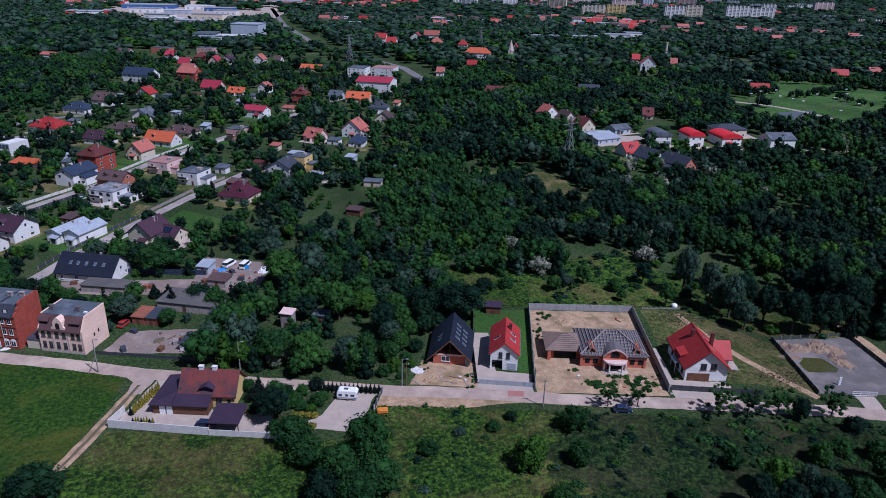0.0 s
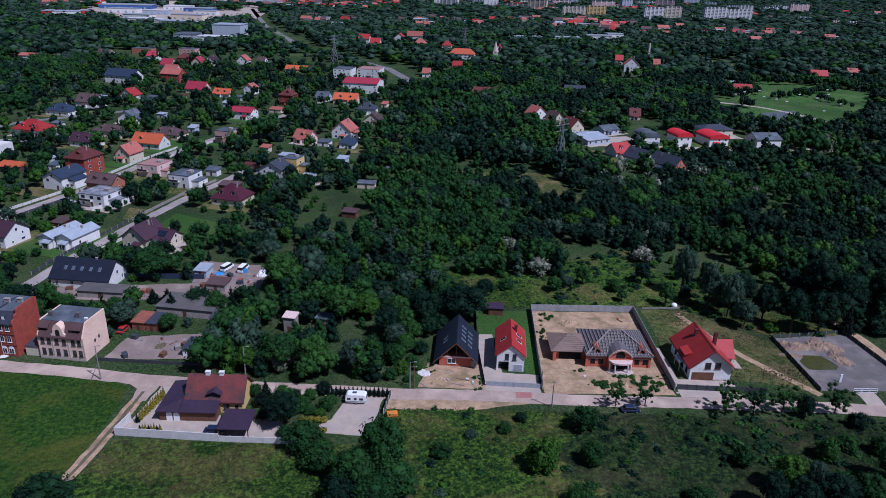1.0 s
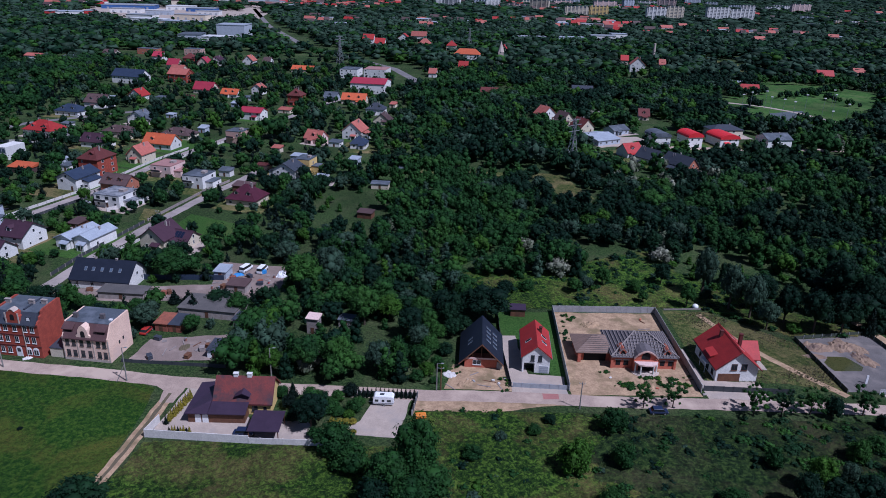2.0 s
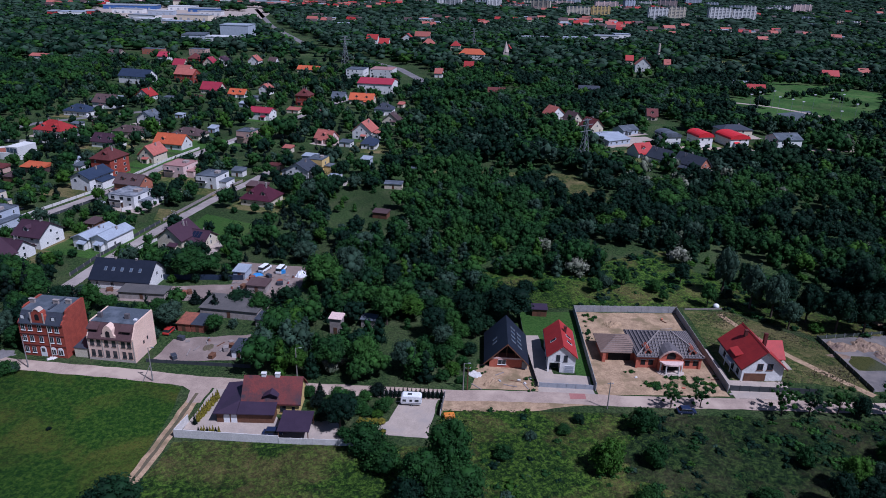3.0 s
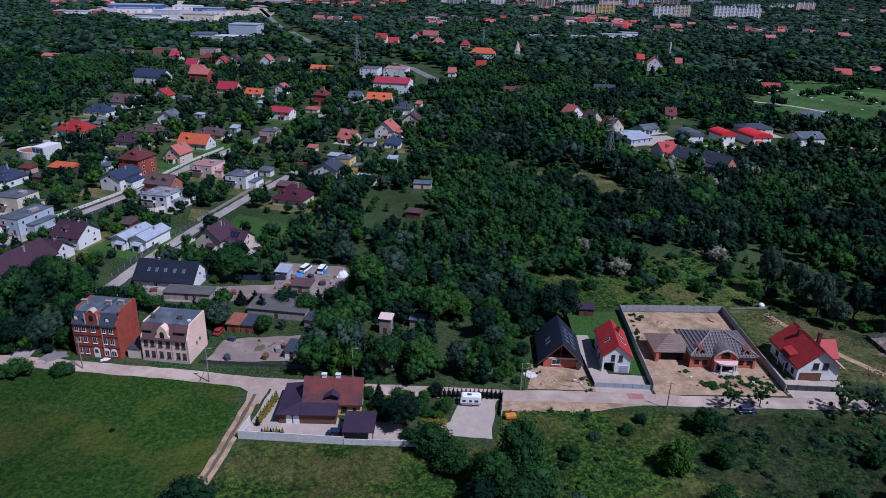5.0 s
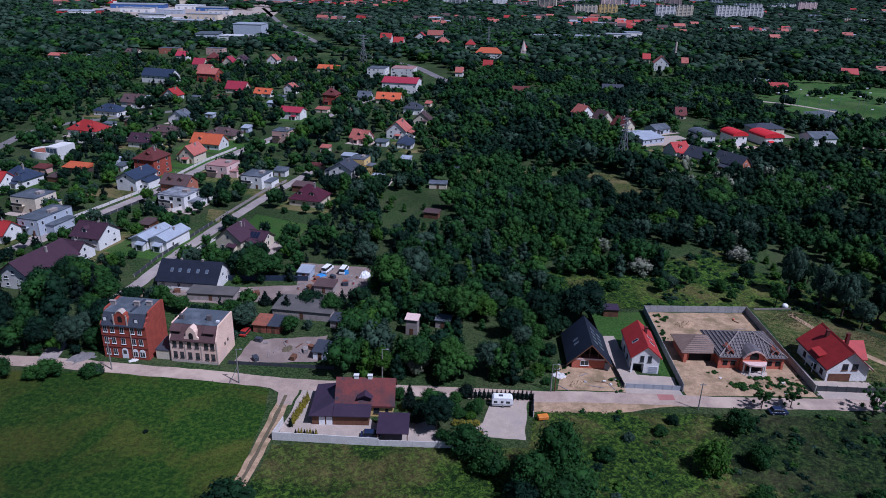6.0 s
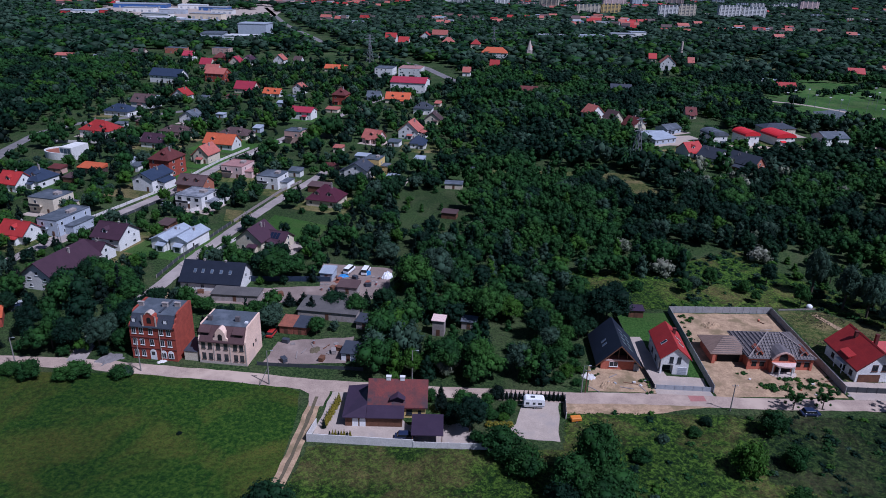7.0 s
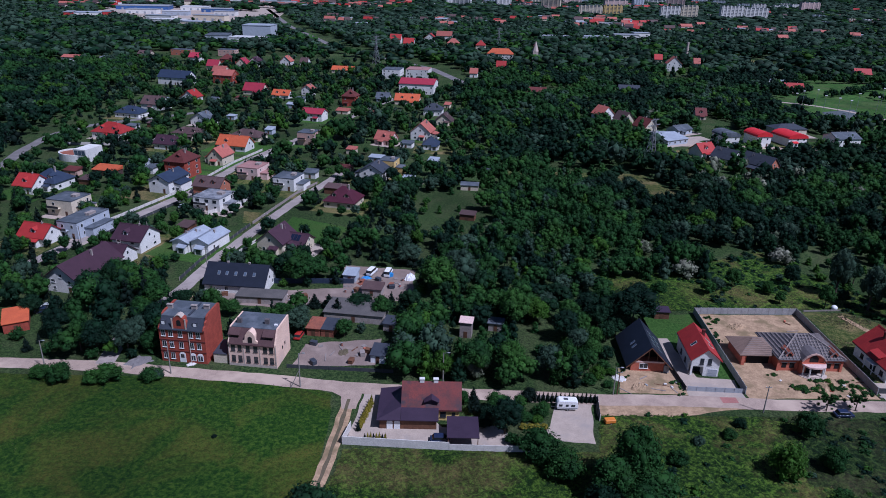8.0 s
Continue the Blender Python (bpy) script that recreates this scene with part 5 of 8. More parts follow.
def round_house():
    t = thing("house", pose(-211, 336, 0, 0, 0, -14), "round white modern house with a rust-red roof terrace", "house")
    CLEAR.append((-211, 334, 12, 18, -14))
    n = 24
    for nm, r0, r1, z0, z1, m in (("wall", 10.0, 9.3, -0.2, 3.6, M_WHITE), ("roof", 9.3, 0.0, 2.6, 2.9, M_RUST)):
        bm = bmesh.new()
        ring = [(math.cos(math.pi * (0.55 + 1.35 * i / n)), math.sin(math.pi * (0.55 + 1.35 * i / n))) for i in range(n + 1)]
        if r1:
            outer, inner = [(x * r0, y * r0 * 0.7 + 7) for x, y in ring], [(x * r1, y * r1 * 0.7 + 7) for x, y in ring]
            slab(bm, outer + inner[::-1], z0, z1)
        else:
            slab(bm, [(x * r0, y * r0 * 0.7 + 7) for x, y in ring], z0, z1)
        part(nm, bm, m, t)
    v = part("glazed_block", box(bmesh.new(), 3.0, 10.0, 1.0, 13, -0.2, 6.6), M_WHITE, t)
    for z in (0.5, 3.7):
        for i in range(3):
            part("pane", box(bmesh.new(), 3.5 + 2.1 * i, 5.3 + 2.1 * i, 0.93, 0.997, z, z + 2.3), glass("blue glass", (0.05, 0.07, 0.1)), v)


round_house()

# ---- village and scattered houses ----
house(-215.7, 388.0, -14, 18.8, 13, 3.4, "hip", 5, M_WHITE, M_RED, "white villa under a steep bright red tiled roof", chimney=2)
house(-198.5, 289.3, -14, 12.8, 12, 3.4, "hip", 5, M_WHITE, M_BLUE, "house under a dark blue hipped roof")
house(-203.7, 283.3, -14, 9.4, 10, 3.5, "gable_x", 4, M_WHITE, M_RED, "white house under a red tiled gable roof")
house(-174.0, 256.6, -14, 11.6, 11, 6.2, "flat", 0, M_CREAM, M_GREYR, "cream cube house with a flat roof")
house(-158.9, 232.9, -14, 8.5, 17, 6, "flat", 0, M_GREYW, M_GREYR, "pale grey-blue house with a flat roof")
house(-168.2, 225.3, -14, 10.5, 9, 3.2, "gable_x", 3.5, M_WHITE, M_RED, "white house under a red roof")
house(-138.3, 188.5, -14, 11.2, 20, 4.6, "gable_y", 4.2, M_WHITE, M_PURPLE, "large white house with a purple-brown metal roof", over=0.7)
house(-133.9, 208.6, -14, 9.2, 9, 3, "gable_x", 3.4, M_WHITE, M_PURPLE, "lower wing under a purple-brown roof")
house(-132.9, 221.3, -14, 10.9, 11, 4.4, "gable_x", 3.6, M_WHITE, M_PURPLE, "white house under a purple-brown gable roof")
house(-115.0, 222.7, -16, 6.4, 14, 3.6, "gable_y", 1.3, M_WHITE, M_PALER, "white modern bungalow with a pale flat roof", chimney=2, pale=False)
house(-107.8, 221.5, -16, 6.7, 13, 4.0, "gable_y", 1.5, M_WHITE, M_PALER, "white modern house with dark glazed bays", chimney=1, pale=False)
house(-119.9, 266.7, -16, 12.3, 12, 5.2, "flat", 0, M_WHITE, M_SOLARR, "white box house with black stripes and a flat roof", chimney=0, win=1.3, pale=False)
house(-147.5, 288.7, -14, 9.8, 15, 5.4, "gable_y", 2.6, M_WHITE, M_BLUE, "white two-storey house under a blue metal roof")
house(-126.4, 286.8, -14, 12.7, 9, 4, "gable_x", 3.2, M_BRICKO, M_BROWN, "brick house under a brown roof")
house(-148.3, 310.5, -14, 10.5, 13, 8.2, "hip", 4.5, M_BRICK, M_DKRED, "tall red brick house under a dark red hipped roof")
house(-173.0, 365.1, -14, 15.0, 9, 3.2, "gable_x", 3.6, M_WHITE, M_PURPLE, "white house under a plum-coloured roof")
house(-138.4, 365.7, -14, 17.0, 10, 3.2, "gable_x", 4.2, M_WHITE, M_ORANGE, "white house under a long orange tiled roof")
house(-137.9, 336.5, -14, 8.2, 11, 4.5, "gable_y", 4, M_CREAM, M_SALMR, "cream house under a faded red roof with solar panels")
house(-115.3, 312.0, -14, 10.6, 12, 5.6, "flat", 0, M_PINKW, M_PINKR, "pale pink two-storey house with balconies")
house(-95.0, 296.4, -14, 10.2, 11, 5.6, "flat", 0, M_WHITE, M_GREYR, "white two-storey house with a grey flat roof")
house(-137.8, 389.8, -14, 18.1, 11, 2.6, "hip", 3.4, M_CREAM, M_BROWN, "low house under a wide brown hipped roof")
house(-170.8, 389.5, -14, 18.5, 10, 3.4, "hip", 3, M_CREAM, M_BROWN, "cream house under brown roofs", far=True)
house(-176.5, 429.4, -14, 11.8, 10, 3.5, "gable_y", 4, M_WHITE, M_GREYR, "white house with a steep grey gable roof")
house(-83.9, 222.7, -16, 9.8, 11, 4.2, "gable_y", 4, M_CREAM, M_PURPLE, "cream house under a purple-brown roof")
house(-75.8, 225.1, -16, 7.3, 8, 2.8, "gable_x", 2.6, M_CREAM, M_PURPLE, "low annex under a purple-brown roof with solar panels", panels=3, chimney=0)
house(-87.3, 190.5, -6, 18.7, 11, 2.9, "gable_x", 4.6, M_WHITE, M_BLACK, "long white house under a steep black roof", chimney=2, skylights=5)
house(-101.3, 382.4, -14, 9.6, 10, 7, "flat", 0, M_PINKB, M_GREYR, "pinkish cube house with a flat roof")
house(-110.1, 450.3, -14, 14.8, 10, 5, "gable_x", 2.4, M_WHITE, M_CRIM, "white two-storey house under a crimson roof")
house(-249.2, 584.4, -14, 27.9, 13, 6, "gable_x", 5, M_WHITE, M_BLUE, "long white building under a dark blue roof", far=True)
house(-224.4, 474.9, -14, 15.7, 12, 4, "gable_x", 4.5, M_WHITE, M_BROWN, "house under a grey-brown roof", far=True)
house(-229.0, 446.4, -14, 17.6, 12, 3, "hip", 4, M_WHITE, M_BLUE, "house under a dark slate roof", far=True)
house(-210.3, 508.4, -14, 11.2, 10, 3.5, "gable_y", 4.5, M_WHITE, M_RED, "white house under a bright red roof", far=True)
house(-211.6, 597.3, -14, 17.7, 12, 7, "gable_x", 4, M_BRICK, M_SALMR, "brick house under a salmon roof", far=True)
house(-172.5, 544.6, -14, 16.4, 10, 3.5, "gable_x", 5, M_CREAM, M_CRIM, "house under a crimson roof", far=True)
house(-148.5, 532.5, -14, 13.6, 8, 2.6, "gable_x", 3.2, M_WHITE, M_ORANGE, "low house under an orange roof", far=True)
house(-131.1, 548.4, -14, 8.8, 8, 5, "gable_y", 3, M_WHITE, M_SALMR, "small pale pink house", far=True)
house(-45.5, 567.4, -8, 28.5, 25, 8, "gable_x", 3, M_WHITE, M_CRIM, "large white school under a crimson roof", far=True, storeys=2)
house(-71.9, 650.0, -8, 16.6, 20, 8, "flat", 0, M_WHITE, M_GREYR, "white annex of the school with a flat roof", far=True)
house(-48.1, 654.3, -8, 21.0, 22, 8, "flat", 0, M_WHITE, M_PINKR, "white wing of the school with a flat roof", far=True)
house(-50.8, 517.2, -8, 18.1, 10, 3.4, "gable_x", 4, M_CREAM, M_ORANGE, "long cream house under an orange roof", far=True)
house(-30.9, 478.0, -8, 12.6, 10, 4, "hip", 4, M_WHITE, M_SLATE, "white house under a slate blue roof")
house(-23.5, 446.3, -8, 11.1, 10, 2.6, "gable_y", 4.5, M_CREAM, M_BROWN, "house under a steep grey-brown roof", far=True)
house(-37.1, 402.1, -14, 11.9, 12, 5, "gable_y", 5, M_WHITE, M_SALMR, "white gabled house with a salmon red roof")
house(-30.6, 378.9, -4, 8.8, 9, 2.8, "hip", 4, M_WHITE, M_BLUE, "white cottage under a dark blue roof")
house(-58.3, 388.3, -25, 10.5, 9, 3, "gable_x", 4, M_PINKW, M_SALMR, "pink house beside a glazed porch", far=True)
house(-51.2, 324.6, -14, 7.8, 9, 7.2, "flat", 0, M_YELLOW, M_GREYR, "tall yellow house with a flat roof")
house(-57.5, 312.3, -14, 11.3, 11, 5.2, "gable_y", 3.2, M_WHITE, M_SLATE, "white house under a slate roof")
house(-40.3, 310.9, -8, 5.8, 6, 2.6, "flat", 0, M_WHITE, M_PALER, "small white garage with a flat roof", chimney=0, name="garage", category="garage")
house(-92.9, 506.5, -14, 10.0, 10, 7, "hip", 5, M_BRICK, M_DKRED, "red brick villa with a steep red roof", far=True)
house(-70.1, 529.1, -8, 9.8, 10, 3, "gable_x", 3, M_GREYW, M_GREYR, "grey house behind trees", far=True)
house(-67.1, 273.0, -14, 13.3, 12, 2.8, "hip", 5.5, M_CREAM, M_MAROON, "house under a steep maroon hipped roof")
house(90.7, 477.5, 30, 11.7, 10, 4, "gable_y", 5, M_WHITE, M_SALMR, "white gabled house with a dull red roof", far=True)
house(101.7, 463.3, 30, 9.1, 10, 3.5, "gable_y", 4.5, M_CREAM, M_BROWN, "cream gabled house with a brown roof", far=True)
house(110.1, 439.3, 30, 10.9, 11, 3.5, "gable_y", 5, M_CREAM, M_DKRED, "beige gabled house with a dark red roof", far=True)
house(125.3, 377.3, 25, 10.6, 10, 3, "gable_x", 4, M_WHITE, M_RED, "white house under a red roof", far=True)
house(134.4, 360.9, 35, 9.7, 13, 3.2, "gable_y", 4.5, M_WHITE, M_SLATE, "white gabled house under a slate roof", far=True)
house(145.4, 341.6, 30, 9.1, 17, 4.5, "gable_y", 4.5, M_BRICKO, M_SLATE, "brick gabled house under a dark roof", far=True)
house(148.3, 404.2, 12, 10.1, 13, 6.4, "barrel", 2.4, M_WHITE, M_GREYR, "white house with a grey barrel roof", far=True, chimney=0)
house(168.5, 406.3, 12, 9.5, 13, 6.4, "barrel", 2.6, M_WHITE, M_BRIGHT, "white house with a bright red barrel roof", far=True, chimney=0)
house(190.8, 410.1, 12, 12.6, 16, 5, "barrel", 2.6, M_WHITE, M_BRIGHT, "white house with a bright red rounded roof", far=True, chimney=0)
house(199.3, 435.9, 8, 21.0, 12, 5, "hip", 2.6, M_CREAM, M_SLATE, "house under a wide black roof", far=True)
house(218.4, 404.2, 10, 15.8, 13, 6.4, "gable_x", 2.6, M_WHITE, M_GREYR, "white two-storey house with a grey roof", far=True)
house(117.2, 406.8, 30, 17.1, 22, 3, "gable_x", 1.8, M_GREYW, M_PALER, "long low shed with a pale metal roof", far=True, chimney=0, door=False)
house(131.5, 436.7, 30, 12.6, 10, 3, "gable_x", 2, M_GREYW, M_GREYR, "low shed with a grey roof", far=True, chimney=0, door=False)
house(-282.4, 734.7, -8, 10.8, 11, 5, "gable_x", 4, M_WHITE, M_CRIM, "house under a crimson roof", far=True)
house(-246.0, 679.1, -8, 11.2, 11, 4, "gable_x", 5, M_CREAM, M_CRIM, "house under a crimson roof", far=True)
house(-245.9, 723.5, -8, 12.4, 11, 5, "hip", 5, M_BRICK, M_DKRED, "brick house under a dark red roof", far=True)
house(-224.1, 700.8, -8, 10.6, 11, 4, "gable_y", 5, M_CREAM, M_CRIM, "house under a crimson roof", far=True)
house(-229.0, 642.9, -8, 12.1, 11, 4, "gable_x", 4, M_CREAM, M_SALMR, "house under a salmon roof", far=True)
house(-214.5, 711.7, -8, 10.8, 11, 5, "gable_y", 4, M_WHITE, M_PURPLE, "white house under a plum roof", far=True)
house(-186.1, 727.0, -8, 11.1, 11, 4, "gable_y", 5, M_WHITE, M_SALMR, "house under a faded red roof", far=True)
house(-167.9, 730.8, -8, 7.8, 11, 3, "gable_x", 4, M_WHITE, M_BROWN, "house under a brown roof", far=True)
house(-315.6, 790.4, -8, 23.0, 11, 6, "flat", 3, M_BRICKO, M_GREYR, "long brick block with a flat roof", far=True)
house(-265.1, 791.2, -8, 19.3, 11, 7, "flat", 3, M_PINKB, M_GREYR, "pinkish block with a flat roof", far=True)
house(-120.9, 679.3, -8, 21.2, 11, 3, "gable_x", 3, M_CREAM, M_ORANGE, "low house under an orange roof", far=True)
house(-369.8, 725.0, -8, 11.4, 11, 4, "flat", 3, M_WHITE, M_PALER, "pale low building with a flat roof", far=True)
house(-397.5, 709.2, -8, 17.6, 11, 5, "gable_x", 2, M_WHITE, M_SALMR, "pale hall with a red end", far=True)
house(-344.9, 761.3, -8, 13.7, 11, 4, "gable_x", 3, M_CREAM, M_BROWN, "cream house under a brown roof", far=True)
house(-89.6, 986.7, -8, 15.3, 11, 6, "gable_x", 6, M_WHITE, M_RED, "house under a red roof", far=True)
house(-68.9, 930.5, -8, 13.1, 11, 6, "gable_x", 6, M_WHITE, M_RED, "house under a red roof", far=True)
house(-42.6, 1017.1, -8, 16.0, 11, 6, "gable_y", 6, M_WHITE, M_RED, "house under a red roof", far=True)
house(-22.3, 1058.7, -8, 22.6, 11, 6, "gable_x", 6, M_WHITE, M_SALMR, "house under a faded red roof", far=True)
house(-10.8, 946.0, -8, 15.1, 11, 6, "hip", 6, M_CREAM, M_SALMR, "house under a faded red roof", far=True)
house(24.8, 926.3, -8, 12.0, 11, 6, "hip", 6, M_CREAM, M_RED, "house under a red roof", far=True)
house(42.8, 829.2, -8, 29.8, 11, 6, "hip", 6, M_WHITE, M_ORANGE, "large white house under an orange roof", far=True)
house(5.4, 671.7, -8, 7.1, 11, 4, "gable_x", 4, M_WHITE, M_SALMR, "house under a red roof", far=True)
house(36.1, 727.2, -8, 9.5, 11, 4, "gable_x", 5, M_CREAM, M_RED, "house under a bright red roof", far=True)
house(53.9, 574.4, -8, 14.4, 11, 3, "gable_x", 3, M_CREAM, M_DKRED, "low house under a dark red roof", far=True)
house(90.4, 888.8, -8, 9.5, 11, 6, "gable_y", 6, M_CREAM, M_RED, "house under a red roof", far=True)
house(134.8, 592.8, -8, 17.2, 11, 4, "gable_x", 3, M_GREYW, M_SLATE, "low house under a slate roof", far=True)
house(159.8, 488.2, -8, 7.2, 11, 3, "gable_x", 4, M_CREAM, M_DKRED, "house with a dark red roof among trees", far=True)
house(223.8, 755.5, -8, 15.7, 11, 8, "gable_y", 7, M_WHITE, M_SALMR, "white house with a steep roof", far=True)
house(224.2, 814.5, -8, 8.4, 11, 6, "gable_x", 5, M_CREAM, M_RED, "house under a red roof", far=True)
house(261.2, 791.6, -8, 6.9, 11, 5, "gable_x", 5, M_CREAM, M_SALMR, "small house under a faded red roof", far=True)
house(413.7, 730.7, -8, 16.1, 11, 5, "gable_x", 5, M_CREAM, M_RED, "house under a red roof", far=True)
house(290.9, 623.5, -8, 15.6, 11, 4, "gable_x", 4, M_CREAM, M_RED, "house under a red roof", far=True)
house(469.3, 766.6, -8, 11.4, 11, 5, "gable_x", 4, M_CREAM, M_SALMR, "house under a red roof", far=True)
house(297.4, 671.6, -8, 19.1, 11, 4, "flat", 3, M_WHITE, M_PALER, "pale low building with a flat roof", far=True)


# ---- where trees and outbuildings may stand ----
def inside(x, y, poly):
    hit = False
    for (ax, ay), (bx, by) in zip(poly, poly[1:] + poly[:1]):
        if (ay > y) != (by > y) and x < ax + (y - ay) * (bx - ax) / (by - ay):
            hit = not hit
    return hit


VILLAGE = [(-143, 147), (-340, 392), (-259, 454), (-363, 814), (-136, 840), (-20, 617), (8, 374), (-32, 310), (-57, 290), (-26, 252), (-20, 213), (-24, 191), (-35, 176), (-33, 148)]
OPEN = [
    [(20, 203), (50, 206), (72, 212), (90, 214), (99, 204), (116, 190), (147, 174), (160, 128), (-200, 128), (-200, 152), (-62, 148), (-36, 144), (12, 141), (19, 165), (33, 184)],
    [(-400, -50), (400, -50), (400, 136), (-30, 141), (-60, 146), (-400, 152)],
    [(5, 340), (31, 341), (77, 340), (90, 297), (64, 293), (62, 328), (8, 326)],
    [(230, 525), (252, 596), (300, 625), (322, 695), (356, 712), (400, 690), (420, 640), (340, 520), (300, 470), (262, 452)],
    [(120, 420), (202, 450), (250, 440), (218, 400), (169, 384), (145, 397)],
]
OPEN += [
    [(-720, 1385), (-560, 1290), (-400, 1225), (-340, 1420), (-400, 1640), (-760, 1640)],
    [(-330, 930), (-250, 930), (-255, 1005), (-330, 1005)],
    [(-57, 214), (-33, 211), (-33, 186), (-47, 185), (-98, 182), (-104, 192), (-55, 198)],
    [(-60, 163), (-39, 166), (-37, 144), (-64, 144)],
    [(-105, 268), (-58, 262), (-60, 232), (-102, 250)],
    [(-25, 263), (-12, 254), (-20, 245), (-33, 254)],
    [(60, 236), (70, 205), (95, 215), (92, 236)],
    [(327, 868), (348, 936), (362, 900), (388, 795), (368, 750), (333, 782)],
]
ROADS = [
    ([(-104, 190), (-101.5, 214), (-93.8, 250.8), (-84.4, 291), (-78, 309)], 6),
    ([(-153.7, 232.6), (-147.8, 250.9), (-134, 292), (-125.5, 341), (-107.4, 400), (-85, 471)], 8),
    ([(-236, 320), (-250, 393), (-241, 422), (-190, 470)], 9),
    ([(-449, 1763), (-290, 1249), (-163, 920), (-36, 730), (0, 620)], 22),
]


def near_road(x, y):
    for pts, w in ROADS:
        for (ax, ay), (bx, by) in zip(pts, pts[1:]):
            dx, dy = bx - ax, by - ay
            f = min(1, max(0, ((x - ax) * dx + (y - ay) * dy) / (dx * dx + dy * dy)))
            if math.hypot(x - ax - f * dx, y - ay - f * dy) < w:
                return True
    return False


def blocked(x, y, r, hgt, near=1.0):
    """Whether a tree would stand in a house, or so close before one that the house could not be seen."""
    for hx, hy, hw, d, yaw in CLEAR:
        if abs(x - hx) > hw + d + r + 8 or y > hy + d + r + 14 or y < hy - 60:
            continue
        c, s = math.cos(radians(yaw)), math.sin(radians(yaw))
        u, v = (x - hx) * c + (y - hy) * s, -(x - hx) * s + (y - hy) * c
        front = 1.0 + 0.55 * near * hgt * hy / 93
        if abs(u) < hw + r * 0.75 and -front < v < d + r * 0.6:
            return True
    return False


outbuildings()

# ---- halls of the town ----
M_BLUEH = mat("blue metal cladding", (0.06, 0.14, 0.36), (0.05, 0.11, 0.29), 0.5, 0.05, 0.6, 0.05)
M_REDH = mat("red metal cladding", (0.5, 0.05, 0.05), (0.42, 0.04, 0.04), 0.5, 0.05, 0.6, 0.05)
M_GREYH = mat("dull roof sheet", (0.3, 0.32, 0.35), (0.22, 0.24, 0.27), 0.7, 0.04, 0.5, 0.05)
for x, y, yaw, w, d, h, wl, rf, lb in ((-286, 1010, -3, 40, 34, 17, M_GREYW, M_PALER, "tall pale grey warehouse hall"), (-286, 946, -5, 42, 26, 6, M_WHITE, M_WHITER, "low white warehouse hall beside a taller one"), (-330, 968, 8, 30, 40, 6, M_GREYW, M_GREYR, "low hall with a dark grey roof"),
                                       (-672, 1320, 16, 44, 40, 9, M_WHITE, M_PALER, "white retail hall between red-clad ends"), (-700, 1305, 16, 14, 42, 10, M_REDH, M_GREYH, "red-clad end of a retail hall"), (-648, 1345, 16, 14, 42, 10, M_REDH, M_GREYH, "red-clad end of a retail hall"),
                                       (-498, 1240, -6, 60, 26, 6, M_WHITE, M_WHITER, "low white retail hall"), (-425, 1205, -6, 78, 24, 6, M_CREAM, M_PALER, "low cream retail hall"), (-540, 1310, -6, 50, 26, 8, M_WHITE, M_GREYH, "low white shop hall"), (-455, 1330, -6, 60, 24, 9, M_CREAM, M_GREYH, "low cream shop hall"),
                                       (-690, 1610, 10, 110, 60, 8, M_BLUEH, M_GREYH, "wide blue-clad furniture hall"), (-585, 1640, 10, 60, 50, 7, M_WHITE, M_WHITER, "white hall beside a blue one"), (-520, 1580, 0, 60, 40, 7, M_BLUEH, M_GREYH, "blue-clad retail hall beside car parks"), (-640, 1480, 4, 60, 30, 8, M_WHITE, M_GREYH, "low pale shop hall"), (-560, 1450, 4, 50, 24, 8, M_GREYW, M_WHITER, "low grey shop hall"), (-470, 1480, 0, 44, 24, 8, M_WHITE, M_GREYH, "low pale shop hall"),
                                       (-820, 1860, 4, 120, 60, 12, M_GREYW, M_GREYH, "wide grey hall in the distance"), (-620, 1960, 4, 100, 60, 12, M_WHITE, M_PALER, "wide pale hall in the distance"), (-450, 1900, 4, 80, 50, 12, M_PINKW, M_GREYH, "wide dull hall in the distance"),
                                       (152, 1110, 4, 44, 20, 5, M_PINKB, M_GREYH, "long low brick hall"), (215, 1120, 4, 42, 20, 5, M_GREYW, M_PALER, "long low grey hall"), (270, 1145, 4, 40, 20, 7, M_WHITE, M_GREYH, "white industrial hall among far trees"), (300, 1165, 4, 26, 16, 9, M_WHITE, M_PALER, "pale industrial shed beside a hall"), (318, 1400, 4, 66, 30, 8, M_WHITE, M_GREYH, "white industrial hall with a flat roof"), (240, 1420, 4, 40, 24, 8, M_BLUEH, M_PALER, "blue industrial hall with a flat roof")):
    t = thing("hall", pose(x, y, 0, 0, 0, yaw), lb, "hall")
    CLEAR.append((x, y, w / 2, d, yaw))
    part("wall", box(bmesh.new(), -w / 2, w / 2, 0, d, -0.5, h), wl, t)
    part("roof", box(bmesh.new(), -w / 2 - 0.4, w / 2 + 0.4, -0.4, d + 0.4, h + 0.004, h + 0.9), rf, t)
    for i in range(4):
        part("gate", box(bmesh.new(), -w / 2 + (i + 0.5) * w / 4 - 2.2, -w / 2 + (i + 0.5) * w / 4 + 2.2, -0.12, -0.004, 0, 4.2), M_GARAGE, t)

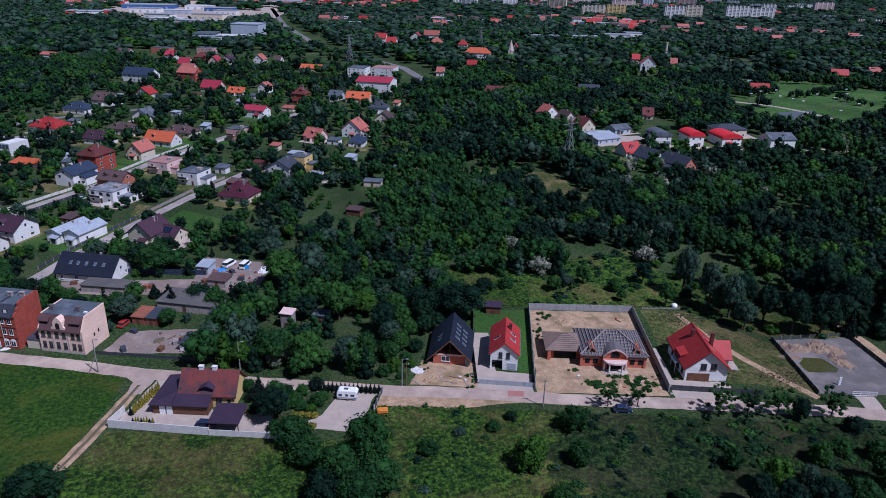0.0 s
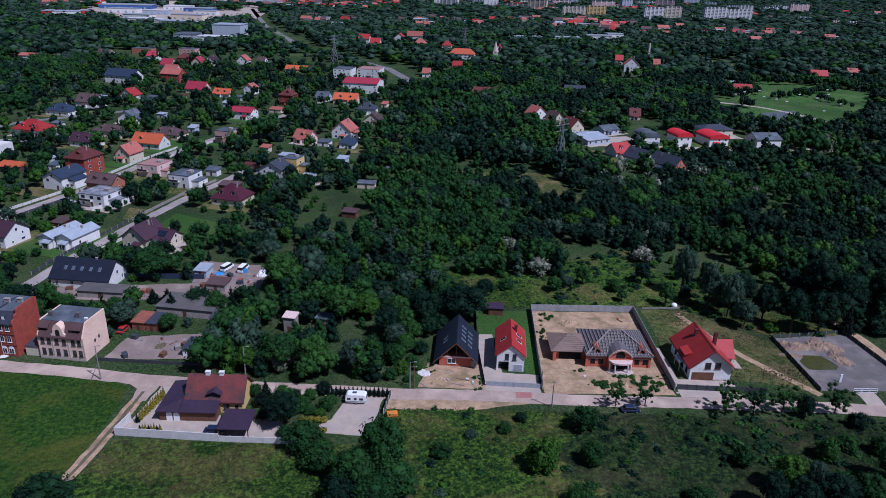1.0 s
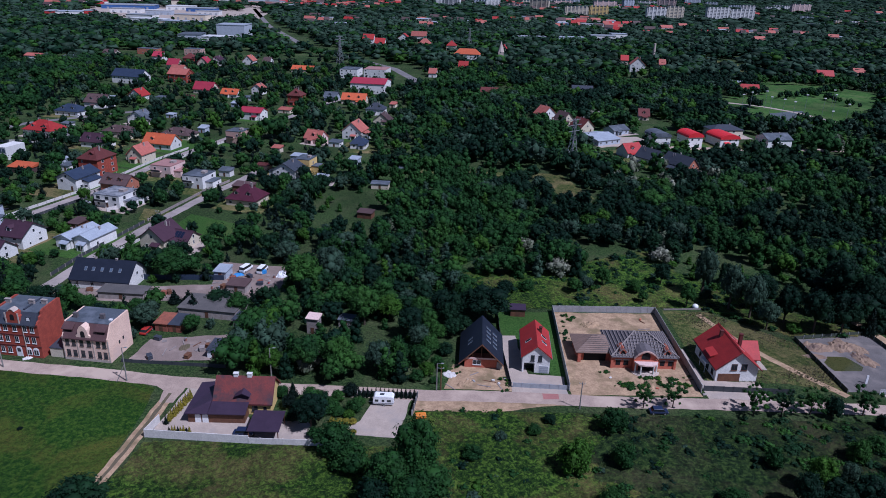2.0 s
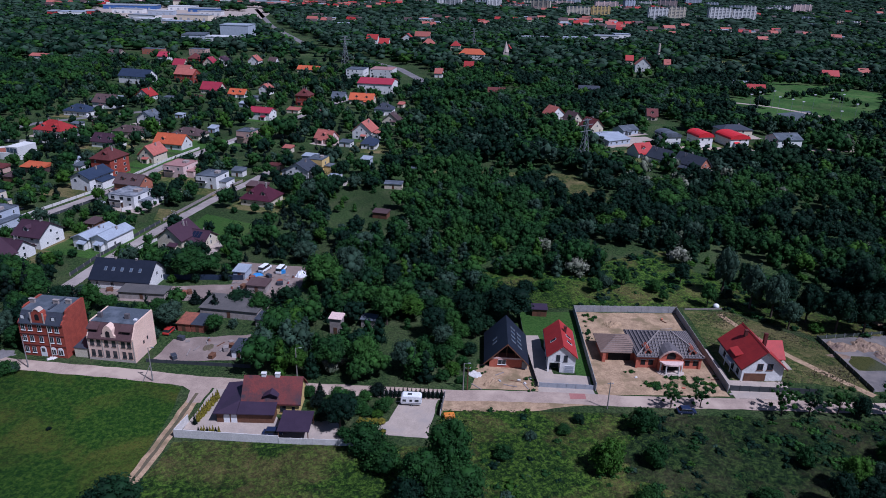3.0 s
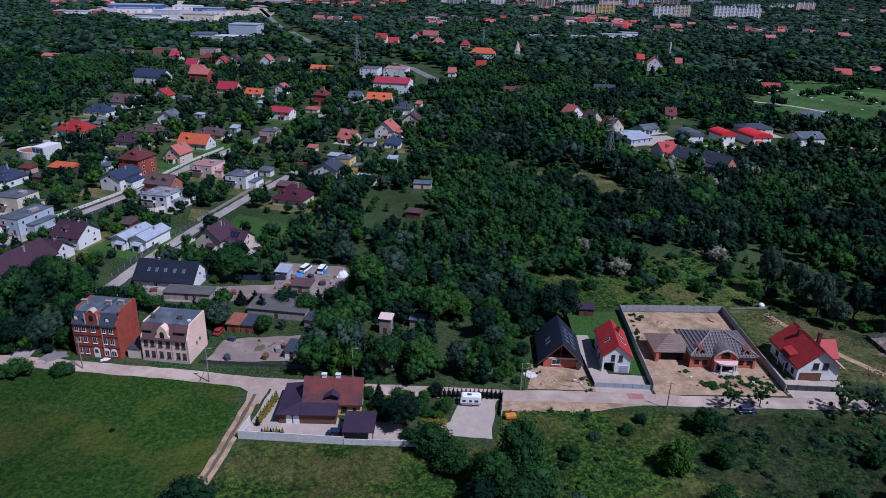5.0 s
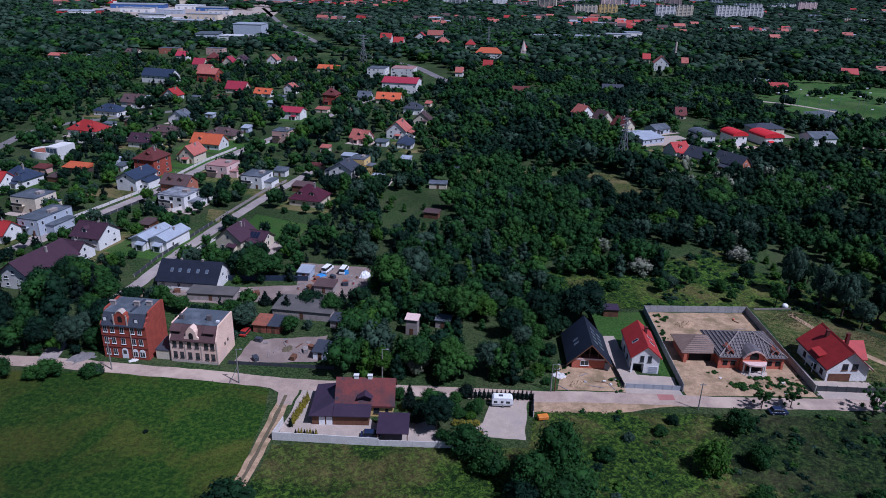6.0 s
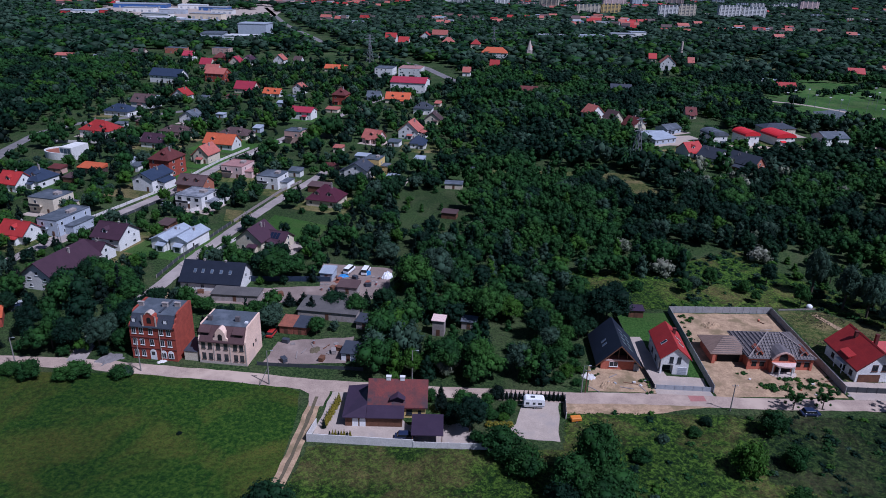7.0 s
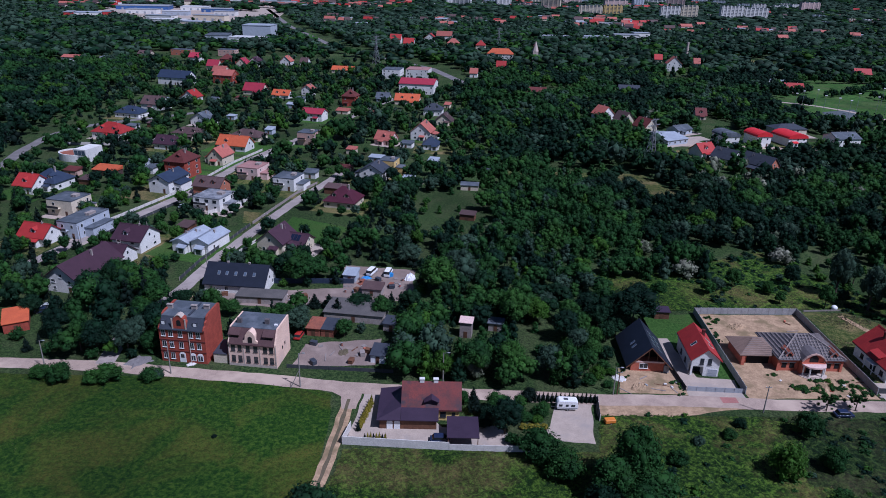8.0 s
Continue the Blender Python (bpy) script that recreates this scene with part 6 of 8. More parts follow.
# ---- trees ----
def leaf(name, c1, c2, c3=None, rough=0.7):
    m = mat(name, c1, c2, rough, 0.11, 0.9, 0.0, c3=c3, patch=0.035, island=0.4, spec=0.12)
    n, l = m.node_tree.nodes, m.node_tree.links
    b = n["Principled BSDF"]
    through_leaf = n.new("ShaderNodeBsdfTranslucent")
    l.new(b.inputs["Base Color"].links[0].from_socket, through_leaf.inputs["Color"])
    blend = n.new("ShaderNodeMixShader")
    blend.inputs[0].default_value = 0.28
    l.new(b.outputs[0], blend.inputs[1])
    l.new(through_leaf.outputs[0], blend.inputs[2])
    l.new(blend.outputs[0], n["Material Output"].inputs["Surface"])
    return m


L_MID = leaf("green leaves", (0.023, 0.072, 0.015), (0.0115, 0.042, 0.0115), (0.035, 0.094, 0.016))
L_DARK = leaf("dark green leaves", (0.0075, 0.028, 0.0135), (0.0045, 0.018, 0.0105), (0.012, 0.038, 0.0135))
# silvery trees nearby; on far woods its paler, bluer tone stands in for haze
L_PALE = leaf("silvery and haze-pale leaves", (0.046, 0.084, 0.052), (0.03, 0.058, 0.038))
L_LIME = leaf("fresh yellow-green leaves", (0.045, 0.11, 0.011), (0.03, 0.08, 0.01))
L_CON = leaf("conifer needles", (0.0065, 0.017, 0.0115), (0.0045, 0.012, 0.009))
L_BLOOM = leaf("white blossom", (0.26, 0.26, 0.2), (0.06, 0.09, 0.045))
M_BARK = mat("bark", (0.09, 0.07, 0.05), (0.06, 0.045, 0.035), 0.95, 2.0, 9.0, 0.5)
ICO = bmesh.new()
bmesh.ops.create_icosphere(ICO, subdivisions=1, radius=1)
ICO_V = np.array([v.co[:] for v in ICO.verts])
ICO_F = np.array([[v.index for v in f.verts] for f in ICO.faces])
ICO.free()

def crown(rng, lobes, leaves, size, shape):
    """A crown one metre high and about one wide, from z 0 to 1: a ragged core, small lobes round it, then leaf tips standing out of them."""
    V, F, n = [], [], 0
    cs = []
    for i in range(lobes):
        f = (i + 0.5) / lobes
        a = i * 2.4 + rng.uniform(0, 0.8)
        k = lobes ** -0.33
        if shape == "tall":
            z, r, off = 0.1 + 0.78 * f, 0.42 * k * (1.1 - 0.5 * f), 0.19 * (1.05 - 0.75 * f) * rng.uniform(0.4, 1.1)
        elif shape == "cone":
            z, r, off = 0.06 + 0.88 * f, 0.5 * k * (1.05 - f) + 0.02, 0.16 * (1.0 - f)
        elif shape == "sparse":
            z, r, off = rng.uniform(0.3, 0.95), rng.uniform(0.05, 0.09), rng.uniform(0.05, 0.42)
        else:
            up = 1 - 1.55 * f
            side = math.sqrt(max(0.0, 1 - up * up))
            reach, mid, tall = (0.3, 0.4, 0.3) if shape == "bush" else (0.27, 0.57, 0.27)
            q = rng.uniform(0.7, 1.15)
            z, r, off = mid + tall * up * q, 0.42 * k * rng.uniform(0.75, 1.25), reach * side * q
        c = np.array([off * math.cos(a), off * math.sin(a), z])
        cs.append((c, r))
    if shape in ("round", "bush"):
        cs.append((np.array([0, 0, 0.54 if shape == "round" else 0.4]), 0.27))
    for c, r in cs:
        k = r * 0.74 * (1 + 0.17 * rng.standard_normal((len(ICO_V), 1)))
        V.append(ICO_V * k * np.array([1, 1, 1.05]) + c)
        F.append(ICO_F + n)
        n += len(ICO_V)
    wts = np.array([r * r for _, r in cs])
    pick = rng.choice(len(cs), leaves, p=wts / wts.sum())
    for i in pick:
        c, r = cs[i]
        d = rng.standard_normal(3)
        d[2] = abs(d[2]) * 0.95 - 0.25
        d /= np.linalg.norm(d)
        p = c + d * r * rng.uniform(0.72, 1.2)
        d = d + 0.5 * rng.standard_normal(3) + np.array([0, 0, 0.3])
        d /= np.linalg.norm(d)
        u = np.cross(d, rng.standard_normal(3))
        u /= np.linalg.norm(u)
        v = np.cross(d, u)
        s = size * rng.uniform(0.6, 1.35)
        V.append(np.array([p - u * s, p + u * s * 0.8 - v * s * 0.5, p + v * s * 1.1 + d * s * 0.35]))
        F.append(np.array([[0, 1, 2]]) + n)
        n += 3
    return np.concatenate(V), np.concatenate(F)


RNG = np.random.default_rng(7)
NEAR = {k: [crown(RNG, a, b, s, k) for _ in range(6)] for k, a, b, s in (("round", 13, 400, 0.038), ("tall", 12, 330, 0.031), ("bush", 10, 300, 0.05), ("cone", 10, 260, 0.036))}
MIDD = {k: [crown(RNG, a, b, s, k) for _ in range(6)] for k, a, b, s in (("round", 7, 72, 0.074), ("tall", 6, 58, 0.059), ("bush", 5, 54, 0.088), ("cone", 5, 50, 0.064))}
FARR = {k: [crown(RNG, a, b, s, k) for _ in range(6)] for k, a, b, s in (("round", 2, 8, 0.18), ("bush", 2, 6, 0.19), ("tall", 2, 7, 0.14))}
FARR["cone"] = FARR["tall"]


def gather(bag, key, proto, x, y, w, hgt, lift, rng):
    v, f = proto
    a = rng.uniform(0, 6.28)
    c, s = math.cos(a), math.sin(a)
    V = np.stack([(v[:, 0] * c - v[:, 1] * s) * w + x, (v[:, 0] * s + v[:, 1] * c) * w + y, v[:, 2] * hgt + lift], 1)
    store = bag.setdefault(key, [[], [], 0])
    store[0].append(V)
    store[1].append(f + store[2])
    store[2] += len(V)


LEAVES = {"mid": L_MID, "dark": L_DARK, "pale": L_PALE, "lime": L_LIME, "con": L_CON, "bloom": L_BLOOM}
bag = {}
rng = np.random.default_rng(11)


def species(x, y, village):
    n = noise.noise(Vector((x * 0.018, y * 0.018, 1.0)))
    u = rng.random()
    if village:
        return "con" if u < 0.2 else "dark" if u < 0.5 else "lime" if u < 0.58 else "pale" if u < 0.64 else "mid"
    # past 720 m the rising pale share paints distance haze into the leaves
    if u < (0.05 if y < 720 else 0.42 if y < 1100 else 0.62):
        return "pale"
    if u < 0.075:
        return "lime"
    if u < 0.087 and y < 500:
        return "bloom"
    if y < 225 and x < 25:
        return "dark" if u > 0.72 else "pale" if u < 0.16 else "lime" if u < 0.24 else "mid"
    return "dark" if n + rng.normal(0, 0.15) + (0.2 if x > 0.3 * y + 30 else 0.0) > 0.0 else "mid"


def plant(y0, y1, step, protos, tag, keep_village, tall):
    y = y0
    while y < y1:
        half = 40 + y * 0.67
        for x in np.arange(-half, half, step):
            px, py = x + rng.uniform(-0.45, 0.45) * step, y + rng.uniform(-0.45, 0.45) * step
            big = noise.noise(Vector((px * 0.03, py * 0.03, 8.0)))
            hgt = tall * rng.uniform(0.75, 1.15) * (1 + 0.45 * big)
            vil = inside(px, py, VILLAGE)
            if vil:
                hgt *= rng.choice((0.45, 0.65, 0.85, 1.0))
                if rng.random() > keep_village:
                    continue
            if any(inside(px, py, p) for p in OPEN) or near_road(px, py):
                continue
            w = hgt * rng.uniform(0.8, 1.1)
            w = max(w, step * 1.5) if not vil else w
            if blocked(px, py, w * 0.4, hgt, rng.uniform(0.42, 1.0)):
                continue
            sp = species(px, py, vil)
            glade = noise.noise(Vector((px * 0.022, py * 0.022, 21.0)))
            if not vil and glade > 0.3 and py < 760:
                if rng.random() < 0.6:
                    continue
                hgt, w, sp = hgt * 0.4, w * 0.55, ("lime" if rng.random() < 0.3 else "mid")
            elif glade < -0.35 and rng.random() < 0.3:
                sp = "pale" if rng.random() < 0.5 else "lime"
            shape = "cone" if sp == "con" else "bush" if (vil and hgt < 4.5) or sp == "bloom" else "tall" if rng.random() < (0.48 if py < 500 else 0.3) and not vil else "round"
            if shape == "tall" or shape == "cone":
                w, hgt = w * 0.95, hgt * 1.08
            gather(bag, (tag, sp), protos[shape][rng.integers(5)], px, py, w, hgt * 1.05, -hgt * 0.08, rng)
        y += step


plant(141, 330, 5.6, NEAR, "near", 0.9, 8.5)
plant(330, 720, 8.2, MIDD, "mid", 1.0, 10)
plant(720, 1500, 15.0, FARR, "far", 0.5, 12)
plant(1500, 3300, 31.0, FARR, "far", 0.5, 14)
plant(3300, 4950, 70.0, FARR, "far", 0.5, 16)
for ax, ay, bx, by, count, size in ((345, 640, 356, 566, 16, 7), (300, 622, 322, 694, 14, 9), (264, 596, 300, 622, 10, 9), (322, 694, 400, 690, 14, 10), (336, 616, 400, 660, 14, 8), (268, 470, 272, 476, 5, 13), (258, 560, 268, 552, 5, 9), (230, 520, 238, 548, 8, 10), (300, 470, 330, 512, 9, 8), (310, 600, 330, 615, 8, 8)):
    for i in range(count):
        f = (i + 0.5) / count
        hgt = size * rng.uniform(0.7, 1.15)
        gather(bag, ("mid", "dark" if rng.random() < 0.6 else "mid"), MIDD["round"][rng.integers(6)], ax + (bx - ax) * f + rng.normal(0, 2.5), ay + (by - ay) * f + rng.normal(0, 3), hgt * rng.uniform(0.8, 1.1), hgt, -0.1 * hgt, rng)
for i in range(26):
    x, y, hgt = rng.uniform(100, 175), rng.uniform(300, 348), rng.uniform(4, 7)
    if not blocked(x, y, 3, 5):
        gather(bag, ("mid", "bloom" if i % 2 else "pale"), MIDD["bush"][rng.integers(6)], x, y, hgt * 1.2, hgt * 1.5, 0.3, rng)
TXT = {"mid": "green leafy", "dark": "dark green leafy", "pale": "silvery willow-green", "lime": "fresh yellow-green", "con": "dark conifer", "bloom": "white-flowering"}
for (tag, sp), (vs, fs, _) in bag.items():
    me = array_mesh("woods", np.concatenate(vs), np.concatenate(fs), LEAVES[sp])
    tagged(new("woods", me), f"dense {TXT[sp]} woodland and garden trees", "trees", kind="stuff")

# ---- single trees and shrubs ----
TRNG = np.random.default_rng(5)
FINE = {k: [crown(TRNG, a, b, s, k) for _ in range(3)] for k, a, b, s in (("round", 26, 2300, 0.022), ("tall", 20, 1700, 0.019), ("bush", 22, 1900, 0.027), ("cone", 12, 800, 0.035), ("sparse", 44, 2200, 0.014))}
CROWNS = {}
TRUNK = {}


def trunk_mesh():
    bm = tube(bmesh.new(), 0, 0, -0.02, 0.55, 0.03, 0.016, 7)
    for a in (0.4, 2.3, 4.4):
        beam(bm, (0, 0, 0.3), (0.16 * math.cos(a), 0.16 * math.sin(a), 0.6), 0.014)
    return finish("trunk", bm, M_BARK)


TREE_TXT = {"mid": "green leafy", "dark": "dark green", "pale": "silvery green", "lime": "fresh yellow-green", "con": "dark evergreen", "bloom": "white-flowering", "gold": "golden-green"}


def tree(x, y, h, w, shape, sp, where="in rough grass", name=""):
    key = (shape, sp, TRNG.integers(3))
    if key not in CROWNS:
        CROWNS[key] = array_mesh("crown", *FINE[shape][key[2]], LEAVES[sp])
    if "t" not in TRUNK:
        TRUNK["t"] = trunk_mesh()
    nm, cat = {"bush": ("shrub", "shrub"), "cone": ("conifer", "tree")}.get(shape, ("tree", "tree"))
    t = thing(name or nm, pose(x, y, 0), f"{TREE_TXT[sp]} {nm} with an uneven crown {where}", cat, "thujas round a garden" if name == "thuja" else "")
    h *= 0.92
    low = {"bush": 0.02, "cone": 0.0, "sparse": 0.05}.get(shape, 0.1)
    c = new("crown", CROWNS[key])
    c.parent = t
    c.matrix_local = Matrix.LocRotScale((0, 0, h * (low - 0.1)), Euler((0, 0, TRNG.uniform(0, 6.28))), (w * 1.05, w * 1.05, h * (1.06 - low)))
    o = new("trunk", TRUNK["t"])
    o.parent = t
    o.matrix_local = Matrix.LocRotScale((0, 0, 0), Euler((0, 0, TRNG.uniform(0, 6.28))), (h * 0.8, h * 0.8, h))
    return t


LEAVES["gold"] = leaf("golden hedge leaves", (0.3, 0.25, 0.03), (0.17, 0.16, 0.025))
tree(8.3, 104.3, 11.6, 10.4, "round", "mid")
tree(13.3, 108.2, 17.1, 11.2, "round", "mid")
tree(15.6, 103.1, 9.6, 11.9, "round", "mid")
tree(0.4, 110.5, 9.6, 8.5, "bush", "mid")
tree(5.8, 99.9, 9.8, 8.5, "bush", "dark")
tree(12.4, 98.8, 9.1, 9.4, "round", "mid")
tree(56.2, 125.5, 8.6, 6.9, "bush", "mid")
tree(45.6, 112.2, 10.3, 8.1, "bush", "lime")
tree(55.7, 114.1, 8.2, 5.9, "bush", "mid")
tree(87.2, 115.0, 6.7, 5.0, "bush", "mid")
tree(65.5, 135.0, 6.4, 5.6, "sparse", "mid")
tree(72.5, 135.4, 7.0, 6.4, "sparse", "mid")
tree(90.7, 133.4, 9.0, 7.4, "sparse", "mid")
tree(97.3, 133.6, 8.0, 7.8, "sparse", "dark")
tree(104.2, 134.0, 8.2, 7.6, "sparse", "mid")
tree(108.9, 133.3, 8.4, 5.3, "bush", "dark")
tree(116.6, 134.2, 8.4, 7.6, "sparse", "mid")
tree(119.0, 128.9, 5.7, 5.2, "bush", "dark")
tree(105.9, 117.2, 7.9, 4.8, "bush", "mid")
tree(92.4, 107.3, 10.8, 6.8, "round", "lime")
tree(100.7, 110.9, 7.0, 4.2, "bush", "pale")
tree(114.9, 110.0, 11.2, 8.4, "round", "mid")
tree(107.7, 104.9, 8.0, 7.0, "round", "mid")
tree(100.3, 103.0, 9.3, 8.8, "round", "dark")
tree(87.2, 102.4, 10.6, 6.5, "round", "dark")
tree(123.9, 113.8, 11.0, 9.0, "round", "mid")
tree(93.8, 102.7, 8.0, 7.7, "round", "dark")
tree(38.6, 124.1, 3.7, 3.7, "bush", "mid")
tree(42.6, 128.1, 3.6, 3.3, "bush", "dark")
tree(74.6, 103.3, 5.4, 6.6, "bush", "mid")
tree(31.1, 121.7, 3.2, 3.2, "bush", "pale")
tree(24.7, 115.7, 4.3, 4.7, "bush", "mid")
tree(30.6, 175.4, 14.0, 16.4, "round", "dark")
tree(24.0, 176.7, 10.0, 9.9, "round", "dark")
tree(-47.6, 98.1, 9.1, 11.4, "bush", "dark")
tree(51.0, 100.7, 7.9, 7.5, "bush", "mid")
tree(-72.0, 121.0, 0.9, 1.4, "bush", "con", "in a mown field")
tree(111.9, 175.7, 10.8, 8.0, "round", "pale")
tree(93.0, 188.9, 9.1, 6.0, "round", "mid")
tree(79.2, 198.0, 6.9, 4.4, "bush", "mid")
tree(111.7, 206.9, 9.1, 5.7, "round", "dark")
tree(64.3, 201.1, 6.0, 5.6, "bush", "pale")
tree(89.9, 205.3, 9.1, 6.8, "round", "dark")
tree(140.8, 174.3, 10.8, 6.0, "cone", "con")
tree(132.4, 173.7, 16.0, 11.6, "round", "dark")
tree(124.5, 173.9, 15.6, 10.0, "round", "dark")
tree(119.1, 174.5, 4.5, 5.0, "bush", "lime")
tree(150.8, 175.0, 8.1, 10.1, "bush", "dark")
tree(109.8, 182.6, 16.5, 8.6, "round", "pale")
tree(105.6, 187.9, 17.7, 9.2, "round", "pale")
tree(100.6, 197.5, 19.3, 8.4, "round", "pale")
tree(118.7, 179.6, 14.6, 8.5, "round", "dark")
tree(115.3, 188.6, 14.1, 10.6, "round", "dark")
tree(146.2, 185.1, 16.7, 12.3, "round", "dark")
tree(156.8, 185.9, 18.5, 12.4, "round", "dark")
tree(141.2, 192.3, 18.9, 12.7, "round", "dark")
tree(-10.2, 124.2, 10.0, 8.6, "round", "dark")
tree(-16.6, 135.7, 5.2, 3.9, "cone", "con")
tree(-11.6, 131.8, 6.0, 6.4, "round", "mid")
tree(-7.1, 130.8, 4.5, 5.1, "bush", "mid")
tree(-3.3, 137.6, 3.9, 4.5, "bush", "con")
tree(-1.4, 131.0, 4.5, 4.4, "bush", "mid")
tree(-19.2, 135.6, 4.6, 3.9, "bush", "mid")
tree(-4.1, 116.6, 9.2, 10.0, "bush", "mid")
tree(-103.4, 141.6, 6.2, 7.5, "bush", "mid")
tree(-114.6, 140.7, 7.7, 6.5, "bush", "mid")
tree(-93.8, 142.4, 4.2, 6.0, "bush", "mid")
tree(-106.8, 140.9, 4.6, 5.2, "bush", "mid")
tree(-120.2, 142.5, 5.0, 5.2, "bush", "mid")
tree(-92.5, 143.2, 3.5, 4.0, "bush", "pale")
tree(-104.1, 154.4, 11.0, 8.5, "round", "pale")
tree(-111.6, 153.6, 11.3, 9.8, "round", "dark")
tree(-116.5, 154.9, 10.5, 7.0, "round", "mid")
tree(-125.9, 161.8, 10.0, 8.7, "round", "dark")
tree(-128.8, 186.0, 11.0, 5.5, "cone", "con")
tree(-124.5, 191.3, 11.0, 6.5, "round", "dark")
tree(-118.5, 189.5, 11.0, 9.0, "round", "mid")
tree(-113.0, 187.9, 10.1, 11.6, "round", "mid")
tree(-106.8, 180.7, 9.9, 9.6, "round", "mid")
tree(-143.1, 184.8, 14.4, 9.0, "cone", "con")
tree(-139.6, 174.2, 7.0, 7.7, "round", "dark")
tree(-63.1, 166.9, 9.4, 9.2, "round", "pale")
tree(-50.5, 165.5, 6.0, 6.0, "round", "mid")
tree(-48.2, 182.8, 6.4, 9.9, "bush", "dark")
tree(-57.2, 182.5, 5.5, 6.6, "cone", "con")
tree(-61.3, 182.3, 5.5, 5.9, "cone", "con")
tree(-68.2, 199.9, 11.6, 14.2, "round", "mid")
tree(-53.9, 177.2, 7.2, 6.4, "cone", "con")
tree(-41.0, 177.7, 7.2, 8.1, "round", "mid")
tree(-33.5, 164.7, 7.7, 8.1, "round", "mid")
tree(-33.0, 152.5, 8.2, 8.0, "round", "mid")
tree(-27.3, 159.0, 10.0, 7.4, "round", "lime")
tree(-29.7, 147.9, 9.6, 8.4, "round", "mid")
tree(-24.0, 146.0, 8.4, 6.9, "round", "lime")
tree(-15.7, 146.2, 12.3, 9.8, "round", "mid")
tree(-7.3, 146.4, 12.3, 9.8, "round", "mid")
tree(2.5, 146.7, 10.8, 8.5, "round", "pale")
tree(7.1, 148.9, 11.2, 7.1, "round", "mid")
tree(-25.1, 193.3, 15.1, 14.0, "round", "mid")
tree(-18.0, 202.0, 13.7, 10.9, "round", "pale")
tree(-35.1, 215.0, 9.2, 9.5, "round", "pale")
tree(-3.9, 172.1, 14.0, 11.2, "round", "mid")
tree(9.6, 166.1, 10.4, 9.4, "round", "dark")
tree(18.2, 179.8, 9.1, 10.0, "round", "dark")
tree(2.9, 175.7, 9.0, 9.8, "round", "lime")
tree(11.8, 151.7, 8.2, 5.8, "bush", "mid")
for i in range(11):
    tree(-41.9 + 0.19 * i + 0.1 * (i % 2), 124.2 + 1.0 * i, 3.1 + 0.3 * (i % 3) * 0.5, 1.6, "cone", "gold" if i else "con", "along a drive", "thuja")
for i in range(8):
    tree(-40.2 + 0.62 * i, 121.4 + 0.1 * (i % 2), 1.9 + 0.25 * (i % 3), 1.15, "cone", "gold" if i % 3 else "con", "inside a garden wall", "thuja")
for i in range(17):
    tree(-4.2 + 1.0 * i, 136.6, 3.1 + 0.2 * (i % 3), 1.55, "cone", "con", "along a fence", "thuja")
for i in range(4):
    tree(-5.9 + 1.5 * i, 126.2, 1.8, 2.0, "bush", "gold", "beside a parking pad", "hedge_shrub")
for i in range(3):
    tree(-3.9 + 1.5 * i, 122.2, 1.9, 2.0, "bush", "gold", "beside a parking pad", "hedge_shrub")


for sx, sy, sh, sw, sp in ((-8, 129.5, 3.5, 4, "mid"), (-5, 129.2, 3, 3.5, "mid"), (-2.5, 128.6, 2.6, 3, "lime"), (-9.5, 134, 4.5, 4, "dark"), (-6, 134.5, 4, 3.5, "mid"), (-0.5, 133, 3.4, 3, "mid"), (-13.5, 130, 5, 4.5, "dark"), (-14.5, 126.5, 4.5, 4, "dark"), (-16.5, 131.5, 5, 4, "con"), (-9, 121, 3.5, 3.5, "mid")):
    tree(sx, sy, sh, sw, "bush", sp, "in a garden")
for sx, sy, sh, sw, sp in ((-98.5, 155, 7, 6, "mid"), (-98, 162, 9, 7, "mid"), (-102, 168, 9, 8, "dark"), (-97, 171, 8, 7, "mid"), (-104, 162, 8, 7, "pale"), (-99, 178, 8, 6.5, "dark"), (-107, 171, 9, 8, "mid"), (-90, 172, 6, 6, "mid"), (-84, 176, 6, 7, "mid"), (-78, 171, 6, 6, "dark"), (-70, 176, 5, 6, "mid"), (-66, 172, 7, 7, "mid")):
    tree(sx, sy, sh, sw, "round", sp, "behind a tenement")
for sx, sy, sh, sw in ((106, 118, 10, 9), (112, 121, 9, 8), (119, 119, 12, 10), (104, 108, 10, 9), (110, 103, 12, 10), (118, 105, 13, 11), (98, 98, 9, 8), (127, 121, 11, 9)):
    tree(sx, sy, sh * 0.6, sw * 0.65, "bush", "mid")


for sx, sy, sh, sw, shp, sp in ((12, 144.5, 4, 4, "bush", "mid"), (14.5, 147, 5, 4.5, "bush", "lime"), (13, 151, 6.5, 5.5, "round", "mid"), (17, 151, 4, 4, "bush", "mid"), (15, 156, 7, 6, "round", "mid"), (19, 157, 5, 4.5, "bush", "dark"), (12, 160, 8, 7, "round", "pale"), (17, 163, 7, 6, "round", "mid"), (21, 166, 7, 6, "round", "dark"), (14, 168, 9, 7, "round", "mid"), (20, 173, 9, 7, "round", "dark"), (24, 168, 7, 6, "round", "dark"), (12, 175, 9, 8, "round", "mid"), (16.5, 143.5, 2.2, 3, "bush", "mid"), (18.5, 149, 2.5, 3, "bush", "lime"), (60, 197, 6, 6, "round", "mid"), (70, 203, 8, 6, "round", "mid"), (45, 198, 5, 6, "bush", "mid"), (80, 191, 5, 4, "round", "mid"), (38, 196, 6, 7, "bush", "dark"), (100, 192, 6, 5, "round", "dark")):
    tree(sx, sy, sh, sw, shp, sp)


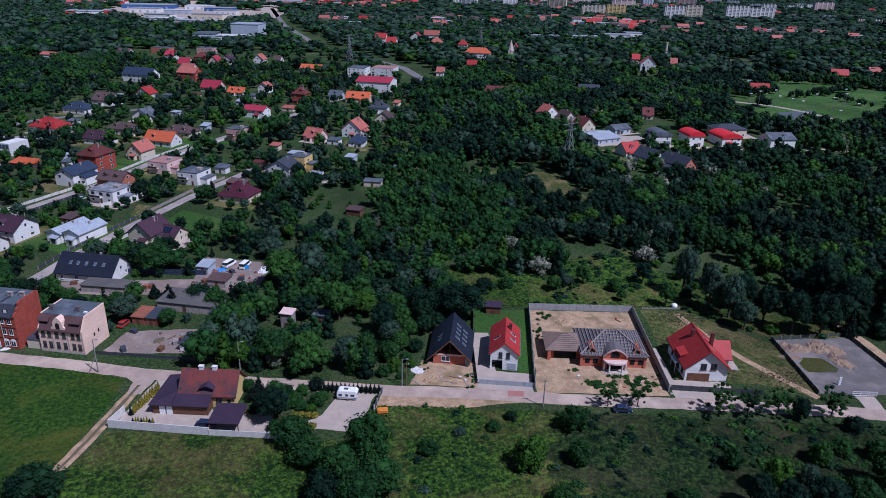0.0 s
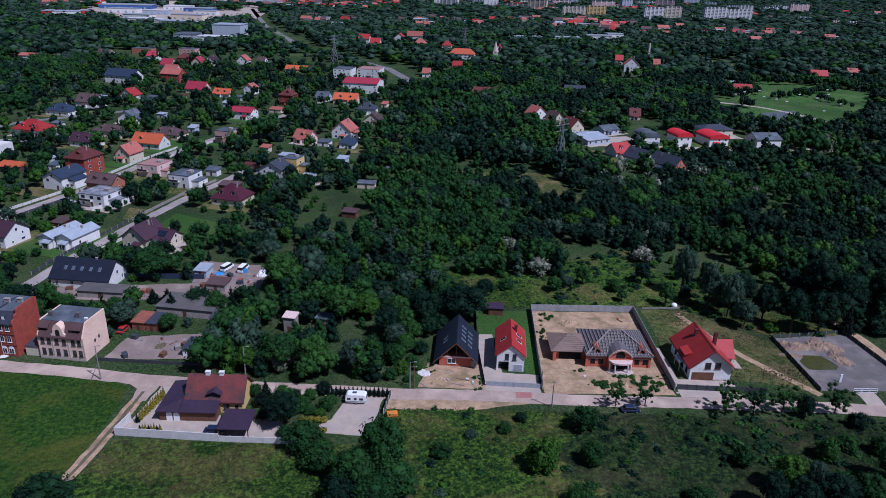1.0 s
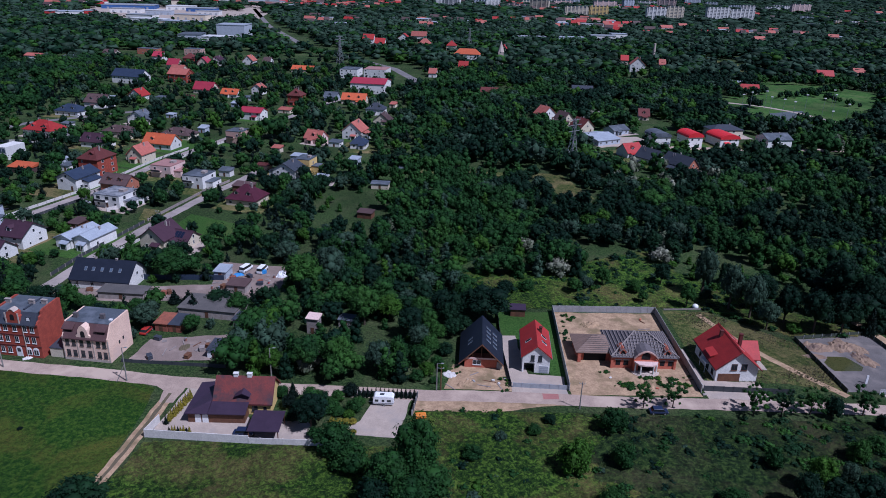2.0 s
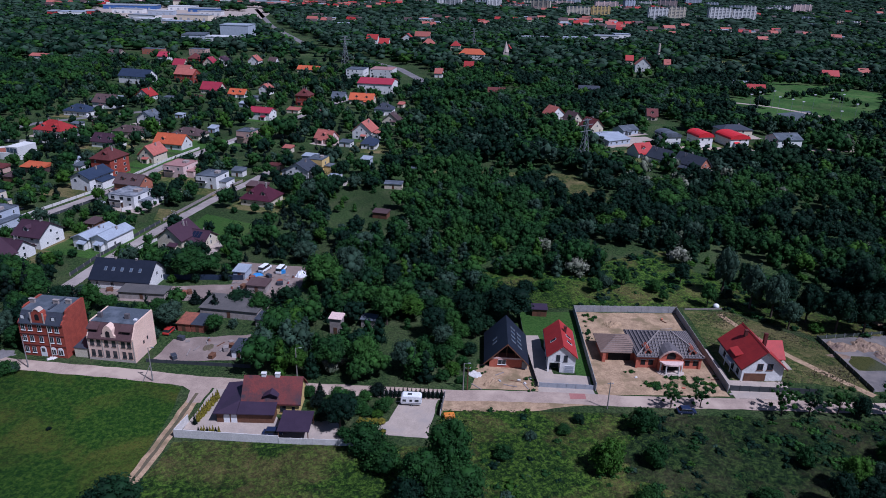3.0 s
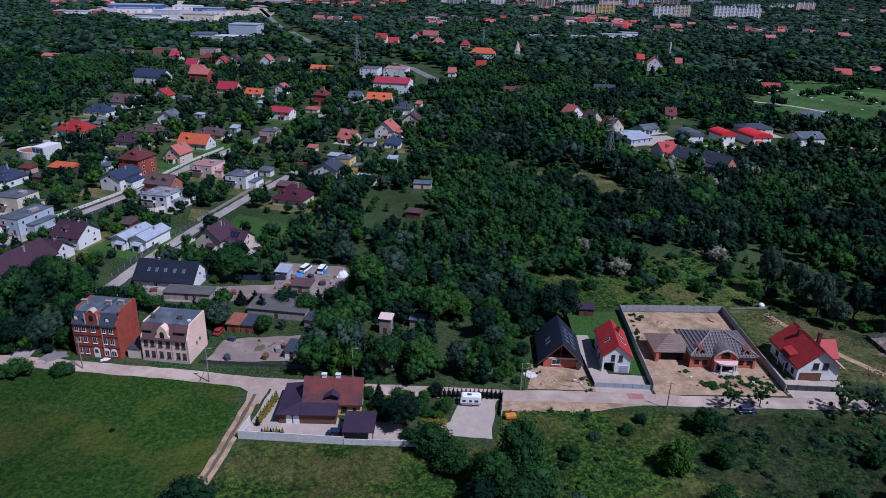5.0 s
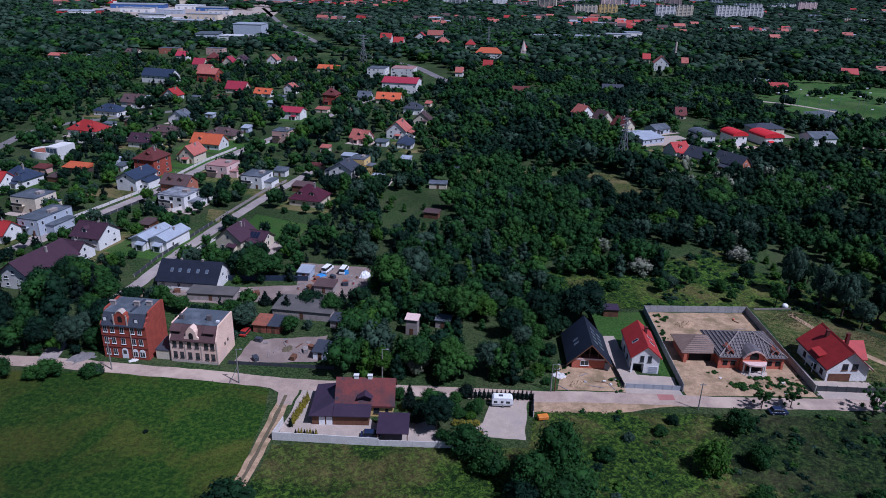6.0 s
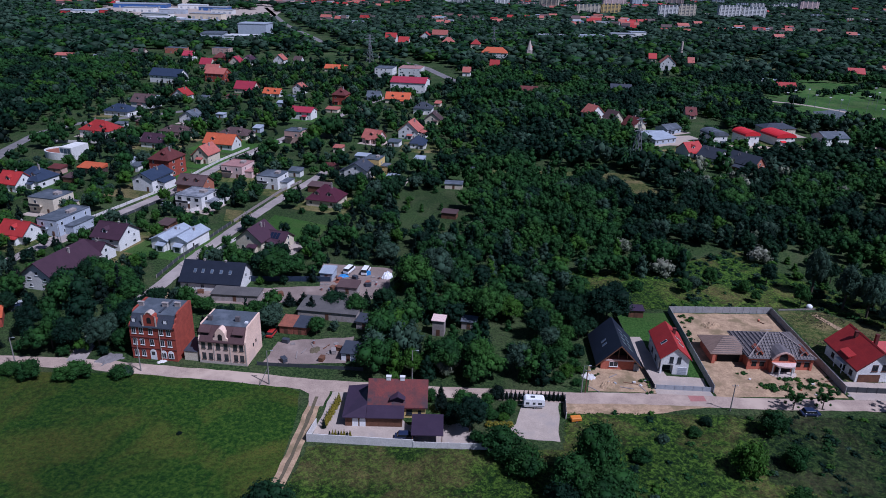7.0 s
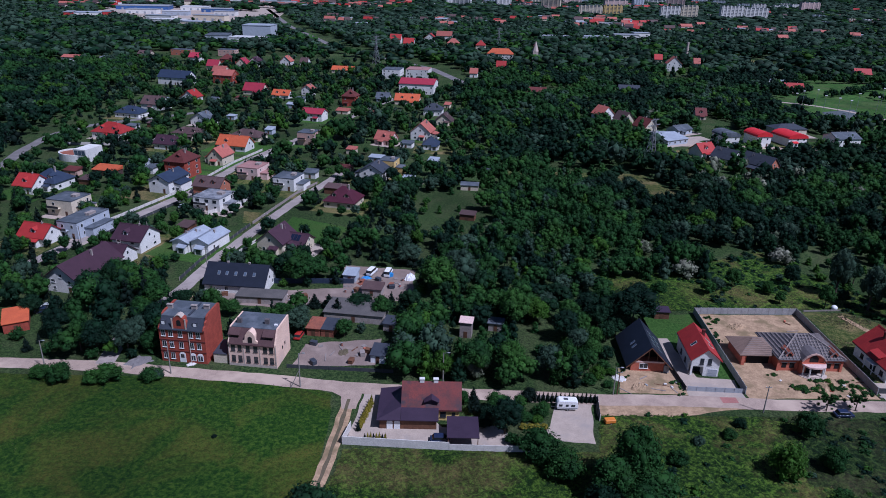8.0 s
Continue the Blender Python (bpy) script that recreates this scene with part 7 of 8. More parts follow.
# ---- things in the yards and along the road ----
def rounded(bm, x0, x1, y0, y1, z0, z1, r=0.2, seg=2):
    box(bm, x0, x1, y0, y1, z0, z1)
    bmesh.ops.bevel(bm, geom=bm.edges[:], offset=r, segments=seg, affect="EDGES", profile=0.6)
    return bm


M_TYRE = mat("tyre rubber", (0.02, 0.02, 0.02), (0.015, 0.015, 0.015), 0.8, 2.0, 9.0, 0.1)
M_BLUECAR = mat("dark blue car paint", (0.02, 0.03, 0.07), (0.016, 0.024, 0.06), 0.3, 0.5, 4.0, 0.0, spec=0.6)
M_SILVER = mat("silver car paint", (0.42, 0.44, 0.46), (0.36, 0.38, 0.4), 0.35, 0.5, 4.0, 0.0, spec=0.6)
M_REDP = mat("red paint", (0.42, 0.04, 0.03), (0.34, 0.03, 0.025), 0.4, 0.5, 4.0, 0.0)
M_ORANGEP = mat("orange paint", (0.65, 0.22, 0.03), (0.55, 0.18, 0.025), 0.5, 0.5, 4.0, 0.0)
M_TARP = mat("blue tarpaulin", (0.05, 0.24, 0.55), (0.04, 0.19, 0.45), 0.55, 0.8, 4.0, 0.3)


def wheels(t, xs, ys, r=0.32):
    for x in xs:
        for y in ys:
            bm = tube(bmesh.new(), 0, 0, -0.1, 0.1, r, n=14)
            w = part("wheel", bm, M_TYRE, t)
            w.matrix_local = Matrix.Translation((x, y, r)) @ Matrix.Rotation(radians(90), 4, "X")
            part("rim", tube(bmesh.new(), 0, 0, -0.115, 0.115, r * 0.6, n=12), M_METAL, w)


def car(x, y, yaw, paint, label, van=False):
    t = thing("van" if van else "car", pose(x, y, 0, 0, 0, yaw), label, "van" if van else "car")
    ln, hw = (5.2, 0.95) if van else (4.3, 0.88)
    hh = 1.15 if van else 0.85
    part("body", rounded(bmesh.new(), -ln / 2, ln / 2, -hw, hw, 0.28, hh, 0.14), paint, t)
    top = 2.1 if van else 1.48
    bm = bmesh.new()
    a, b = (-ln / 2 + 0.05, ln / 2 - 1.0) if van else (-ln / 2 + 0.35, ln / 2 - 1.0)
    prism(bm, [(a, hh - 0.05), (b + 0.35, hh - 0.05), (b - 0.35, top), (a + (0.1 if van else 0.5), top)], -hw + 0.1, hw - 0.1, "y")
    cab = part("cabin", bm, glass("car glass", (0.015, 0.018, 0.02)), t)
    part("car_roof", rounded(bmesh.new(), a + (0.1 if van else 0.45), b - 0.3, -hw + 0.08, hw - 0.08, top - 0.05, top + 0.05, 0.04, 1), paint, t)
    wheels(t, (-ln / 2 + 0.8, ln / 2 - 0.8), (-hw + 0.06, hw - 0.06))
    for s in (-1, 1):
        part("headlight", box(bmesh.new(), ln / 2 - 0.04, ln / 2 + 0.03, s * 0.62 - 0.16, s * 0.62 + 0.16, 0.58, 0.74), M_PLASTIC, t)
    return t


def caravan():
    t = thing("caravan", pose(4.9, 134.0, 0, 0, 0, -2), "white touring caravan parked beside a thuja hedge", "caravan")
    bm = bmesh.new()
    prism(bm, [(-2.35, 0.5), (2.2, 0.5), (2.45, 1.2), (2.3, 2.3), (1.9, 2.62), (-2.0, 2.62), (-2.4, 2.2), (-2.5, 1.2)], -1.05, 1.05, "y")
    bmesh.ops.bevel(bm, geom=bm.edges[:], offset=0.08, segments=2, affect="EDGES")
    part("body", bm, M_PLASTIC, t)
    for x, w in ((-1.6, 0.8), (-0.1, 0.6), (1.25, 0.9)):
        part("window", box(bmesh.new(), x - w / 2, x + w / 2, -1.09, -1.052, 1.25, 1.8), glass(), t)
    part("rear_window", box(bmesh.new(), 2.36, 2.46, -0.7, 0.7, 1.4, 2.0), glass(), t)
    part("roof_hatch", rounded(bmesh.new(), -0.9, 0.1, -0.4, 0.4, 2.6, 2.7, 0.03, 1), glass("tinted hatch", (0.06, 0.065, 0.07)), t)
    part("trim", box(bmesh.new(), -2.3, 2.3, -1.08, -1.052, 0.75, 0.95), M_METAL, t)
    part("drawbar", beam(bmesh.new(), (-2.3, 0, 0.5), (-3.5, 0, 0.45), 0.1), M_METAL, t)
    wheels(t, (0.1,), (-0.95, 0.95), 0.33)


caravan()
car(-24.2, 121.3, 0, M_BLUECAR, "dark blue car parked behind a garden wall")
car(-137.2, 178.2, 20, M_SILVER, "silver car parked in a yard among trees")
car(-137.5, 175.6, 20, M_BLUECAR, "dark blue car parked in a yard among trees")
car(-130.6, 270, 66, M_SILVER, "silver car on the village road")
car(-62.5, 164.5, 80, M_REDP, "red car parked beside a tenement")
car(-47.0, 207.5, 70, M_PLASTIC, "white van parked in a storage yard", True)
car(-41.5, 207.0, 80, M_PLASTIC, "white van parked in a storage yard", True)
car(68.5, 133.2, 0, M_BLUECAR, "dark car parked under roadside trees")



def heap(name, x, y, w, d, h, material, label, seed=0, n=14):
    """A low uneven pile."""
    bm = bmesh.new()
    rows = []
    for j in range(n + 1):
        row = []
        for i in range(n + 1):
            u, v = 2 * i / n - 1, 2 * j / n - 1
            e = 1 - (u * u + v * v) * (1.25 + 1.1 * noise.noise(Vector((u * 2.2, v * 2.2, seed + 3.0))))
            z = h * (math.copysign(abs(e) ** 0.7, e) * (0.7 + 0.5 * noise.noise(Vector((u * 2.5, v * 2.5, seed)))) + 0.5 * (noise.noise(Vector((u * 6, v * 6, seed)))) * max(0, e)) - 0.02
            row.append(bm.verts.new((u * w / 2, v * d / 2, z)))
        rows.append(row)
    for a, b in zip(rows, rows[1:]):
        for i in range(n):
            bm.faces.new((a[i], a[i + 1], b[i + 1], b[i]))
    return solid(name, bm, material, label, "heap", m=pose(x, y, 0.03, 0, 0, random.uniform(0, 90)))


heap("rubble_heap", 20.2, 147.4, 3.4, 4.0, 0.5, M_PALEW, "white rubble and insulation heaped on a building plot", 1, 22)
heap("sand_heap", 24.0, 143.5, 5, 3.5, 0.7, M_SAND, "sand heaped on a building plot", 2)
heap("soil_mound", 61, 176, 6, 4, 0.8, M_SAND, "sandy soil heap inside a fence", 3)
heap("soil_mound", 70, 145.5, 5, 3, 0.6, M_SAND, "sandy soil heap before a house shell", 4)
heap("rubble_heap", -86.5, 149.6, 2.6, 1.5, 0.45, M_PALEW, "pale sheeting and rubble before a tenement", 9, 22)
heap("rubble_heap", -49.5, 157, 4, 3, 0.5, M_CLAYG, "mixed rubble in a gravel yard", 10)
heap("gravel_heap", -100, 150.4, 7, 5, 0.8, M_ASPH, "dark gravel heap beside the road", 11)
heap("tarpaulin", -48.5, 203.5, 4, 3, 1.0, M_TARP, "crumpled blue tarpaulin over stored goods", 12)
heap("scrap_heap", -48.5, 199.5, 5, 3.5, 0.9, M_RUST, "rusty scrap heaped in a yard", 13)
heap("scrap_heap", -44.5, 196.5, 4, 3, 0.7, M_SAND, "mixed scrap heaped in a yard", 14)
heap("rubble_heap", -72.5, 188.6, 5, 2.5, 0.6, M_PALEW, "pale building rubble beside a house", 15)
heap("sand_heap", -101, 186, 9, 5, 0.5, M_SAND, "pale sand spread beside a side road", 16)
heap("white_tent", -34.2, 204, 4.5, 3.6, 2.2, M_PLASTIC, "white domed tarpaulin in a storage yard", 17)


def dome_tank(x, y):
    bm = bmesh.new()
    bmesh.ops.create_uvsphere(bm, u_segments=12, v_segments=8, radius=0.95)
    for v in bm.verts:
        v.co.z = v.co.z * 0.85 + 0.7
    solid("tank", bm, M_PLASTIC, "white round water tank at a meadow edge", "tank", m=pose(x, y, 0))


dome_tank(95.6, 188.3)


# ---- goods kept in the storage yards ----
for i in range(46):
    zone = random.choice(((-55, 191, -36, 207), (-55, 191, -36, 207), (-96, 185, -62, 189), (-58, 150.5, -43, 161)))
    x, y, a = random.uniform(zone[0], zone[2]), random.uniform(zone[1], zone[3]), random.uniform(0, 180)
    kind = random.random()
    if kind < 0.4:
        t = thing("pallet", pose(x, y, 0.04, 0, 0, a), "weathered wooden pallet lying in a yard", "pallet")
        for q in (-0.5, -0.25, 0, 0.25, 0.5):
            part("board", box(bmesh.new(), q - 0.09, q + 0.09, -0.6, 0.6, 0.1, 0.14), M_GREYWOOD, t)
        for q in (-0.5, 0, 0.5):
            part("bearer", box(bmesh.new(), -0.6, 0.6, q - 0.06, q + 0.06, 0.0, 0.098), M_GREYWOOD, t)
    elif kind < 0.7:
        t = thing("crate", pose(x, y, 0.04, 0, 0, a), "closed storage crate standing in a dusty yard", "crate")
        m = random.choice((M_PLASTIC, M_WOOD, M_RUST, M_SLATE, M_TARP, M_ORANGEP) if x < -36 and y > 188 else (M_WOOD, M_SLATE, M_GREYWOOD))
        part("body", rounded(bmesh.new(), -0.9, 0.9, -0.6, 0.6, 0.0, 1.0, 0.05, 1), m, t)
        part("lid", rounded(bmesh.new(), -0.95, 0.95, -0.65, 0.65, 1.004, 1.12, 0.03, 1), m, t)
    else:
        t = thing("barrel", pose(x, y, 0.04), "metal barrel standing in a dusty yard", "barrel")
        part("body", tube(bmesh.new(), 0, 0, 0, 0.88, 0.3, n=12), random.choice((M_BLUE, M_RUST, M_REDP)), t)
        for z in (0.28, 0.58, 0.84):
            part("hoop", tube(bmesh.new(), 0, 0, z, z + 0.05, 0.325, n=12), M_METAL, t)


# ---- pond yard ----
M_WATER = mat("olive pond water", (0.07, 0.07, 0.025), (0.055, 0.06, 0.02), 0.12, 0.4, 2.0, 0.05, spec=0.5)
M_CLAY = mat("clay bank", (0.3, 0.21, 0.14), (0.19, 0.13, 0.09), 0.95, 0.5, 3.0, 0.5, c3=(0.13, 0.09, 0.075), patch=0.25)
sheet("pond", [(120.6, 153.8), (127.4, 154), (129, 156), (127, 161), (122, 161.4), (119.8, 158)], 0.06, M_WATER, "olive green pond water")
for i, (x, y, w, d, h) in enumerate(((122, 166, 9, 7, 1.7), (129, 167, 10, 7, 1.9), (131.5, 160, 5.5, 9, 1.6), (118.9, 161, 2.6, 7, 0.8), (133, 165.5, 5, 7, 1.0))):
    heap("clay_bank", x, y, w, d, h * 0.55, M_CLAY, "clay bank beside a pond", 20 + i)
t = thing("gate", pose(129.0, 143.4, 0, 0, 0, 2), "white tubular gate of a yard", "gate")
for z in (0.3, 0.8, 1.35):
    part("rail", beam(bmesh.new(), (-3, 0, z), (3, 0, z), 0.09), M_PLASTIC, t)
for x in (-3, -1, 1, 3):
    part("bar", beam(bmesh.new(), (x, 0, 0), (x, 0, 1.45), 0.09), M_PLASTIC, t)
t = thing("signpost", pose(125.4, 148.2, 0), "white marker post standing in a yard", "post")
part("post", box(bmesh.new(), -0.28, 0.28, -0.1, 0.1, -0.05, 2.3), M_PLASTIC, t)
sheet("gateway", [(126.6, 143.6), (131.4, 143.8), (131, 137), (127, 137)], 0.045, M_PAVE, "concrete gateway")


# ---- poles, wires and pylons ----
def street_pole(x, y, h, lamp=True, stay=False, material=None):
    t = thing("street_lamp" if lamp else "utility_pole", pose(x, y, 0), "tall concrete pole with a lamp beside the road" if lamp else "grey concrete utility pole beside the road", "street lamp" if lamp else "pole", "poles along the road")
    part("pole", tube(bmesh.new(), 0, 0, -0.2, h, 0.17, 0.1, 8), material or M_POLE, t)
    if lamp:
        part("arm", beam(bmesh.new(), (0, 0, h - 0.1), (1.1, -0.4, h + 0.35), 0.08), M_METAL, t)
        part("lamp_head", rounded(bmesh.new(), 0.9, 1.6, -0.6, -0.25, h + 0.28, h + 0.44, 0.05, 1), M_METAL, t)
    else:
        part("crossarm", beam(bmesh.new(), (-0.7, 0, h - 0.4), (0.7, 0, h - 0.4), 0.1), M_METAL, t)
        for q in (-0.6, 0, 0.6):
            part("insulator", tube(bmesh.new(), q, 0, h - 0.38, h - 0.15, 0.06, n=6), M_PLASTIC, t)
    if stay:
        part("stay", beam(bmesh.new(), (-2.2, -0.6, 0), (-0.05, 0, h * 0.5), 0.14), M_POLE, t)


street_pole(-57.6, 140.6, 9.2, True, True)
street_pole(-23.6, 143.9, 8.2, True)
street_pole(50.4, 134.0, 7.2, False)
street_pole(17.0, 140.0, 7.5, True)
street_pole(18.0, 140.2, 6.5, False, material=M_WOOD)
street_pole(-90.0, 145.2, 8.6, True)
street_pole(-121.5, 146.8, 7.5, True)
street_pole(-101, 208, 7.5, False)
street_pole(-90, 244, 7.5, False)
street_pole(-151, 226, 7.5, False)


def pylon(x, y, h, yaw):
    t = thing("pylon", pose(x, y, 0, 0, 0, yaw), "grey steel lattice power pylon among trees", "pylon")
    b, c = h * 0.11, h * 0.025
    lev = [0, 0.2, 0.37, 0.52, 0.65, 0.77, 0.88, 1.0]
    half = [b + (c - b) * min(1, f / 0.7) for f in lev]
    for sx in (-1, 1):
        for sy in (-1, 1):
            part("leg", beam(bmesh.new(), (sx * b, sy * b, -0.3), (sx * c, sy * c, 0.7 * h), 0.22), M_METAL, t)
            part("mast_leg", beam(bmesh.new(), (sx * c, sy * c, 0.7 * h), (sx * c, sy * c, h), 0.2), M_METAL, t)
    for i in range(len(lev) - 1):
        for s in (-1, 1):
            a, b2, z0, z1 = half[i], half[i + 1], lev[i] * h, lev[i + 1] * h
            part("brace", beam(bmesh.new(), (-a, s * a, z0), (b2, s * b2, z1), 0.13), M_METAL, t)
            part("brace", beam(bmesh.new(), (a, s * a, z0), (-b2, s * b2, z1), 0.13), M_METAL, t)
            part("brace", beam(bmesh.new(), (s * a, -a, z0), (s * b2, b2, z1), 0.13), M_METAL, t)
    for f, r in ((0.74, 0.17), (0.86, 0.21), (0.97, 0.14)):
        part("crossarm", beam(bmesh.new(), (-r * h, 0, f * h), (r * h, 0, f * h), 0.28), M_METAL, t)


pylon(85.2, 354, 25.5, 40)
pylon(-95, 756, 29, 40)
pylon(48.7, 932, 28, 40)
for x, y in ((245, 528), (257, 541), (272, 549), (263, 520), (268, 510), (271, 500), (297, 535), (303, 520), (280, 465), (308, 496), (322, 540), (334, 565)):
    t = thing("floodlight_mast", pose(x, y, 0), "slim white floodlight mast beside a sports field", "mast", "masts round the sports field")
    part("pole", tube(bmesh.new(), 0, 0, -0.2, 14, 0.14, 0.1, 6), M_METAL, t)
    part("lamp_head", box(bmesh.new(), -0.9, 0.9, -0.1, 0.15, 13.8, 14.4), M_PLASTIC, t)
sheet("bright_pitch", [(306, 556), (334, 536), (316, 500), (301, 528)], 0.045, M_GARDEN, "bright green pitch beside a path")
sheet("red_court", [(272, 498), (286, 506), (290, 500), (276, 491)], 0.08, M_REDPAVE, "red hard court surface")
strip("sports_path", [(308, 484), (292, 536), (275, 560), (250, 575)], 5, 0.06, M_PAVE, "pale path beside the sports field")
strip("wood_path", [(206, 285), (238, 292), (262, 296)], 3, 0.06, M_SAND, "pale lane in the wood")
strip("meadow_path", [(95, 184), (101, 168), (107.5, 156), (117.6, 142)], 2.0, 0.05, M_SAND, "worn sandy footpath")
strip("sand_lane", [(141, 182), (143.6, 173), (145.5, 158), (139, 144)], 3.0, 0.045, M_SAND, "sandy lane beside a pond yard")


# ---- town in the distance ----
def block(x, y, yaw, w, d, h, wall, label, floors, cols, name="apartment_block"):
    t = thing(name, pose(x, y, 0, 0, 0, yaw), label, "building")
    part("wall", box(bmesh.new(), -w / 2, w / 2, 0, d, -0.5, h), wall, t)
    part("roof", box(bmesh.new(), -w / 2 - 0.3, w / 2 + 0.3, -0.3, d + 0.3, h + 0.004, h + 0.8), M_GREYR, t)
    fh = h / floors
    for f in range(floors):
        part("window_band", box(bmesh.new(), -w / 2 + 1, w / 2 - 1, -0.12, -0.004, f * fh + 1.1, f * fh + 2.3), glass("far glass", (0.07, 0.08, 0.1)), t)
    for c in range(cols):
        px = -w / 2 + (c + 0.5) * w / cols
        part("stair_bay", box(bmesh.new(), px - 1.6, px + 1.6, -0.6, -0.124, 0, h + 1.6), wall, t)
    return t


for x0, x1, h, wl in ((303, 360, 27, M_CREAM), (362, 408, 30, M_YELLOW), (500, 548, 30, M_WHITE), (549, 590, 33, M_CREAM), (645, 700, 34, M_WHITE), (701, 760, 31, M_WHITE)):
    block((x0 + x1) / 2, 1745, 0, x1 - x0 - 1, 14, h, wl, "long pale prefabricated apartment block on the skyline", 10, max(3, int((x1 - x0) / 9)))
for i in range(46):
    x = -330 + 30 * i + random.uniform(-12, 12)
    y = random.uniform(2000, 2900)
    h = random.choice((12, 15, 18, 30, 33))
    block(x * y / 2000, y, random.uniform(-20, 20), random.uniform(25, 70), 14, h, random.choice((M_WHITE, M_CREAM, M_WHITE, M_PINKW, M_GREYW)), "pale apartment block in the distant town", max(3, h // 3), 4)
for i in range(30):
    x, y = random.uniform(600, 1250), random.uniform(1480, 2100)
    block(x, y, random.uniform(-15, 15), random.uniform(16, 40), 12, random.uniform(8, 13), random.choice((M_WHITE, M_SALMR, M_CREAM, M_GREYW, M_PINKB)), "pale low building in the distant town", 3, 3)


def far_town(count, seed):
    """Small gabled houses and low blocks strewn in clusters over the far town."""
    r = random.Random(seed)
    walls, roofs = {M_WHITE: bmesh.new(), M_CREAM: bmesh.new(), M_PINKW: bmesh.new()}, {M_RED: bmesh.new(), M_SALMR: bmesh.new(), M_BROWN: bmesh.new(), M_PALER: bmesh.new()}
    seats = [(r.uniform(-0.64, 0.66), r.uniform(1250, 2900)) for _ in range(40)]
    for i in range(count):
        k, y0 = r.choice(seats)
        x, y = k * y0 + r.gauss(0, 60), y0 + r.gauss(0, 60)
        if y < 1120 or (-760 < x < -330 and y < 1750):
            continue
        w, d, h, a = r.uniform(9, 24), r.uniform(8, 12), r.uniform(7, 12), r.uniform(-0.4, 0.4)
        rw, rr = r.choice(list(walls)), r.choice(list(roofs))
        for bm, prof in ((walls[rw], [(0, -0.5), (d, -0.5), (d, h), (0, h)]), (roofs[rr], [(-0.6, h + 0.01), (d + 0.6, h + 0.01), (d / 2, h + (1.0 if rr is M_PALER else 4.5))])):
            one = prism(bmesh.new(), prof, -w / 2, w / 2, "x")
            bmesh.ops.transform(one, matrix=Matrix.Translation((x, y, 0)) @ Matrix.Rotation(a, 4, "Z"), verts=one.verts)
            me = bpy.data.meshes.new("one")
            one.to_mesh(me)
            one.free()
            bm.from_mesh(me)
            bpy.data.meshes.remove(me)
    for m, bm in list(walls.items()) + list(roofs.items()):
        solid("far_town", bm, m, "small houses of the distant town among trees", "houses", "stuff")


far_town(620, 12)
sheet("car_park", [(-700, 1400), (-400, 1250), (-350, 1420), (-420, 1900), (-900, 1900)], 0.06, M_PAVE, "pale car parks between halls")
t = thing("factory_chimney", pose(262, 833, 0), "slim pale brick chimney among trees", "chimney")
part("shaft", tube(bmesh.new(), 0, 0, -0.5, 24, 1.9, 1.3, 12), M_STONE, t)
t = thing("church_tower", pose(80, 800, 0), "pointed stone tower among trees", "tower")
part("shaft", box(bmesh.new(), -3, 3, -3, 3, -0.5, 13), M_STONE, t)
part("spire", tube(bmesh.new(), 0, 0, 13.004, 24, 3.6, 0.2, 8), M_STONE, t)

t = thing("trailer", pose(13.6, 128.6, 0, 0, 0, 10), "small orange trailer parked beside the road", "trailer")
part("bin", rounded(bmesh.new(), -1.2, 1.2, -0.7, 0.7, 0.5, 1.3, 0.08, 1), M_ORANGEP, t)
wheels(t, (0.0,), (-0.75, 0.75), 0.3)


# ---- boards and blocks lying on the building plots ----
for i in range(34):
    zone = random.choice(((20, 141.5, 35, 148), (52.5, 141, 82, 148), (55, 166, 82, 181), (-58, 152, -42, 160), (-52, 190, -36, 205)))
    x, y = random.uniform(zone[0], zone[2]), random.uniform(zone[1], zone[3])
    kind = random.random()
    if kind < 0.6:
        bm = box(bmesh.new(), -random.uniform(0.8, 1.9), random.uniform(0.8, 1.9), -0.12, 0.12, 0.03, random.uniform(0.1, 0.25))
        solid("plank", bm, random.choice((M_GREYWOOD, M_WOOD, M_GREYWOOD)), "weathered plank lying on bare soil", "plank", m=pose(x, y, 0, 0, 0, random.uniform(0, 180)))
    else:
        bm = rounded(bmesh.new(), -0.4, 0.4, -0.25, 0.25, 0.02, random.uniform(0.25, 0.4), 0.04, 1)
        solid("masonry_block", bm, random.choice((M_CHIM, M_BRICKF, M_CONC, M_PALEW)), "large building block lying on bare soil", "block", m=pose(x, y, 0, 0, 0, random.uniform(0, 180)))


# ---- rough grass and weeds ----
def tufts(name, poly, count, size, material, label, seed):
    """Ragged tufts of a few bent blades strewn over a piece of ground."""
    r = np.random.default_rng(seed)
    xs, ys = [p[0] for p in poly], [p[1] for p in poly]
    V, F, n = [], [], 0
    while n < count * 9:
        x, y = r.uniform(min(xs), max(xs)), r.uniform(min(ys), max(ys))
        k = noise.noise(Vector((x * 0.09, y * 0.09, seed)))
        if not inside(x, y, poly) or r.random() > 0.4 + 1.4 * k:
            continue
        s = size * r.uniform(0.5, 1.4) * (1 + 0.5 * k)
        for q in range(3):
            a = r.uniform(0, 6.28)
            c, d = math.cos(a) * s, math.sin(a) * s
            V += [(x - d * 0.35, y + c * 0.35, 0), (x + d * 0.35, y - c * 0.35, 0), (x + c * 0.8, y + d * 0.8, s * r.uniform(0.6, 1.1))]
            F.append((n, n + 1, n + 2))
            n += 3
    tagged(new(name, array_mesh(name, V, F, material)), label, "grass", kind="stuff")


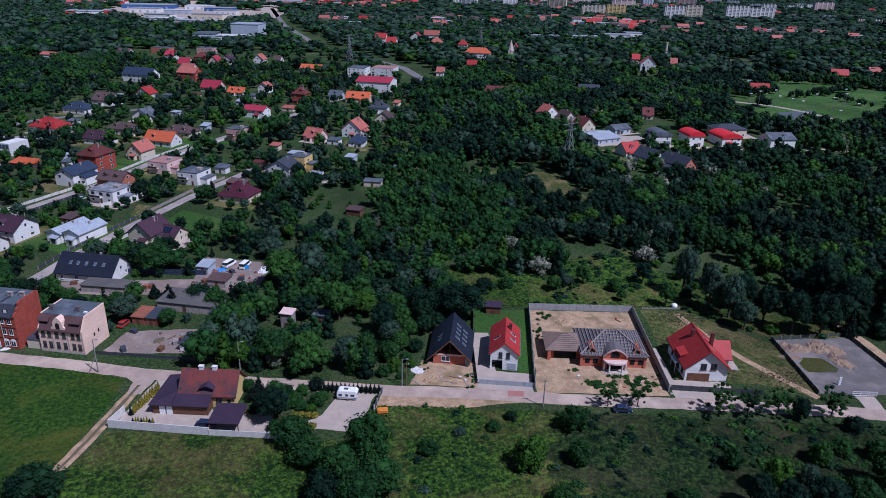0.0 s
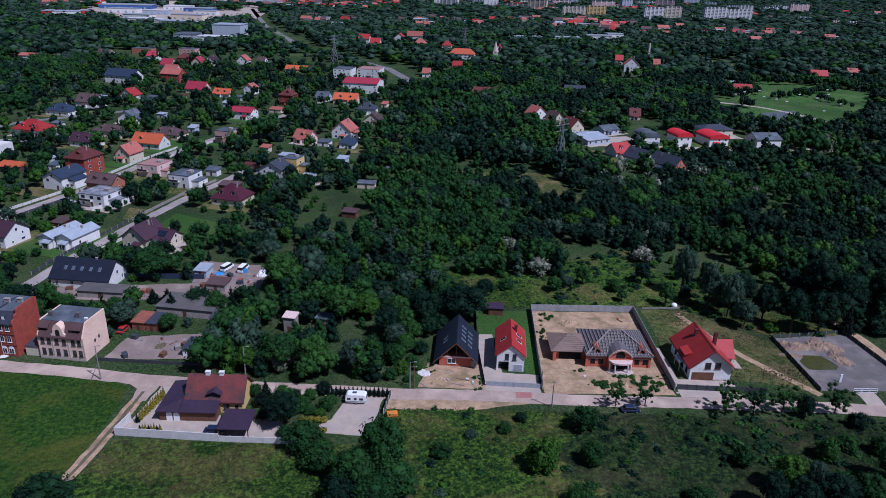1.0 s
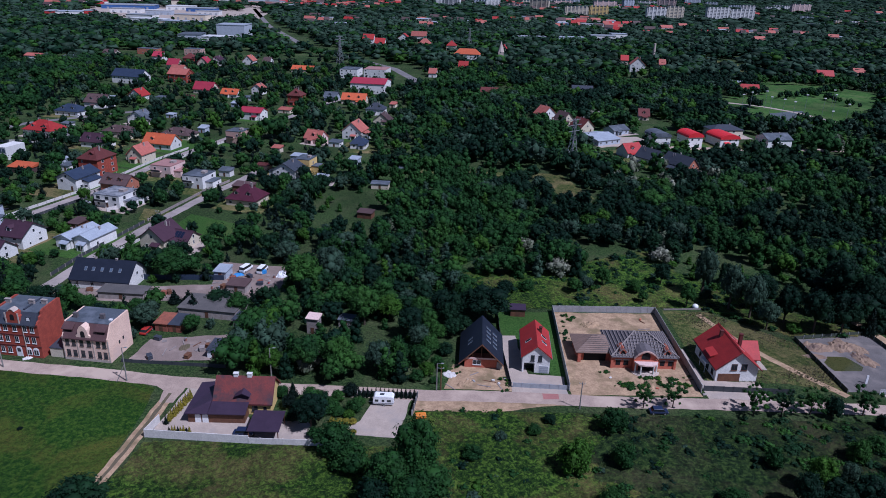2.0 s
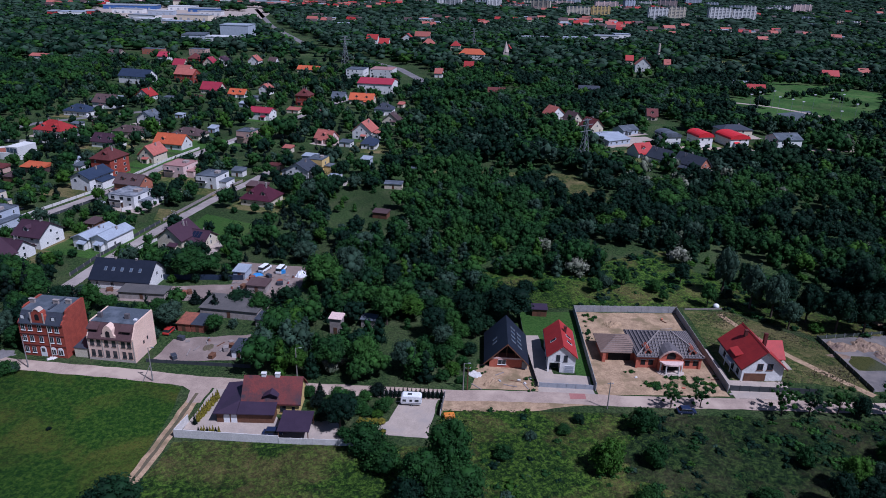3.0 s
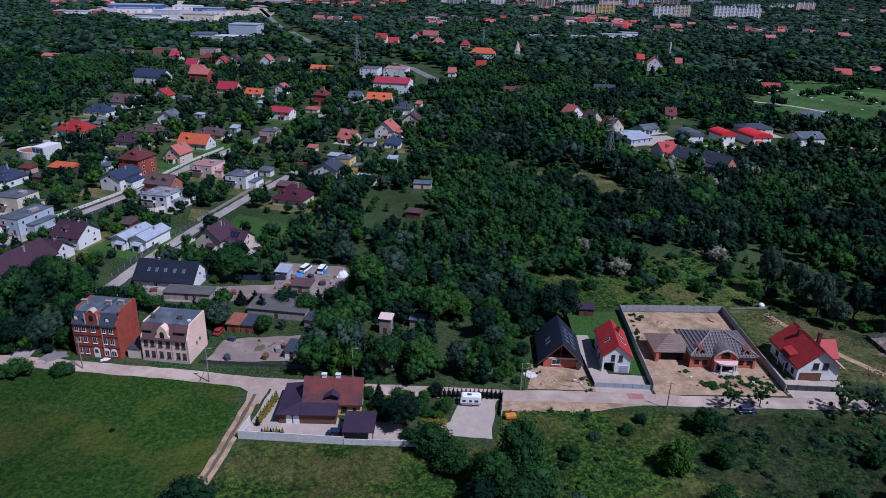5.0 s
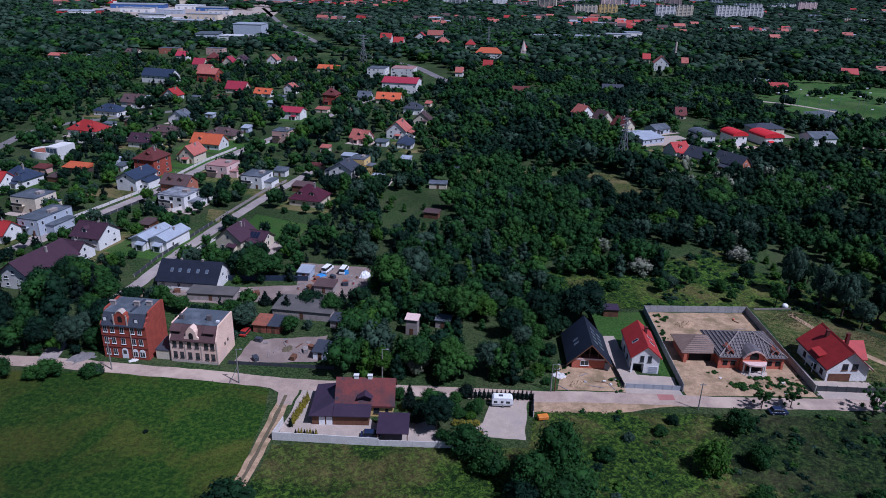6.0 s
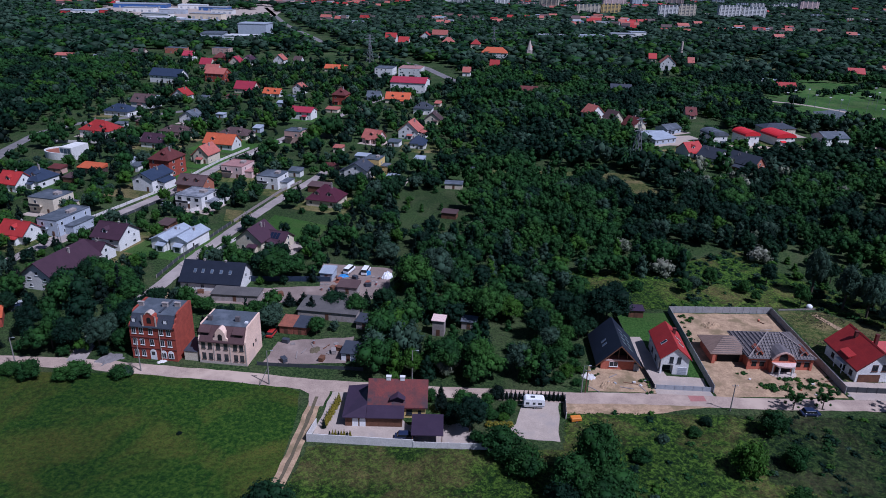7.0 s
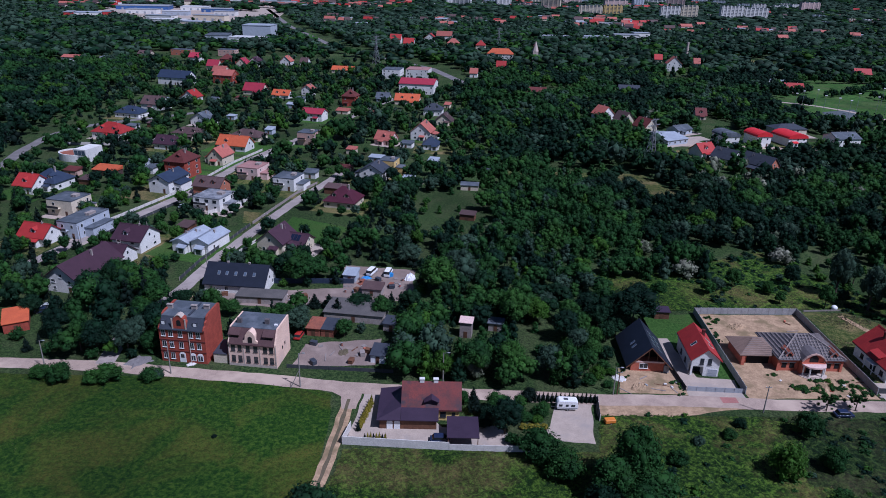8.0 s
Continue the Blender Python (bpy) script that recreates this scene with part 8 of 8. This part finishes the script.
G_GREEN = leaf("meadow grass", (0.04, 0.09, 0.012), (0.024, 0.06, 0.009))
G_STRAW = leaf("straw grass", (0.12, 0.105, 0.06), (0.085, 0.078, 0.042))


def meadow(name, poly, cell, amp, material, label, seed):
    """Uneven turf: a dense sheet with clumps and hollows that dies away at its border."""
    xs, ys = [p[0] for p in poly], [p[1] for p in poly]
    nx, ny = int((max(xs) - min(xs)) / cell), int((max(ys) - min(ys)) / cell)
    P = np.array(poly, float)
    Q = np.roll(P, -1, 0)
    idx, V, F = {}, [], []
    for j in range(ny + 1):
        for i in range(nx + 1):
            x = min(xs) + (i + random.uniform(-0.3, 0.3)) * cell
            y = min(ys) + (j + random.uniform(-0.3, 0.3)) * cell
            if not inside(x, y, poly):
                continue
            d = Q - P
            f = np.clip(((x - P[:, 0]) * d[:, 0] + (y - P[:, 1]) * d[:, 1]) / (d ** 2).sum(1), 0, 1)
            edge = np.hypot(x - P[:, 0] - f * d[:, 0], y - P[:, 1] - f * d[:, 1]).min()
            a = noise.noise(Vector((x * 0.16, y * 0.16, seed)))
            b = noise.noise(Vector((x * 0.7, y * 0.7, seed + 5.0)))
            z = amp * min(1, edge / 2.5) * max(0, 0.45 + 0.5 * a + 0.6 * b + 0.25 * random.random()) + 0.03
            idx[i, j] = len(V)
            V.append((x, y, z))
    for (i, j), a in idx.items():
        b, c, d = idx.get((i + 1, j)), idx.get((i + 1, j + 1)), idx.get((i, j + 1))
        if None not in (b, c, d):
            F += [(a, b, c), (a, c, d)]
    me = array_mesh(name, V, F, material)
    me.polygons.foreach_set("use_smooth", np.ones(len(F), bool))
    tagged(new(name, me), label, "grass", kind="stuff")


FORE = [(-43, 85), (150, 85), (160, 131), (50, 132.5), (12, 132), (9, 119), (-43, 117)]
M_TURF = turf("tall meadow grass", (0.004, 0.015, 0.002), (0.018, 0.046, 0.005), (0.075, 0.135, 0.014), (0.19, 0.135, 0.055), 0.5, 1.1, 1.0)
# the same turf in darker greens, for the part right of EDGE
M_DARKTURF = turf("dark rough grass", (0.002, 0.008, 0.002), (0.008, 0.022, 0.005), (0.036, 0.062, 0.013), (0.07, 0.058, 0.03), 0.5, 1.0, 1.0)
EDGE = [(52 + 4 * math.sin(y * 0.31) + 3 * math.sin(y * 0.83 + 1) + 1.5 * math.sin(y * 2.1), y) for y in range(85, 132)]
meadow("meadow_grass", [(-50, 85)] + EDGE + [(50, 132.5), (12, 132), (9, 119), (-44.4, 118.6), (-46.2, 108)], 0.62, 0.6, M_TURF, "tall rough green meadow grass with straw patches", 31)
meadow("nettle_bed", [(150, 85), (160, 131), (49.5, 132.7)] + [(x - 2.5, y) for x, y in EDGE[::-1]], 0.62, 0.8, M_DARKTURF, "darker rough grass with higher clumps in the right of the meadow", 41)
tufts("meadow_grass", FORE, 18000, 0.28, G_GREEN, "rough blades in meadow grass", 30)
tufts("straw_grass", FORE, 3500, 0.25, G_STRAW, "dry straw-coloured grass patches", 32)
BACK = [(16, 212), (51, 214), (93, 236), (99, 216), (118, 192), (147, 174), (119, 170), (96, 188), (52, 185), (33, 184)]
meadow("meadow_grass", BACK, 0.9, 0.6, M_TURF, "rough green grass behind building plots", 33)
tufts("straw_grass", BACK, 2500, 0.3, G_STRAW, "dry grass behind building plots", 34)
tufts("straw_grass", [(85, 147), (106, 147), (119, 142), (119, 166), (98, 186), (85, 186)], 2500, 0.28, G_STRAW, "dry grass beside a house", 35)
FIELD = [(-160, 90), (-49.2, 90), (-49.4, 107), (-48.9, 128), (-50.5, 137.6), (-54, 139.2), (-62, 141.0), (-90, 144), (-106, 143.5), (-160, 144)]
meadow("field_grass", FIELD, 0.8, 0.16, M_LAWN, "short green field grass", 36)
tufts("field_grass", FIELD, 9000, 0.16, leaf("field grass", (0.03, 0.068, 0.016), (0.026, 0.056, 0.014)), "taller blades in a field", 38)
tufts("straw_grass", FIELD, 1200, 0.16, G_STRAW, "pale flowering weeds in a field", 37)


# ---- weeds and low scrub in the meadows ----
weeds = {}
for poly, count, seed in ((FORE, 700, 3.0), (BACK, 300, 4.0)):
    xs, ys = [p[0] for p in poly], [p[1] for p in poly]
    done = 0
    while done < count:
        x, y = rng.uniform(min(xs), max(xs)), rng.uniform(min(ys), max(ys))
        k = noise.noise(Vector((x * 0.06, y * 0.06, seed))) + (0.45 if x > 60 else 0.0)
        if x < 14 or not inside(x, y, poly) or rng.random() > 0.3 + 1.2 * k:
            continue
        hgt = rng.uniform(0.4, 1.3) * (1 + 0.9 * max(0, k))
        sp = "dark" if rng.random() < 0.3 + (0.3 if x > 60 else 0.0) else "lime" if rng.random() < 0.12 else "pale" if rng.random() < 0.1 else "mid"
        gather(weeds, sp, MIDD["bush"][rng.integers(5)], x, y, hgt * rng.uniform(1.3, 2.3), hgt, -0.1 * hgt, rng)
        done += 1
for x, y, w, d, count in ((54.5, 178.5, 6, 5, 16), (52.5, 170, 2, 8, 8), (66, 144.2, 9, 3.4, 26), (75.5, 145.6, 10, 5, 34), (71, 148.2, 6, 2, 12), (34, 144, 2, 5, 9), (22, 150, 2, 6, 9), (60, 150, 4, 2, 6)):
    for i in range(count):
        hgt = rng.uniform(0.3, 0.9)
        gather(weeds, "mid" if rng.random() < 0.75 else "lime", MIDD["bush"][rng.integers(6)], x + w * rng.normal(0, 0.28), y + d * rng.normal(0, 0.28), hgt * rng.uniform(1.5, 2.6), hgt, -0.1 * hgt, rng)
for sp, (vs, fs, _) in weeds.items():
    tagged(new("scrub", array_mesh("scrub", np.concatenate(vs), np.concatenate(fs), LEAVES[sp])), f"low {TXT[sp]} scrub in rough meadow", "scrub", kind="stuff")
